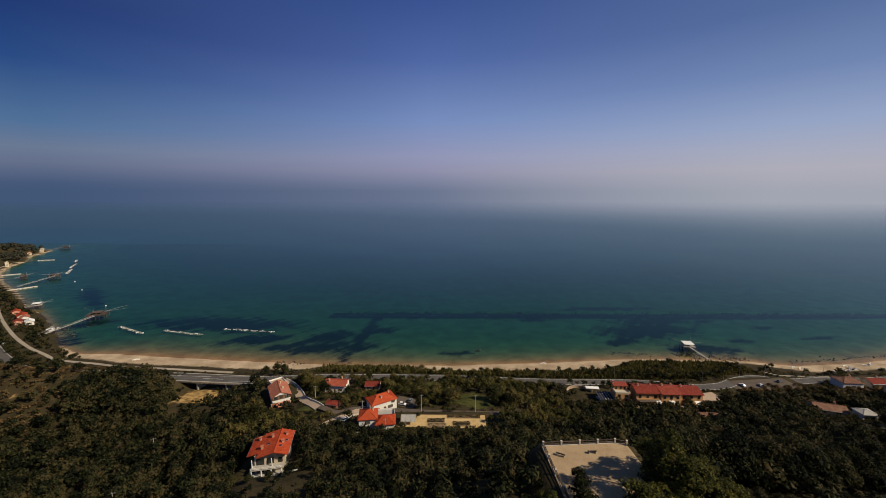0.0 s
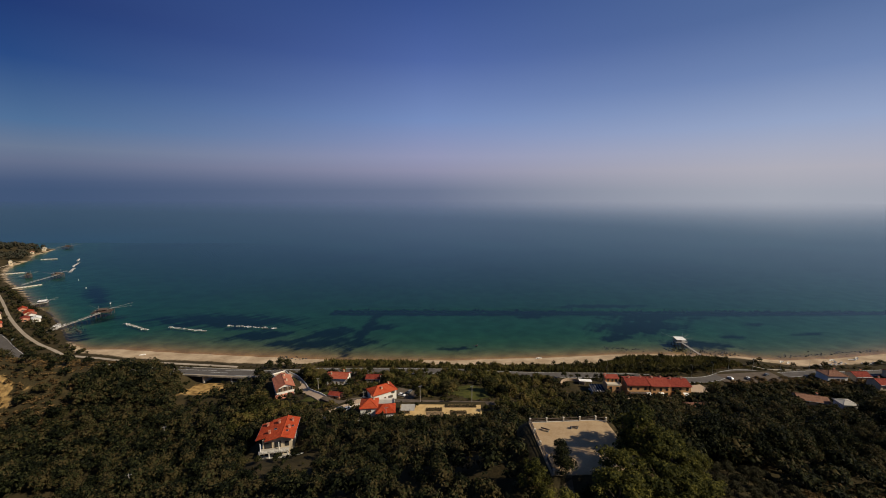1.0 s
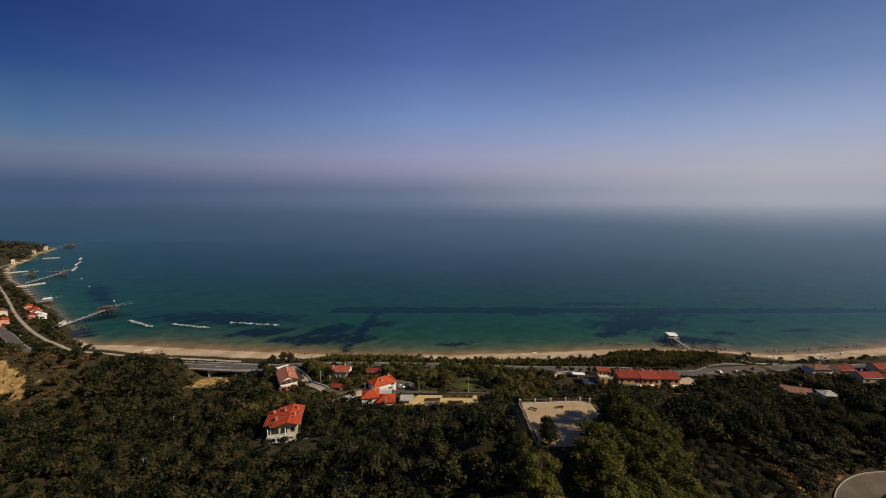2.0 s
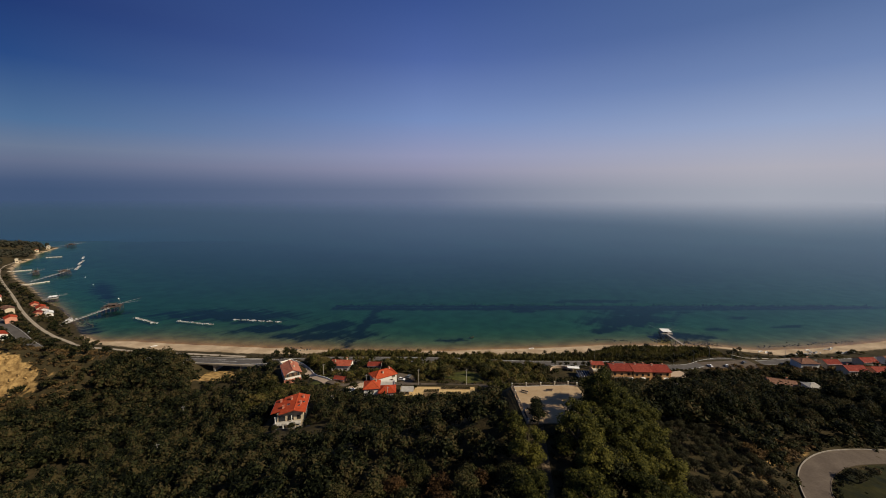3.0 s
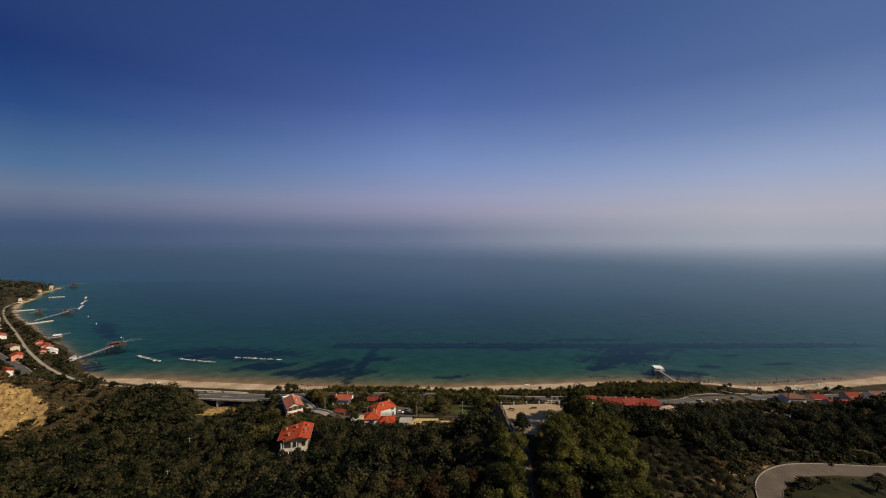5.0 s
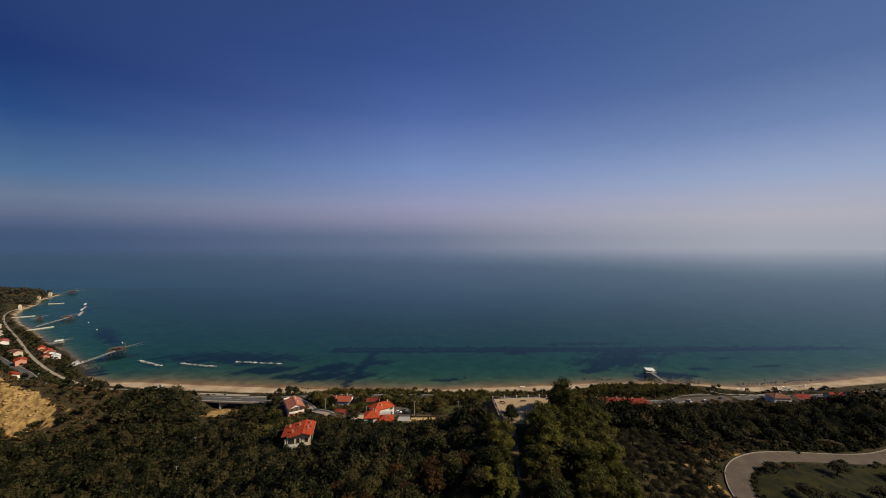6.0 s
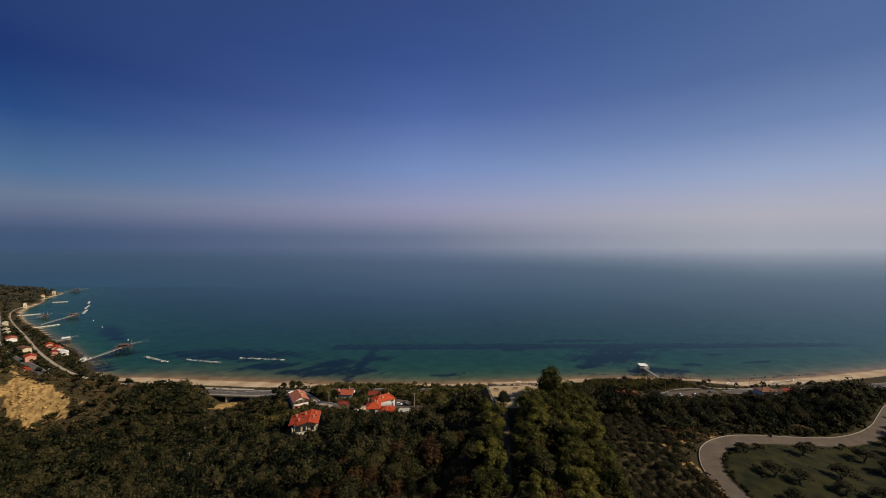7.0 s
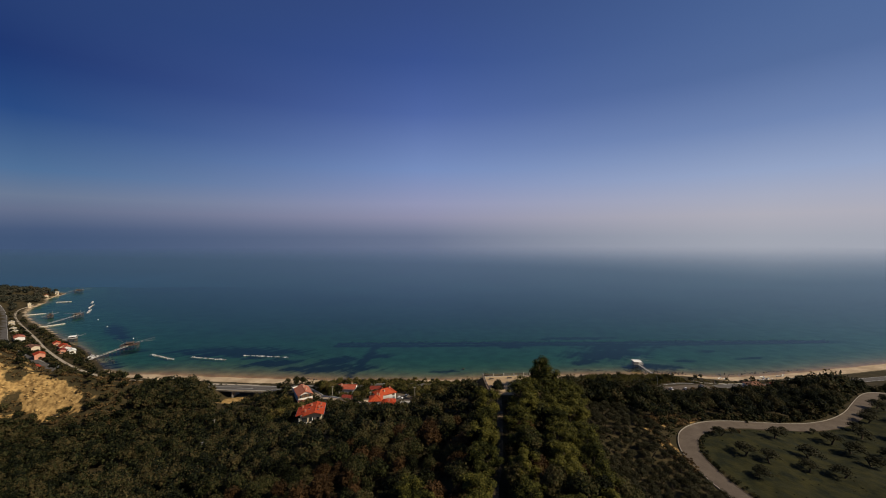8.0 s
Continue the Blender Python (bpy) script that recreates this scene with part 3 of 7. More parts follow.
def clarity(x, y, z):
    clear = np.interp(y - shore(x), [-3, 0, 6, 20, 60, 150, 300, 600], [1, 0.97, 0.92, 0.84, 0.74, 0.6, 0.34, 0.0])
    # over the drowned barrier only a little water covers the rocks
    crest = np.where((x > -112) & (x < 530), np.clip(2.2 - np.abs(y - 421 + 0.0445 * (x + 106)) / 3.5, 0, 1), 0)
    return np.maximum(clear, 0.86 * crest)


def shallows(x, y, z):
    return np.exp(-np.maximum(y - shore(x), 0) / np.interp(x, [-320, -240, -100, 0, 150, 300], [9, 24, 26, 17, 16, 22]))


# imitated haze: transparency of the far water, starting nearer towards the sun
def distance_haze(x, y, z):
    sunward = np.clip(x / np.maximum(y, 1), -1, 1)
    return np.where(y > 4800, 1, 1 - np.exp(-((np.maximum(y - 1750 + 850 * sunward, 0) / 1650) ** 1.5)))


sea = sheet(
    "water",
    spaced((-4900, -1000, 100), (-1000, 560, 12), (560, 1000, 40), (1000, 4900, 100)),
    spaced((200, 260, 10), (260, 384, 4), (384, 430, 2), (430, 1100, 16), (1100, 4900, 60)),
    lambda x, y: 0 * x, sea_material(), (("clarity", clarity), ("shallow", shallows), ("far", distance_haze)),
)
tagged(sea, "calm hazy blue-green sea, turquoise in the shallows", "sea", kind="structure")


# ---- roads ----
def strip(name, line, left, right, heights, mat, lift=0.12, skirt=0.6, label="", category="", start=0.0, stop=1.0):
    """A band along a line between two offsets from it (left is negative), with edges that reach into the ground."""
    a, b = int(start * (len(line) - 1)), int(stop * (len(line) - 1)) + 1
    line, heights = line[a:b], heights[a:b]
    way = np.gradient(line, axis=0)
    way /= np.linalg.norm(way, axis=1)[:, None]
    side = np.stack([way[:, 1], -way[:, 0]], 1)
    rows = []
    for p, s, z in zip(line, side, heights):
        l, r = p + s * left, p + s * right
        rows.append([(*l, z - skirt), (*l, z + lift), (*r, z + lift), (*r, z - skirt)])
    verts = [v for row in rows for v in row]
    faces = [(4 * i + k, 4 * i + 4 + k, 4 * i + 5 + k, 4 * i + 1 + k) for i in range(len(rows) - 1) for k in range(3)]
    n = 4 * len(rows)
    faces += [(0, 1, 2, 3), (n - 1, n - 2, n - 3, n - 4)]
    me = bpy.data.meshes.new(name)
    me.from_pydata(verts, [], faces)
    me.materials.append(mat)
    return tagged(new(name, me), label, category, kind="structure") if label else new(name, me)


strip("road", HILL_ROAD, -2.75, 2.75, ROADS[0][2], PALE_ASPHALT, label="pale worn asphalt lane bending round the olive meadow", category="road")
strip("kerb", HILL_ROAD, -3.0, -2.75, ROADS[0][2], KERB, 0.34, label="low worn concrete kerb along the outer edge of the lane", category="kerb", start=0.12)
strip("kerb", HILL_ROAD, 2.75, 2.95, ROADS[0][2], PALE_ASPHALT, 0.2, label="low concrete kerb along the inner edge of the lane", category="kerb")
strip("coast_road", COAST_ROAD, -4, 4, ROADS[1][2], ASPHALT, 0.15, label="grey asphalt coast road with pale edge lines", category="road")
for off in (-3.6, 3.45):
    strip("edge_line", COAST_ROAD, off, off + 0.16, ROADS[1][2], LINE_PAINT, 0.165, 0.02, label="thin white painted edge line of the coast road", category="road line")
strip("yard_lane", YARD_LANE, -2.3, 1.9, ROADS[6][2], PAVING, 0.3, label="pale paved lane running down past the white houses", category="lane")
strip("garden_wall", YARD_LANE, -3.0, -2.7, ROADS[6][2], PALE_STONE, 0.9, label="low pale wall along the paved lane", category="wall")
strip("lane", LANE, -1.3, 1.3, ROADS[2][2], LANE_DUST, 0.15, label="pale gravel cycle lane along the shore", category="lane")
strip("garden_lane", GARDEN_LANE, -1.7, 1.7, ROADS[3][2], PALE_ASPHALT, 0.4, label="narrow asphalt lane between the gardens", category="lane")
strip("garden_wall", DRIVE, -2.5, -2.2, ROADS[4][2], WHITE_PAINT, 1.1, label="low white wall beside the driveway", category="wall")
strip("drive", DRIVE, -2.2, 2.4, ROADS[4][2], PAVING, 0.45, label="paved driveway beside the white house", category="driveway")
# the path's dark patchy colour imitates the shade of the pines
strip("path", RIDGE_PATH, -0.9, 0.9, np.maximum(ROADS[5][2], land(RIDGE_PATH[:, 0], RIDGE_PATH[:, 1])), SHADED_DIRT, 0.12, label="dirt footpath below the lookout, pine shade put into its colour", category="path")


def paved(name, x, y, hx, hy, turn, mat, z, label, category, thick=0.9):
    bm = bmesh.new()
    bmesh.ops.create_cube(bm, size=1, matrix=Matrix.Diagonal((2 * hx, 2 * hy, thick, 1)))
    bmesh.ops.bevel(bm, geom=bm.edges[:], offset=0.04, segments=1, affect="EDGES")
    me = bpy.data.meshes.new(name)
    bm.to_mesh(me)
    bm.free()
    me.materials.append(mat)
    ob = new(name, me)
    ob.matrix_world = pose(x, y, z - thick / 2, 0, 0, turn)
    return tagged(ob, label, category, kind="structure")


paved("pavement", 219.8, 234.4, 22, 7, 4, PALE_ASPHALT, 6.48, "pale asphalt lay-by beside the coast road", "car park")
paved("pavement", -12.8, 194.2, 6.5, 4.5, -28, PALE_ASPHALT, 22.13, "grey paved yard beside the hipped-roof house", "yard")
paved("pavement", 166.4, 211.7, 6.5, 4.2, 12, PAVING, 11.77, "warm brick terrace beside the row of houses", "terrace")
paved("pavement", 34.1, 72.3, 9.6, 9, 0, GRAVEL, 76.76, "sandy gravel lookout terrace", "terrace")
paved("pavement", 138.5, 201.3, 21, 2.3, -4, PAVING, 11.55, "narrow warm paved terrace before the row of houses", "terrace")
paved("pavement", 5.9, 169.2, 20, 5.2, -3, DRY_EARTH, 26.84, "dry sandy kitchen garden ground", "garden")


# ---- building blocks ----
def part(name, bm, mat, parent, label=""):
    me = bpy.data.meshes.new(name)
    bmesh.ops.recalc_face_normals(bm, faces=bm.faces[:])
    bm.to_mesh(me)
    bm.free()
    me.materials.append(mat)
    ob = new(name, me)
    ob.parent = parent
    return tagged(ob, label)


def thing(name, m, label, category, group=""):
    ob = new(name)
    ob.matrix_world = m
    return tagged(ob, label, category, group)


def single(name, bm, mat, m, label, category, group="", kind=""):
    ob = part(name, bm, mat, None)
    ob.matrix_world = m
    return tagged(ob, label, category, group, kind)


def box(x0, x1, y0, y1, z0, z1, bevel=0.0, bm=None):
    bm = bm or bmesh.new()
    made = bmesh.ops.create_cube(bm, size=1, matrix=Matrix.Translation(((x0 + x1) / 2, (y0 + y1) / 2, (z0 + z1) / 2)) @ Matrix.Diagonal((x1 - x0, y1 - y0, z1 - z0, 1)))
    if bevel:
        edges = list({e for v in made["verts"] for e in v.link_edges})
        bmesh.ops.bevel(bm, geom=edges, offset=bevel, segments=1, affect="EDGES")
    return bm


def beam(a, b, r, r2=None, sides=6, bm=None):
    bm = bm or bmesh.new()
    a, b = Vector(a), Vector(b)
    turn = (b - a).to_track_quat("Z", "Y").to_matrix().to_4x4()
    bmesh.ops.create_cone(bm, cap_ends=True, segments=sides, radius1=r, radius2=r if r2 is None else r2, depth=(b - a).length, matrix=Matrix.Translation((a + b) / 2) @ turn)
    return bm


def slab(corners, thick, bm=None):
    """A slab below a flat or bent four-cornered top."""
    bm = bm or bmesh.new()
    top = [bm.verts.new(c) for c in corners]
    low = [bm.verts.new((c[0], c[1], c[2] - thick)) for c in corners]
    bm.faces.new(top)
    bm.faces.new(low[::-1])
    n = len(top)
    for i in range(n):
        bm.faces.new((top[i], top[(i + 1) % n], low[(i + 1) % n], low[i]))
    return bm


def gable_walls(L, W, h, rise, z0=-2.5, shift=0.0):
    """House walls under a ridge along x; shift moves the ridge across."""
    bm = bmesh.new()
    ends = []
    for x in (-L / 2, L / 2):
        ends.append([bm.verts.new(p) for p in ((x, -W / 2, z0), (x, W / 2, z0), (x, W / 2, h), (x, shift, h + rise), (x, -W / 2, h))])
    bm.faces.new(ends[0])
    bm.faces.new(ends[1][::-1])
    for i in range(5):
        bm.faces.new((ends[0][i], ends[1][i], ends[1][(i + 1) % 5], ends[0][(i + 1) % 5]))
    return bm


def add_window(ob, side, u, z, w, h, L, W, shutters=True):
    """A framed window with its pane, sill and shutters on one side of a house: F, B, L or R."""
    m = {"F": pose(u, -W / 2, z), "B": pose(u, W / 2, z, 0, 0, 180), "L": pose(-L / 2, u, z, 0, 0, -90), "R": pose(L / 2, u, z, 0, 0, 90)}[side]
    bm = bmesh.new()
    for x0, x1, z0, z1 in ((-w / 2 - 0.1, w / 2 + 0.1, h / 2, h / 2 + 0.1), (-w / 2 - 0.1, w / 2 + 0.1, -h / 2 - 0.1, -h / 2), (-w / 2 - 0.1, -w / 2, -h / 2, h / 2), (w / 2, w / 2 + 0.1, -h / 2, h / 2), (-0.03, 0.03, -h / 2, h / 2)):
        box(x0, x1, -0.1, 0.05, z0, z1, bm=bm)
    frame_ob = part("window", bm, CONCRETE, ob)
    frame_ob.matrix_local = m
    part("pane", box(-w / 2, w / 2, -0.03, 0.04, -h / 2, h / 2), DARK_GLASS, frame_ob)
    part("sill", box(-w / 2 - 0.2, w / 2 + 0.2, -0.25, 0.02, -h / 2 - 0.2, -h / 2 - 0.1), PALE_STONE, frame_ob)
    if shutters:
        for s in (-1, 1):
            part("shutter", box(min(s * (w / 2 + 0.12), s * (w + 0.1)), max(s * (w / 2 + 0.12), s * (w + 0.1)), -0.09, -0.03, -h / 2, h / 2), SHUTTER, frame_ob)


def add_chimney(ob, x, y, z, wide=0.7, high=1.5, mat=None):
    stack = part("chimney", box(x - wide / 2, x + wide / 2, y - wide / 2, y + wide / 2, z - 1.2, z + high, 0.04), mat or CREAM_PAINT, ob)
    part("cowl", slab([(x - wide * 0.7, y - wide * 0.7, z + high + 0.35), (x + wide * 0.7, y - wide * 0.7, z + high + 0.35), (x + wide * 0.7, y + wide * 0.7, z + high + 0.35), (x - wide * 0.7, y + wide * 0.7, z + high + 0.35)], 0.14), PINK_TILE, stack)
    for dx in (-0.25, 0.25):
        beam((x + dx, y, z + high), (x + dx, y, z + high + 0.25), 0.06)


def roof_slopes(ob, L, W, h, rise, mat, over=0.6, shift=0.0):
    for s in (-1, 1):
        run = abs(s * W / 2 - shift)
        fall = rise / run
        e = s * (W / 2 + over)
        part("roof_slope", slab([(-L / 2 - over, shift, h + rise + 0.2), (L / 2 + over, shift, h + rise + 0.2), (L / 2 + over, e, h - over * fall + 0.2), (-L / 2 - over, e, h - over * fall + 0.2)], 0.22), mat, ob)
        part("gutter", beam((-L / 2 - over, e, h - over * fall + 0.05), (L / 2 + over, e, h - over * fall + 0.05), 0.09), METAL, ob)
    part("ridge_cap", beam((-L / 2 - over, shift, h + rise + 0.22), (L / 2 + over, shift, h + rise + 0.22), 0.16, sides=8), mat, ob)


def hip_roof(ob, L, W, h, rise, mat, over=0.7):
    x, y = L / 2 + over, W / 2 + over
    r = max(0.0, L / 2 - W / 2)
    a = [(-x, -y, h), (x, -y, h), (x, y, h), (-x, y, h)]
    p, q = (-r, 0, h + rise), (r, 0, h + rise)
    for corners in ([a[0], a[1], q, p], [a[2], a[3], p, q], [a[1], a[2], q], [a[3], a[0], p]):
        part("roof_slope", slab([(c[0], c[1], c[2] + 0.2) for c in corners], 0.22), mat, ob)
    for c, e in ((a[0], p), (a[3], p), (a[1], q), (a[2], q), (p, q)):
        if (Vector(c) - Vector(e)).length > 0.1:
            part("ridge_cap", beam((c[0], c[1], c[2] + 0.22), (e[0], e[1], e[2] + 0.22), 0.14, sides=8), mat, ob)


BUILT = []


def house(x, y, turn, L, W, h, rise, wall, roof, label, hip=False, windows=(), doors=(), chimneys=(), category="house", group="", z=None, name="house", over=0.6):
    BUILT.append((x, y, 0.62 * max(L, W)))
    ob = thing(name, pose(x, y, ground_at(x, y) if z is None else z, 0, 0, turn), label, category, group)
    if hip:
        part("wall", box(-L / 2, L / 2, -W / 2, W / 2, -2.5, h + 0.15), wall, ob)
        hip_roof(ob, L, W, h, rise, roof, over)
    else:
        part("wall", gable_walls(L, W, h, rise), wall, ob)
        roof_slopes(ob, L, W, h, rise, roof, over)
    for side, u, wz, w, wh in windows:
        add_window(ob, side, u, wz, w, wh, L, W)
    for side, u in doors:
        m = {"F": pose(u, -W / 2, 0), "B": pose(u, W / 2, 0, 0, 0, 180), "L": pose(-L / 2, u, 0, 0, 0, -90), "R": pose(L / 2, u, 0, 0, 0, 90)}[side]
        d = part("door", box(-0.5, 0.5, -0.08, 0.03, 0, 2.15), SHUTTER, ob)
        d.matrix_local = m
        part("door_handle", box(0.34, 0.42, -0.13, -0.08, 1.0, 1.08), METAL, d)
    for cx, cy, cz in chimneys:
        add_chimney(ob, cx, cy, cz)
    return ob


# ---- villa with the orange roof ----
def villa():
    """Ridge along local y, towards the sea; a long slope to the one side and a short one to the other."""
    z = 34.9
    ob = thing("villa", pose(-55.2, 134, z, 0, 0, 8.5), "two-storey villa with a broad orange tiled roof and white columned porch", "house")
    ob.scale = (0.95, 0.95, 0.95)
    part("wall", box(-7.4, 3.4, -5.2, 6.2, -3, 5.9), CREAM_PAINT, ob)
    part("gable", slab([(-7.4, -5.2, 6.05), (3.4, -5.2, 6.05), (3.4, 6.2, 6.05), (-7.4, 6.2, 6.05)], 0.2), CREAM_PAINT, ob)
    ridge, right, left = 8.9, (4.8, 7.5), (-10.2, 6.4)
    drop = (ridge - left[1]) / -left[0]
    part("roof_slope", slab([(0, -7.2, ridge), (right[0], -7.2, right[1]), (right[0], 7.4, right[1]), (0, 7.4, ridge)], 0.3), ORANGE_TILE, ob)
    part("roof_slope", slab([(0, 7.4, ridge), (-6.2, 7.4, ridge - 6.2 * drop), (-6.2, -7.2, ridge - 6.2 * drop), (0, -7.2, ridge)], 0.3), ORANGE_TILE, ob)
    part("roof_slope", slab([(-6.2, 6.6, ridge - 6.2 * drop - 0.02), (left[0], 6.6, left[1]), (left[0], -4.4, left[1]), (-6.2, -4.4, ridge - 6.2 * drop - 0.02)], 0.3), ORANGE_TILE, ob)
    part("ridge_cap", beam((0, -7.3, ridge + 0.03), (0, 7.5, ridge + 0.03), 0.17, sides=8), ORANGE_TILE, ob)
    for a, b in (((right[0], -7.2, right[1] - 0.1), (right[0], 7.4, right[1] - 0.1)), ((left[0], -4.4, left[1] - 0.1), (left[0], 6.6, left[1] - 0.1))):
        part("gutter", beam(a, b, 0.1), METAL, ob)
    for y in (-5.2, 6.0):
        bm = bmesh.new()
        tri = [bm.verts.new(p) for p in ((-7.4, y, 5.8), (3.4, y, 5.8), (3.4, y, 7.4), (0, y, 8.5), (-7.4, y, ridge - 7.4 * drop - 0.35))]
        face = bm.faces.new(tri)
        moved = bmesh.ops.extrude_face_region(bm, geom=[face])
        bmesh.ops.translate(bm, vec=(0, 0.2, 0), verts=[v for v in moved["geom"] if isinstance(v, bmesh.types.BMVert)])
        part("gable_wall", bm, CREAM_PAINT, ob)
    # dormer lights and chimneys
    for cx, cy in ((-7.3, 3.8), (-5.2, -2.5), (-2.6, 3.2), (2.4, 3.9), (1.9, -1.0)):
        top = ridge - (drop * -cx if cx < 0 else (ridge - right[1]) / right[0] * cx)
        add_chimney(ob, cx, cy, top, 0.75, 0.9, PINK_PAINT)
    for cx, cy in ((-3.3, -0.6), (1.4, -3.0), (2.9, 0.6)):
        top = ridge - (drop * -cx if cx < 0 else (ridge - right[1]) / right[0] * cx)
        light = part("roof_window", box(cx - 0.55, cx + 0.55, cy - 0.5, cy + 0.5, top - 0.3, top + 0.12, 0.03), METAL, ob)
        part("pane", box(cx - 0.45, cx + 0.45, cy - 0.4, cy + 0.4, top + 0.1, top + 0.16), DARK_GLASS, light)
    # front windows, their dark panes enlarged to imitate the shade of the loggia
    for u, wz, w, wh in ((-5.6, 1.3, 2.4, 2.3), (-2.2, 1.3, 2.2, 2.3), (1.2, 1.5, 1.6, 2.0), (-5.4, 4.3, 2.6, 2.2), (-1.8, 4.4, 2.2, 2.1), (1.6, 4.4, 1.4, 1.7)):
        w_ob = part("window", box(u - w / 2 - 0.1, u + w / 2 + 0.1, -5.3, -5.1, wz - wh / 2 - 0.1, wz + wh / 2 + 0.1), SHUTTER, ob)
        part("pane", box(u - w / 2, u + w / 2, -5.34, -5.15, wz - wh / 2, wz + wh / 2), DARK_GLASS, w_ob)
    for v in (-2, 2.5):
        w_ob = part("window", box(3.35, 3.5, v - 0.7, v + 0.7, 3.7, 5.2), SHUTTER, ob)
        part("pane", box(3.38, 3.54, v - 0.6, v + 0.6, 3.8, 5.1), DARK_GLASS, w_ob)
    # porch with columns, balcony and steps
    part("balcony", box(-8.2, 2.6, -8.0, -5.0, 2.7, 2.95, 0.04), CONCRETE, ob)
    part("terrace", box(-8.6, 3.2, -9.2, -5.0, -3, 0.06, 0.05), CONCRETE, ob)
    for z1 in (3.4, 3.85):
        part("rail", beam((-8.2, -7.94, z1), (2.6, -7.94, z1), 0.06), WHITE_PAINT, ob)
    for cx in np.linspace(-8.2, 2.6, 9):
        part("rail_post", beam((cx, -7.94, 2.9), (cx, -7.94, 3.9), 0.05), WHITE_PAINT, ob)
    for cx in (-8.0, -4.6, -1.2, 2.3):
        part("column", beam((cx, -7.85, 0), (cx, -7.85, 2.75), 0.22, 0.2, 10), WHITE_PAINT, ob)
    for cx in (-8.0, -1.2):
        part("column", beam((cx, -6.3, 2.9), (cx, -6.3, 6.0), 0.2, 0.18, 10), WHITE_PAINT, ob)
    part("garden_wall", box(-9.4, -9.1, -9.2, 2.5, -2.5, 0.9, 0.04), WHITE_PAINT, ob)
    part("stair", box(-7.5, -5.2, -11.2, -9.2, -3.4, -0.5, 0.05), WHITE_PAINT, ob)
    part("garden_wall", box(4.5, 9.0, -6.9, -6.6, -2.5, 0.6, 0.04), WHITE_PAINT, ob)
    return ob


villa()

# ---- houses by the coast road ----
W2 = [("F", -3.5, 1.6, 1.1, 1.3), ("F", 3.2, 1.6, 1.1, 1.3), ("R", -1.5, 1.6, 1.0, 1.3), ("R", 1.8, 1.6, 1.0, 1.3)]
white_house = house(-85.5, 212.2, -62, 15, 9.5, 5.6, 2.3, WHITE_PAINT, PINK_TILE, "white gabled house with a faded pink tiled roof and glazed gable", z=15.2,
                    windows=[("R", -2.6, 1.4, 1.5, 1.9), ("R", 0.2, 1.4, 1.5, 1.9), ("R", 2.8, 1.4, 1.5, 1.9), ("R", -2.7, 4.7, 2.2, 2.0), ("R", 0.0, 4.9, 2.2, 2.4), ("R", 2.7, 4.7, 2.2, 2.0), ("B", -3, 1.6, 1.1, 1.4), ("B", 2, 1.6, 1.1, 1.4), ("B", 3, 4.4, 1.1, 1.3)],
                    chimneys=[(2.5, 1.6, 7.2), (-4.0, 1.2, 7.3)])
part("balcony", box(7.5, 9.0, -4.6, 4.6, 2.9, 3.1, 0.04), WHITE_PAINT, white_house)
part("parapet", box(8.85, 9.0, -4.6, 4.6, 3.1, 4.0, 0.03), WHITE_PAINT, white_house)
part("porch_roof", slab([(8.9, -5.6, 2.9), (12.6, -5.6, 1.9), (12.6, 4.2, 1.9), (8.9, 4.2, 2.9)], 0.2), PINK_TILE, white_house)
for v in (-5.2, -1.5, 3.8):
    part("column", box(12.1, 12.4, v - 0.15, v + 0.15, -2.0, 1.75), WHITE_PAINT, white_house)
part("garden_wall", box(12.8, 13.1, -9.0, 7.0, -2.5, -0.2), WHITE_PAINT, white_house)

annex = thing("annex", pose(-93.9, 232.6, 11.11, 0, 0, -52), "low flat-roofed white annex with a paved roof terrace", "building")
part("wall", box(-6, 6, -4, 4, -2, 3.0), WHITE_PAINT, annex)
part("roof_terrace", box(-6.1, 6.1, -4.1, 4.1, 3.0, 3.15, 0.02), PAVING, annex)
for a in ((-6.1, 6.1, -4.1, -3.9), (-6.1, 6.1, 3.9, 4.1), (-6.1, -5.9, -3.9, 3.9), (5.9, 6.1, -3.9, 3.9)):
    part("parapet", box(*a, 3.15, 3.9), WHITE_PAINT, annex)
for v in (-2, 1.5):
    w_ob = part("window", box(v - 0.7, v + 0.7, -4.1, -3.95, 0.8, 2.2), SHUTTER, annex)
    part("pane", box(v - 0.6, v + 0.6, -4.14, -4.0, 0.9, 2.1), DARK_GLASS, w_ob)

ramp = thing("ramp", pose(-90.5, 262, 5.6, 0, 0, 62), "white-walled concrete ramp down to the beach", "ramp")
part("deck", slab([(-7, -1.6, 3.2), (7, -1.6, -2.5), (7, 1.6, -2.5), (-7, 1.6, 3.2)][::-1], 0.4), CONCRETE, ramp)
for s in (-1.75, 1.55):
    part("side_wall", slab([(-7, s, 4.1), (7, s, -1.6), (7, s + 0.2, -1.6), (-7, s + 0.2, 4.1)][::-1], 1.6), WHITE_PAINT, ramp)

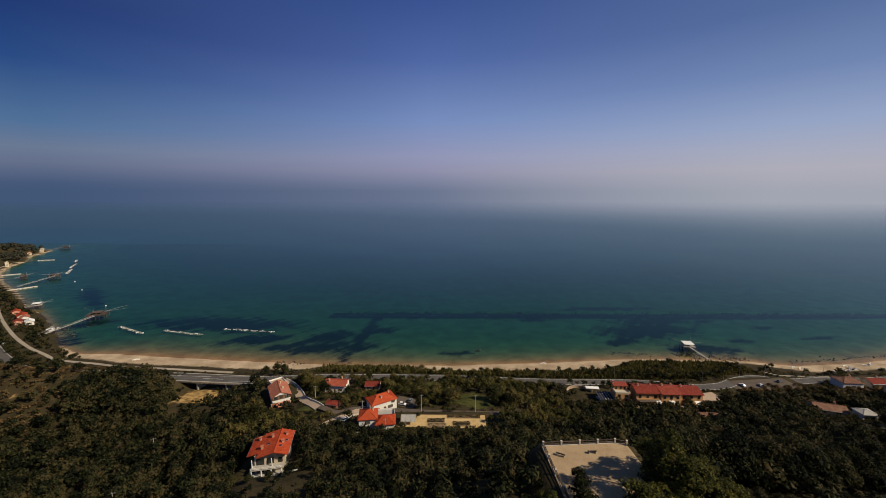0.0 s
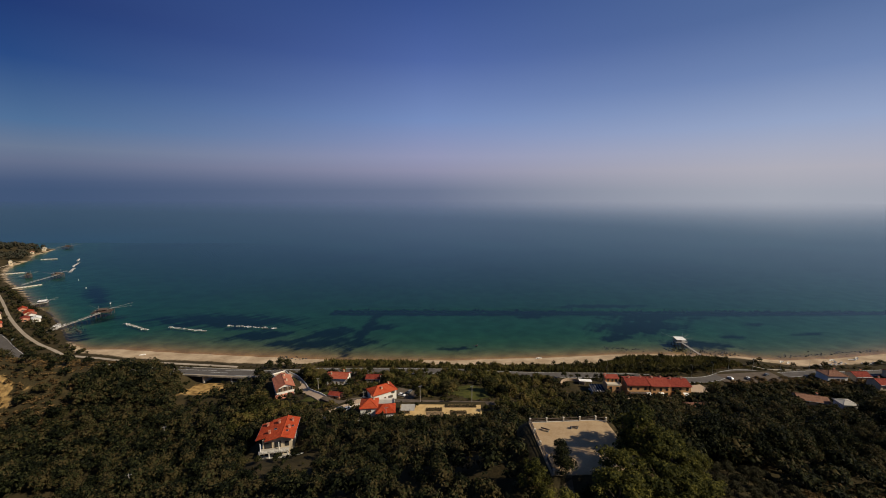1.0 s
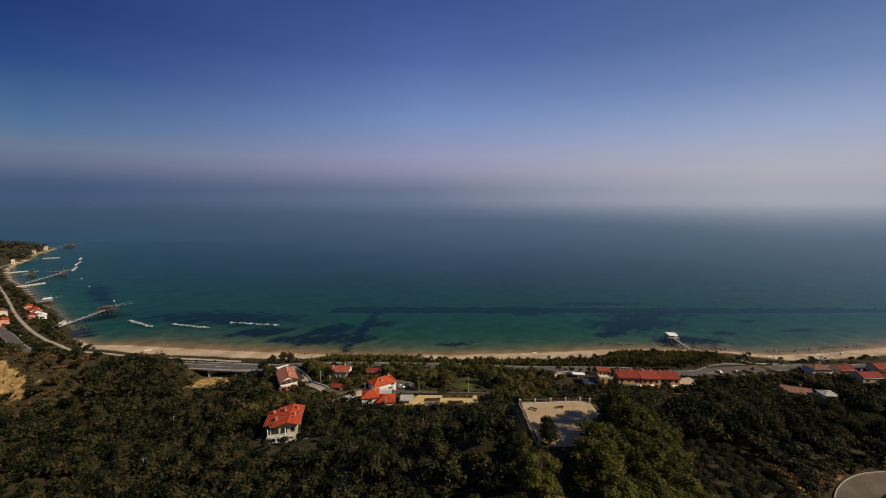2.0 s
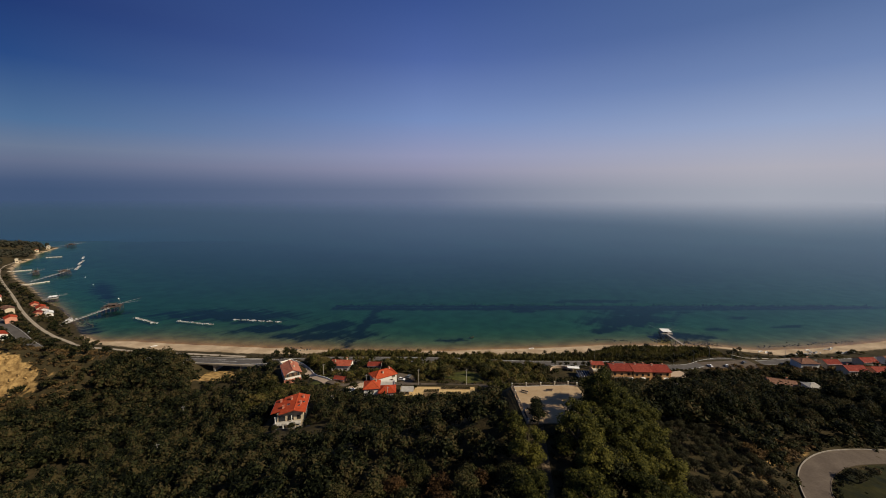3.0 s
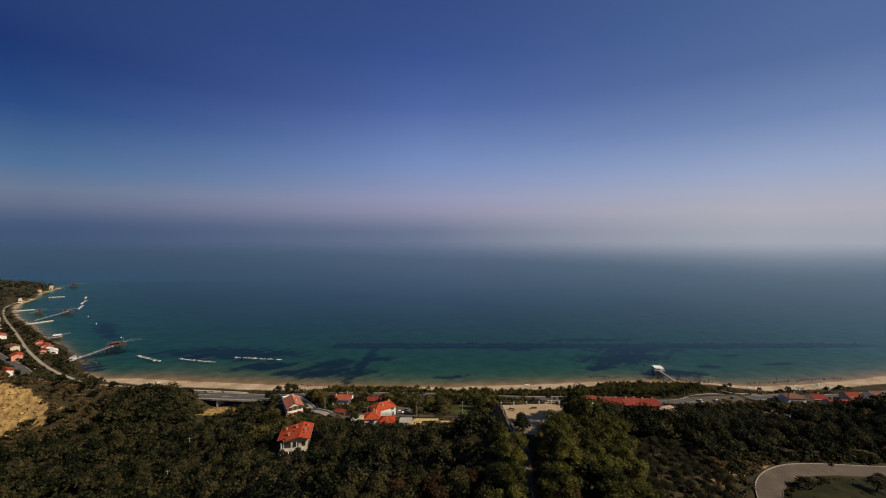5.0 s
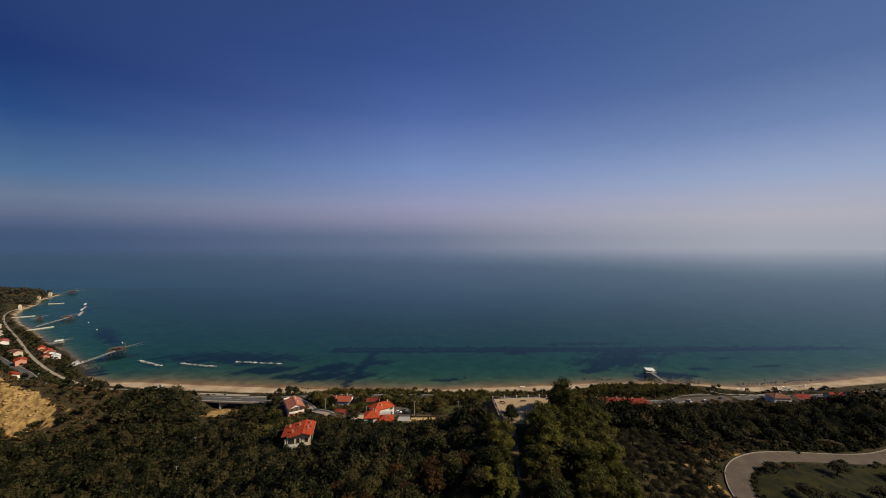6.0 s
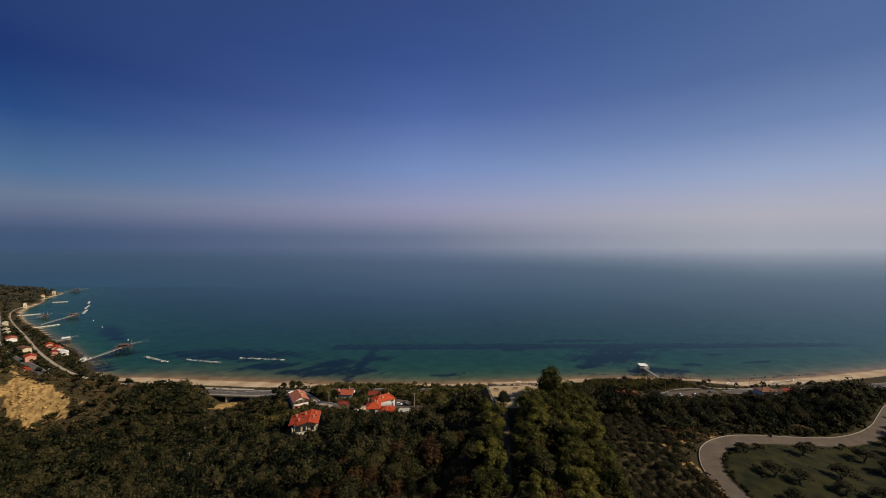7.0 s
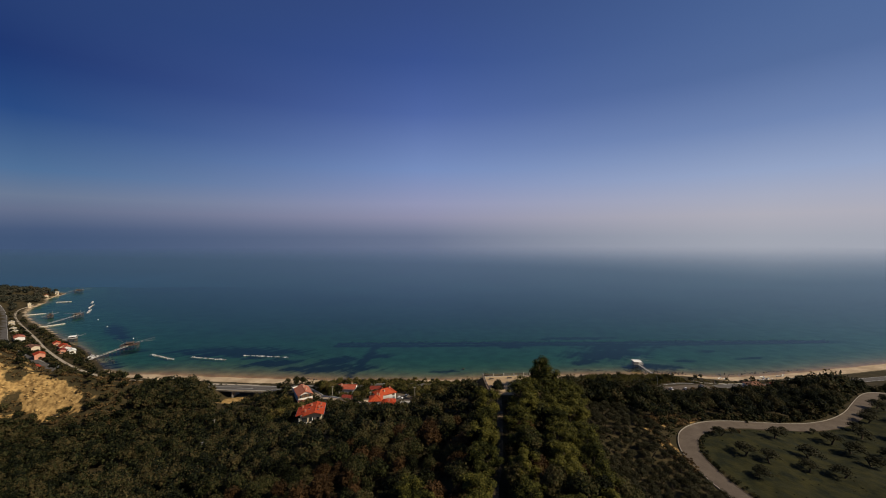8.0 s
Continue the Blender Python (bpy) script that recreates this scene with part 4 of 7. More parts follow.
house(-56.2, 225.4, -6, 12.4, 8.2, 4.4, 1.8, WHITE_PAINT, FADED_TILE, "small white house with a faded orange tiled gable roof", z=13.6, windows=W2 + [("R", 0, 4.4, 0.9, 1.0)], doors=[("F", 0)], chimneys=[(3, 1.2, 5.9), (-4, -1.5, 5.6)])
house(-34.3, 224.8, -4, 8, 6, 2.8, 1.3, CREAM_PAINT, RED_TILE, "low outbuilding with a dark red tiled roof", z=14.2, doors=[("F", 1)], windows=[("F", -2, 1.5, 0.9, 1.0)], category="outbuilding", name="outbuilding")
house(-49.6, 189.7, -15, 6, 3.8, 2.2, 0.9, PINK_PAINT, RED_TILE, "small garden shed with a red tiled roof", z=23.1, doors=[("F", 0.5)], category="shed", name="shed", over=0.4)
hip = house(-24.6, 187.8, 30, 13.0, 8.2, 4.6, 2.6, WHITE_PAINT, ORANGE_TILE, "white house with a steep orange hipped roof", True, z=23.7,
            windows=[("R", -2.6, 1.5, 1.0, 1.3), ("R", 0, 1.5, 1.0, 1.3), ("R", 2.6, 1.5, 1.0, 1.3), ("R", -2.0, 3.7, 0.9, 1.0), ("R", 1.8, 3.7, 0.9, 1.0), ("F", -4, 1.5, 1.2, 1.4), ("F", 3, 1.5, 1.2, 1.4), ("F", 4.5, 3.7, 0.9, 1.0)],
            doors=[("F", 0)], chimneys=[(4.0, 0.5, 5.8), (-1.0, -2.1, 5.5)])
twin = house(-27.6, 164.4, 4, 9.5, 10, 5.6, 2.4, WHITE_PAINT, ORANGE_TILE, "white house with two orange hipped wings and a flat roof terrace", True, z=28.6,
             windows=[("L", -2, 1.5, 1.1, 1.3), ("L", 2, 4.0, 1.1, 1.3), ("F", 0, 1.5, 1.2, 1.4), ("F", 0, 4.2, 1.2, 1.3)], chimneys=[(2.6, 1.4, 6.9), (1.0, 3.3, 6.5)])
twin.scale = (0.8, 0.8, 0.95)
part("wing_wall", box(4.7, 14.6, -8.5, 0.4, -3, 4.6), WHITE_PAINT, twin)
x0, x1, y0, y1 = 4.0, 15.3, -9.2, 1.0
ra, rb = (8.2, -4.1, 6.9), (11.0, -4.1, 6.9)
ce = [(x0, y0, 4.7), (x1, y0, 4.7), (x1, y1, 4.7), (x0, y1, 4.7)]
for corners in ([ce[0], ce[1], rb, ra], [ce[2], ce[3], ra, rb], [ce[1], ce[2], rb], [ce[3], ce[0], ra]):
    part("roof_slope", slab(corners, 0.22), ORANGE_TILE, twin)
part("terrace", box(4.72, 14.4, 0.4, 6.2, -3, 4.3, 0.04), CONCRETE, twin)
for a in ((4.75, 14.4, 6.05, 6.2), (14.25, 14.4, 1.0, 6.05)):
    part("parapet", box(*a, 4.3, 5.1), WHITE_PAINT, twin)
for u in (6.4, 9.4, 12.6):
    w_ob = part("window", box(u - 0.75, u + 0.75, -8.6, -8.4, 0.8, 2.4), SHUTTER, twin)
    part("pane", box(u - 0.62, u + 0.62, -8.64, -8.45, 0.9, 2.3), DARK_GLASS, w_ob)
w_ob = part("window", box(14.5, 14.7, -5, -3.4, 1.0, 2.4), SHUTTER, twin)
part("pane", box(14.52, 14.74, -4.9, -3.5, 1.1, 2.3), DARK_GLASS, w_ob)
part("garden_wall", box(-7.5, -4.8, -4.6, -4.35, -2, 1.6), WHITE_PAINT, twin)

# ---- terraced row by the coast road ----
row = thing("terraced_row", pose(137.8, 208.6, 11.58, 0, 0, -4), "ochre terraced row under three dark red tiled roofs", "terraced houses")
for i, (x0, x1, front, h) in enumerate(((-18.5, -5.6, -3.6, 6.8), (-4.6, 6.4, -4.4, 6.8), (6.4, 19.0, -3.6, 6.4))):
    part("wall", box(x0, x1 - 0.02, front, 5, -2.5, h), OCHRE_PAINT, row)
    part("roof_slope", slab([(x0 - 0.4, front - 0.8, h - 0.1), (x1 + 0.3, front - 0.8, h - 0.1), (x1 + 0.3, 2.6, h + 1.7), (x0 - 0.4, 2.6, h + 1.7)], 0.25), RED_TILE, row)
    part("roof_slope", slab([(x0 - 0.4, 2.6, h + 1.7), (x1 + 0.3, 2.6, h + 1.7), (x1 + 0.3, 5.7, h + 0.7), (x0 - 0.4, 5.7, h + 0.7)], 0.25), RED_TILE, row)
    part("gable_wall", slab([(x0 + 0.1, front + 0.1, h), (x0 + 0.3, front + 0.1, h), (x0 + 0.3, 2.6, h + 1.5), (x0 + 0.1, 2.6, h + 1.5)], 0.3), OCHRE_PAINT, row)
    add_chimney(row, x0 + 3, 2.2, h + 1.4, 0.8, 0.9)
    add_chimney(row, x1 - 2.5, 2.8, h + 1.4, 0.7, 0.8)
    n = 3
    for k in range(n):
        u = x0 + (k + 0.5) * (x1 - x0) / n
        for wz in (1.4, 4.3):
            tall = 2.0 if (k + i) % 2 == 0 or wz < 2 else 1.3
            w_ob = part("window", box(u - 0.75, u + 0.75, front - 0.08, front + 0.05, wz - tall / 2, wz + tall / 2), SHUTTER, row)
            part("pane", box(u - 0.6, u + 0.6, front - 0.12, front, wz - tall / 2 + 0.12, wz + tall / 2 - 0.12), DARK_GLASS, w_ob)
part("balcony", box(-18.3, -6.0, -5.2, -3.6, 2.9, 3.1, 0.03), CONCRETE, row)
part("parapet", box(-18.3, -6.0, -5.2, -5.05, 3.1, 4.0), OCHRE_PAINT, row)
part("pergola", box(-18.0, -8.0, -6.4, -4.6, 2.6, 2.75), DARK_WOOD, row)
# added dark filler that imitates the shade in the gap between the houses
part("link_wall", box(-5.6, -4.6, -2.6, 5, -2.5, 5.6), DARK_WOOD, row)
for u in (-6.8, 1.0, 15.5):
    part("awning", slab([(u - 1.6, -7.0, 1.9), (u + 1.6, -7.0, 1.9), (u + 1.6, -4.4, 2.7), (u - 1.6, -4.4, 2.7)], 0.08), CANVAS, row, "white canvas awning")
    for s in (-1.5, 1.5):
        part("awning_post", beam((u + s, -6.9, -0.8), (u + s, -6.9, 1.85), 0.05), METAL, row)

block = thing("apartment_block", pose(112.7, 212, 11.22, 0, 0, -6), "ochre flat-roofed block with a sunlit roof terrace", "building")
part("wall", box(-4.2, 4.2, -3.5, 4.5, -2.5, 5.2), OCHRE_PAINT, block)
part("upper_wall", box(-3.8, 4.0, 1.2, 4.4, 5.2, 7.9), OCHRE_PAINT, block)
part("roof_slope", slab([(-4.2, 0.6, 7.9), (4.4, 0.6, 7.9), (4.4, 5.0, 8.6), (-4.2, 5.0, 8.6)], 0.22), RED_TILE, block)
part("terrace_floor", box(-4.2, 4.2, -3.5, 1.2, 5.2, 5.3), PALE_STONE, block)
for a in ((-4.2, 4.2, -3.5, -3.3), (-4.2, -4.0, -3.3, 1.2), (4.0, 4.2, -3.3, 1.2)):
    part("parapet", box(*a, 5.3, 6.1), CREAM_PAINT, block)
for u, wz in ((-2, 1.5), (2, 1.5), (-2, 4.0), (2, 4.0)):
    w_ob = part("window", box(u - 0.7, u + 0.7, -3.6, -3.4, wz - 0.8, wz + 0.8), SHUTTER, block)
    part("pane", box(u - 0.58, u + 0.58, -3.64, -3.45, wz - 0.68, wz + 0.68), DARK_GLASS, w_ob)
for u in (-2.2, 0.4, 2.6):
    w_ob = part("window", box(u - 0.6, u + 0.6, 1.1, 1.3, 5.6, 7.3), SHUTTER, block)
    part("pane", box(u - 0.48, u + 0.48, 1.06, 1.25, 5.7, 7.2), DARK_GLASS, w_ob)
add_chimney(block, -3.4, 3.6, 8.3, 0.7, 1.0)

lounge = thing("glass_pergola", pose(104.1, 213, 9.99, 0, 0, -6), "dark sheet-roofed pergola with white beams on a paved terrace", "pergola")
part("floor_slab", box(-4, 4, -4.5, 4.5, -2, 0.1), CONCRETE, lounge)
part("glass_roof", slab([(-4, -4.5, 2.6), (4, -4.5, 2.6), (4, 4.5, 3.1), (-4, 4.5, 3.1)], 0.08), DARK_SHEET, lounge, "dark matt roof sheet")
for u in np.linspace(-4, 4, 6):
    part("rafter", slab([(u - 0.08, -4.6, 2.72), (u + 0.08, -4.6, 2.72), (u + 0.08, 4.6, 3.22), (u - 0.08, 4.6, 3.22)], 0.1), WHITE_PAINT if abs(u) < 2 else METAL, lounge)
for u in (-3.9, 0, 3.9):
    for v in (-4.4, 4.4):
        part("post", beam((u, v, 0), (u, v, 2.6), 0.07), METAL, lounge)
canopy = thing("canopy", pose(101.4, 224.9, 9.19, 0, 0, -10), "white sunshade canopy beside the curved terrace", "canopy")
part("sail", slab([(-4, -1.4, 2.5), (4, -1.4, 2.5), (4, 1.4, 2.8), (-4, 1.4, 2.8)], 0.08), CANVAS, canopy)
for u in (-3.8, 3.8):
    for v in (-1.3, 1.3):
        part("post", beam((u, v, -0.3), (u, v, 2.5), 0.06), METAL, canopy)
# curved retaining wall and its terrace
bm = bmesh.new()
arc = [(92.9 + 8.5 * math.cos(radians(a)), 220.7 + 9 * math.sin(radians(a))) for a in np.linspace(175, 20, 14)]
for (xa, ya), (xb, yb) in zip(arc, arc[1:]):
    box(0, math.hypot(xb - xa, yb - ya) + 0.05, -0.2, 0.2, 7.5, 11.0, bm=bm)
    bmesh.ops.transform(bm, verts=bm.verts[-8:], matrix=Matrix.Translation((xa, ya, 0)) @ Matrix.Rotation(math.atan2(yb - ya, xb - xa), 4, "Z"))
single("terrace_wall", bm, PAVING, Matrix(), "curved pale masonry wall round a paved terrace", "wall", kind="structure")

house(138.7, 176, -4, 8, 5.5, 2.6, 1.2, CREAM_PAINT, BROWN_TILE, "low hut with an old brown tiled roof among trees", z=19.8, doors=[("F", 1)], category="hut", name="hut")

# ---- houses by the lay-by ----
house(278.1, 234.1, -4, 13, 9, 4.2, 2.2, WHITE_PAINT, BROWN_TILE, "white house with a broad brown tiled roof", True, z=4.6, windows=W2 + [("F", 0.0, 1.4, 1.4, 2.0)], chimneys=[(2, 1, 5.6)])
house(296.3, 233.5, -4, 10, 8, 3.6, 1.8, CREAM_PAINT, RED_TILE, "cream house with a red tiled gable roof", z=4.6, windows=W2, chimneys=[(2, 1, 4.8)])
house(218.9, 192.2, -22, 14, 8, 2.8, 1.6, CREAM_PAINT, BROWN_TILE, "long low house with a brown tiled roof", z=13, windows=W2, chimneys=[(3, 1, 3.9)])
house(228.3, 182.2, -8, 7, 6, 2.6, 1.2, WHITE_PAINT, CONCRETE, "small hut with a pale sheet roof", True, z=16, category="hut", name="hut")
house(294.7, 217.2, -3, 13, 8.5, 3.8, 2.0, CREAM_PAINT, RED_TILE, "cream house with a dark red tiled gable roof", z=7.3, windows=W2, chimneys=[(-3, 1, 5.2)])
house(311.8, 215.9, -3, 10, 8, 3.4, 1.8, PINK_PAINT, RED_TILE, "pink house with a dark red tiled gable roof", z=7.3, windows=W2, chimneys=[(2, 1, 4.6)])
house(327.2, 236.1, 0, 11, 8, 4.0, 1.9, CREAM_PAINT, RED_TILE, "cream beach house with a red tiled gable roof", windows=W2)
house(348.1, 238.2, 0, 9, 8, 4.0, 1.9, WHITE_PAINT, BROWN_TILE, "white beach house with a brown tiled gable roof", windows=W2)

# ---- hamlet round the bay ----
for x, y, turn, L, W, h, wall, roof, label in (
    (-352, 298, -35, 13, 8, 4.0, WHITE_PAINT, ORANGE_TILE, "long white house with an orange tiled roof beside the road"),
    (-397, 351, -40, 9, 8, 5.2, PINK_PAINT, ORANGE_TILE, "pink house with a red tiled roof"),
    (-434, 386, -40, 8, 7, 5.5, CREAM_PAINT, BROWN_TILE, "cream house with a brown tiled roof"),
    (-445, 393, -40, 12, 8, 4.0, CREAM_PAINT, BROWN_TILE, "low house with a broad brown tiled roof"),
    (-494, 430, -42, 11, 9, 5.5, WHITE_PAINT, PINK_TILE, "white house with a pink tiled roof"),
    (-505, 440, -42, 8, 8, 4.5, WHITE_PAINT, RED_TILE, "white house with a red tiled roof"),
    (-537, 468, -44, 8, 6, 3.2, CREAM_PAINT, PALE_STONE, "plain cream house with a shallow pale roof"),
    (-557, 486, -44, 8, 6, 3.2, CREAM_PAINT, PALE_STONE, "plain cream house with a shallow pale roof"),
    (-583, 510, -44, 7, 6, 3.2, CREAM_PAINT, PALE_STONE, "cream house with a pale roof"),
    (-605, 532, -44, 7, 6, 3.2, CREAM_PAINT, PALE_STONE, "cream house with a pale roof"),
    (-419, 403, -45, 13, 7, 3.4, CREAM_PAINT, ORANGE_TILE, "waterside cabin with an orange tiled roof"),
    (-408, 395, -45, 9, 6, 3.8, WHITE_PAINT, PINK_TILE, "white waterside cabin with a pink roof"),
    (-393, 384, -45, 9, 6, 3.2, WHITE_PAINT, CANVAS, "white waterside cabin with a pale roof"),
    (-401, 381, -45, 8, 6, 3.4, PINK_PAINT, RED_TILE, "pink waterside cabin with a red tiled roof"),
    (-438, 416, -45, 8, 6, 3.4, PINK_PAINT, ORANGE_TILE, "pink waterside cabin with an orange roof"),
    # headland houses get cream instead of white to imitate haze
    (-818, 817, -45, 7.5, 6, 2.6, CREAM_PAINT, PINK_TILE, "far white house on the headland"),
    (-833, 858, -45, 7.5, 6, 2.6, CREAM_PAINT, PALE_STONE, "far pale house on the headland"),
    (-843, 870, -45, 7.5, 6, 2.6, CREAM_PAINT, PALE_STONE, "far cream house on the headland"),
    (-738, 697, -45, 4.5, 4.5, 6.0, CREAM_PAINT, PALE_STONE, "narrow pale house at the head of the bay"),
):
    house(x, y, turn, L, W, h, 1.6, wall, roof, label, windows=[("F", -2, 1.5, 1.2, 1.4), ("F", 2, 1.5, 1.2, 1.4), ("R", 0, 1.5, 1.2, 1.4)], group="hamlet houses", z=ground_at(x, y))


# ---- sea works ----
def rock_verts(rng, size):
    bm = bmesh.new()
    bmesh.ops.create_icosphere(bm, subdivisions=1, radius=1)
    v = np.array([w.co[:] for w in bm.verts])
    f = np.array([[w.index for w in face.verts] for face in bm.faces])
    bm.free()
    v *= rng.uniform(0.72, 1.2, (len(v), 1)) * size * rng.uniform(0.6, 1.2, 3)
    a = rng.uniform(0, 6.3)
    return v @ np.array([[math.cos(a), -math.sin(a), 0], [math.sin(a), math.cos(a), 0], [0, 0, 1]]), f


def joined(name, pieces, mat, smooth=False):
    """One mesh from many (points, faces) pieces."""
    verts, faces, n = [], [], 0
    for v, f in pieces:
        verts.append(v)
        faces.append(f + n)
        n += len(v)
    verts, faces = np.concatenate(verts), np.concatenate(faces)
    me = bpy.data.meshes.new(name)
    me.vertices.add(len(verts))
    me.vertices.foreach_set("co", verts.astype(np.float32).ravel())
    k = faces.shape[1]
    me.loops.add(faces.size)
    me.loops.foreach_set("vertex_index", faces.astype(np.int32).ravel())
    me.polygons.add(len(faces))
    me.polygons.foreach_set("loop_start", np.arange(0, faces.size, k, dtype=np.int32))
    if smooth:
        me.polygons.foreach_set("use_smooth", np.ones(len(faces), bool))
    me.attributes.new("plant", "FLOAT", "POINT").data.foreach_set("value", np.concatenate([np.full(len(p[0]), (0.5 + 0.618 * i + 0.37 * math.sin(i * 1.7)) % 1) for i, p in enumerate(pieces)]).astype(np.float32))
    me.update(calc_edges=True)
    me.validate()
    me.materials.append(mat)
    return me


def rock_bank(name, a, b, wide, size, count, mat, label, category, seed, top=0.6, gaps=0.0):
    rng = np.random.default_rng(seed)
    a, b = np.array(a, float), np.array(b, float)
    side = np.array([-(b - a)[1], (b - a)[0]]) / np.linalg.norm(b - a)
    pieces = []
    for i in range(count):
        u, off = (i + rng.uniform(-0.5, 0.5)) / count, rng.normal(0, 0.3)
        if math.sin(u * 37 + seed) < gaps * 2 - 1:
            continue
        p = a + (b - a) * u + side * off * wide
        v, f = rock_verts(rng, size * rng.uniform(0.6, 1.2))
        pieces.append((v + (p[0], p[1], top * (1 - min(abs(off), 0.7)) + rng.uniform(-0.5, 0.2)), f))
    if count > 300:
        return tagged(new(name, joined(name, pieces, mat)), label, category, kind="stuff")
    bank = thing(name, Matrix(), label, category, "breakwaters")
    for piece in pieces:
        stone = new("stone", joined("stone", [piece], mat))
        stone.parent = bank
    return bank


for i, (a, b) in enumerate((((-304.4, 380.3), (-268.8, 360.7)), ((-255.3, 368.3), (-211.3, 355.1)), ((-198.9, 370.3), (-146.1, 360.1)))):
    rock_bank("breakwater", a, b, 2.8, 0.6, 230, ROCK, "low breakwater of pale boulders standing in the sea", "breakwater", 3 + i, 0.15, 0.12)
for i, (a, b) in enumerate((((-584, 636), (-606, 670)), ((-619, 682), (-643, 721)), ((-662, 741), (-676, 761)))):
    rock_bank("breakwater", a, b, 2.4, 0.75, 150, ROCK, "far breakwater of pale boulders", "breakwater", 13 + i, 0.35)
for i, (a, b) in enumerate((((-561, 525), (-545, 549)), ((-674, 618), (-652, 634)), ((-742, 755), (-719, 763)))):
    bank = rock_bank("groyne", a, b, 2.2, 0.7, 210, ROCK, "pale stone groyne with a concrete walkway running out from the shore", "groyne", 23 + i, 0.75)
    a, b = np.array(a), np.array(b)
    side = np.array([-(b - a)[1], (b - a)[0]]) / np.linalg.norm(b - a) * 1.1
    cap = slab([(*(a + side), 1.5), (*(a - side), 1.5), (*(b - side), 1.2), (*(b + side), 1.2)], 2.6)
    part("walkway", cap, PALE_STONE, bank, "pale concrete walkway")
rock_bank("rock_shelf", (201.3, 298.4), (254.7, 284.4), 9, 0.9, 140, SHORE_ROCK, "dark weedy rocks awash at the water's edge", "rocks", 41, -0.45)
rock_bank("rock_shelf", (-121.2, 291.5), (-97.2, 288), 8, 1.0, 60, SHORE_ROCK, "dark rocks awash off the beach", "rocks", 42, -0.45)
rock_bank("rock_shelf", (-364.2, 380.8), (-324.3, 352.3), 9, 1.0, 110, SHORE_ROCK, "dark rocks awash beside the jetty", "rocks", 43, -0.5)
rock_bank("rock_shelf", (148.7, 301.5), (183.7, 297.3), 7, 0.7, 36, SHORE_ROCK, "scattered dark rocks in the shallows", "rocks", 44, -0.3)
rock_bank("rock_shelf", (284, 279.7), (380, 289.6), 6, 0.8, 60, SHORE_ROCK, "scattered dark rocks along the waterline", "rocks", 45, -0.3)
rock_bank("rock_spit", (-352, 343), (-366, 378), 7, 1.3, 150, ROCK, "pale rocky spit at the foot of the footbridge", "rocks", 48, 1.0)
rock_bank("barrier", (-106, 421), (523, 393), 4.6, 1.0, 2200, WET_ROCK, "long dark submerged rock barrier just under the surface", "breakwater", 47, -3.2)
rock_bank("rock", (39.7, 311.3), (43.9, 312.7), 2, 0.9, 7, SHORE_ROCK, "small dark rock breaking the surface", "rocks", 46, 0.1)


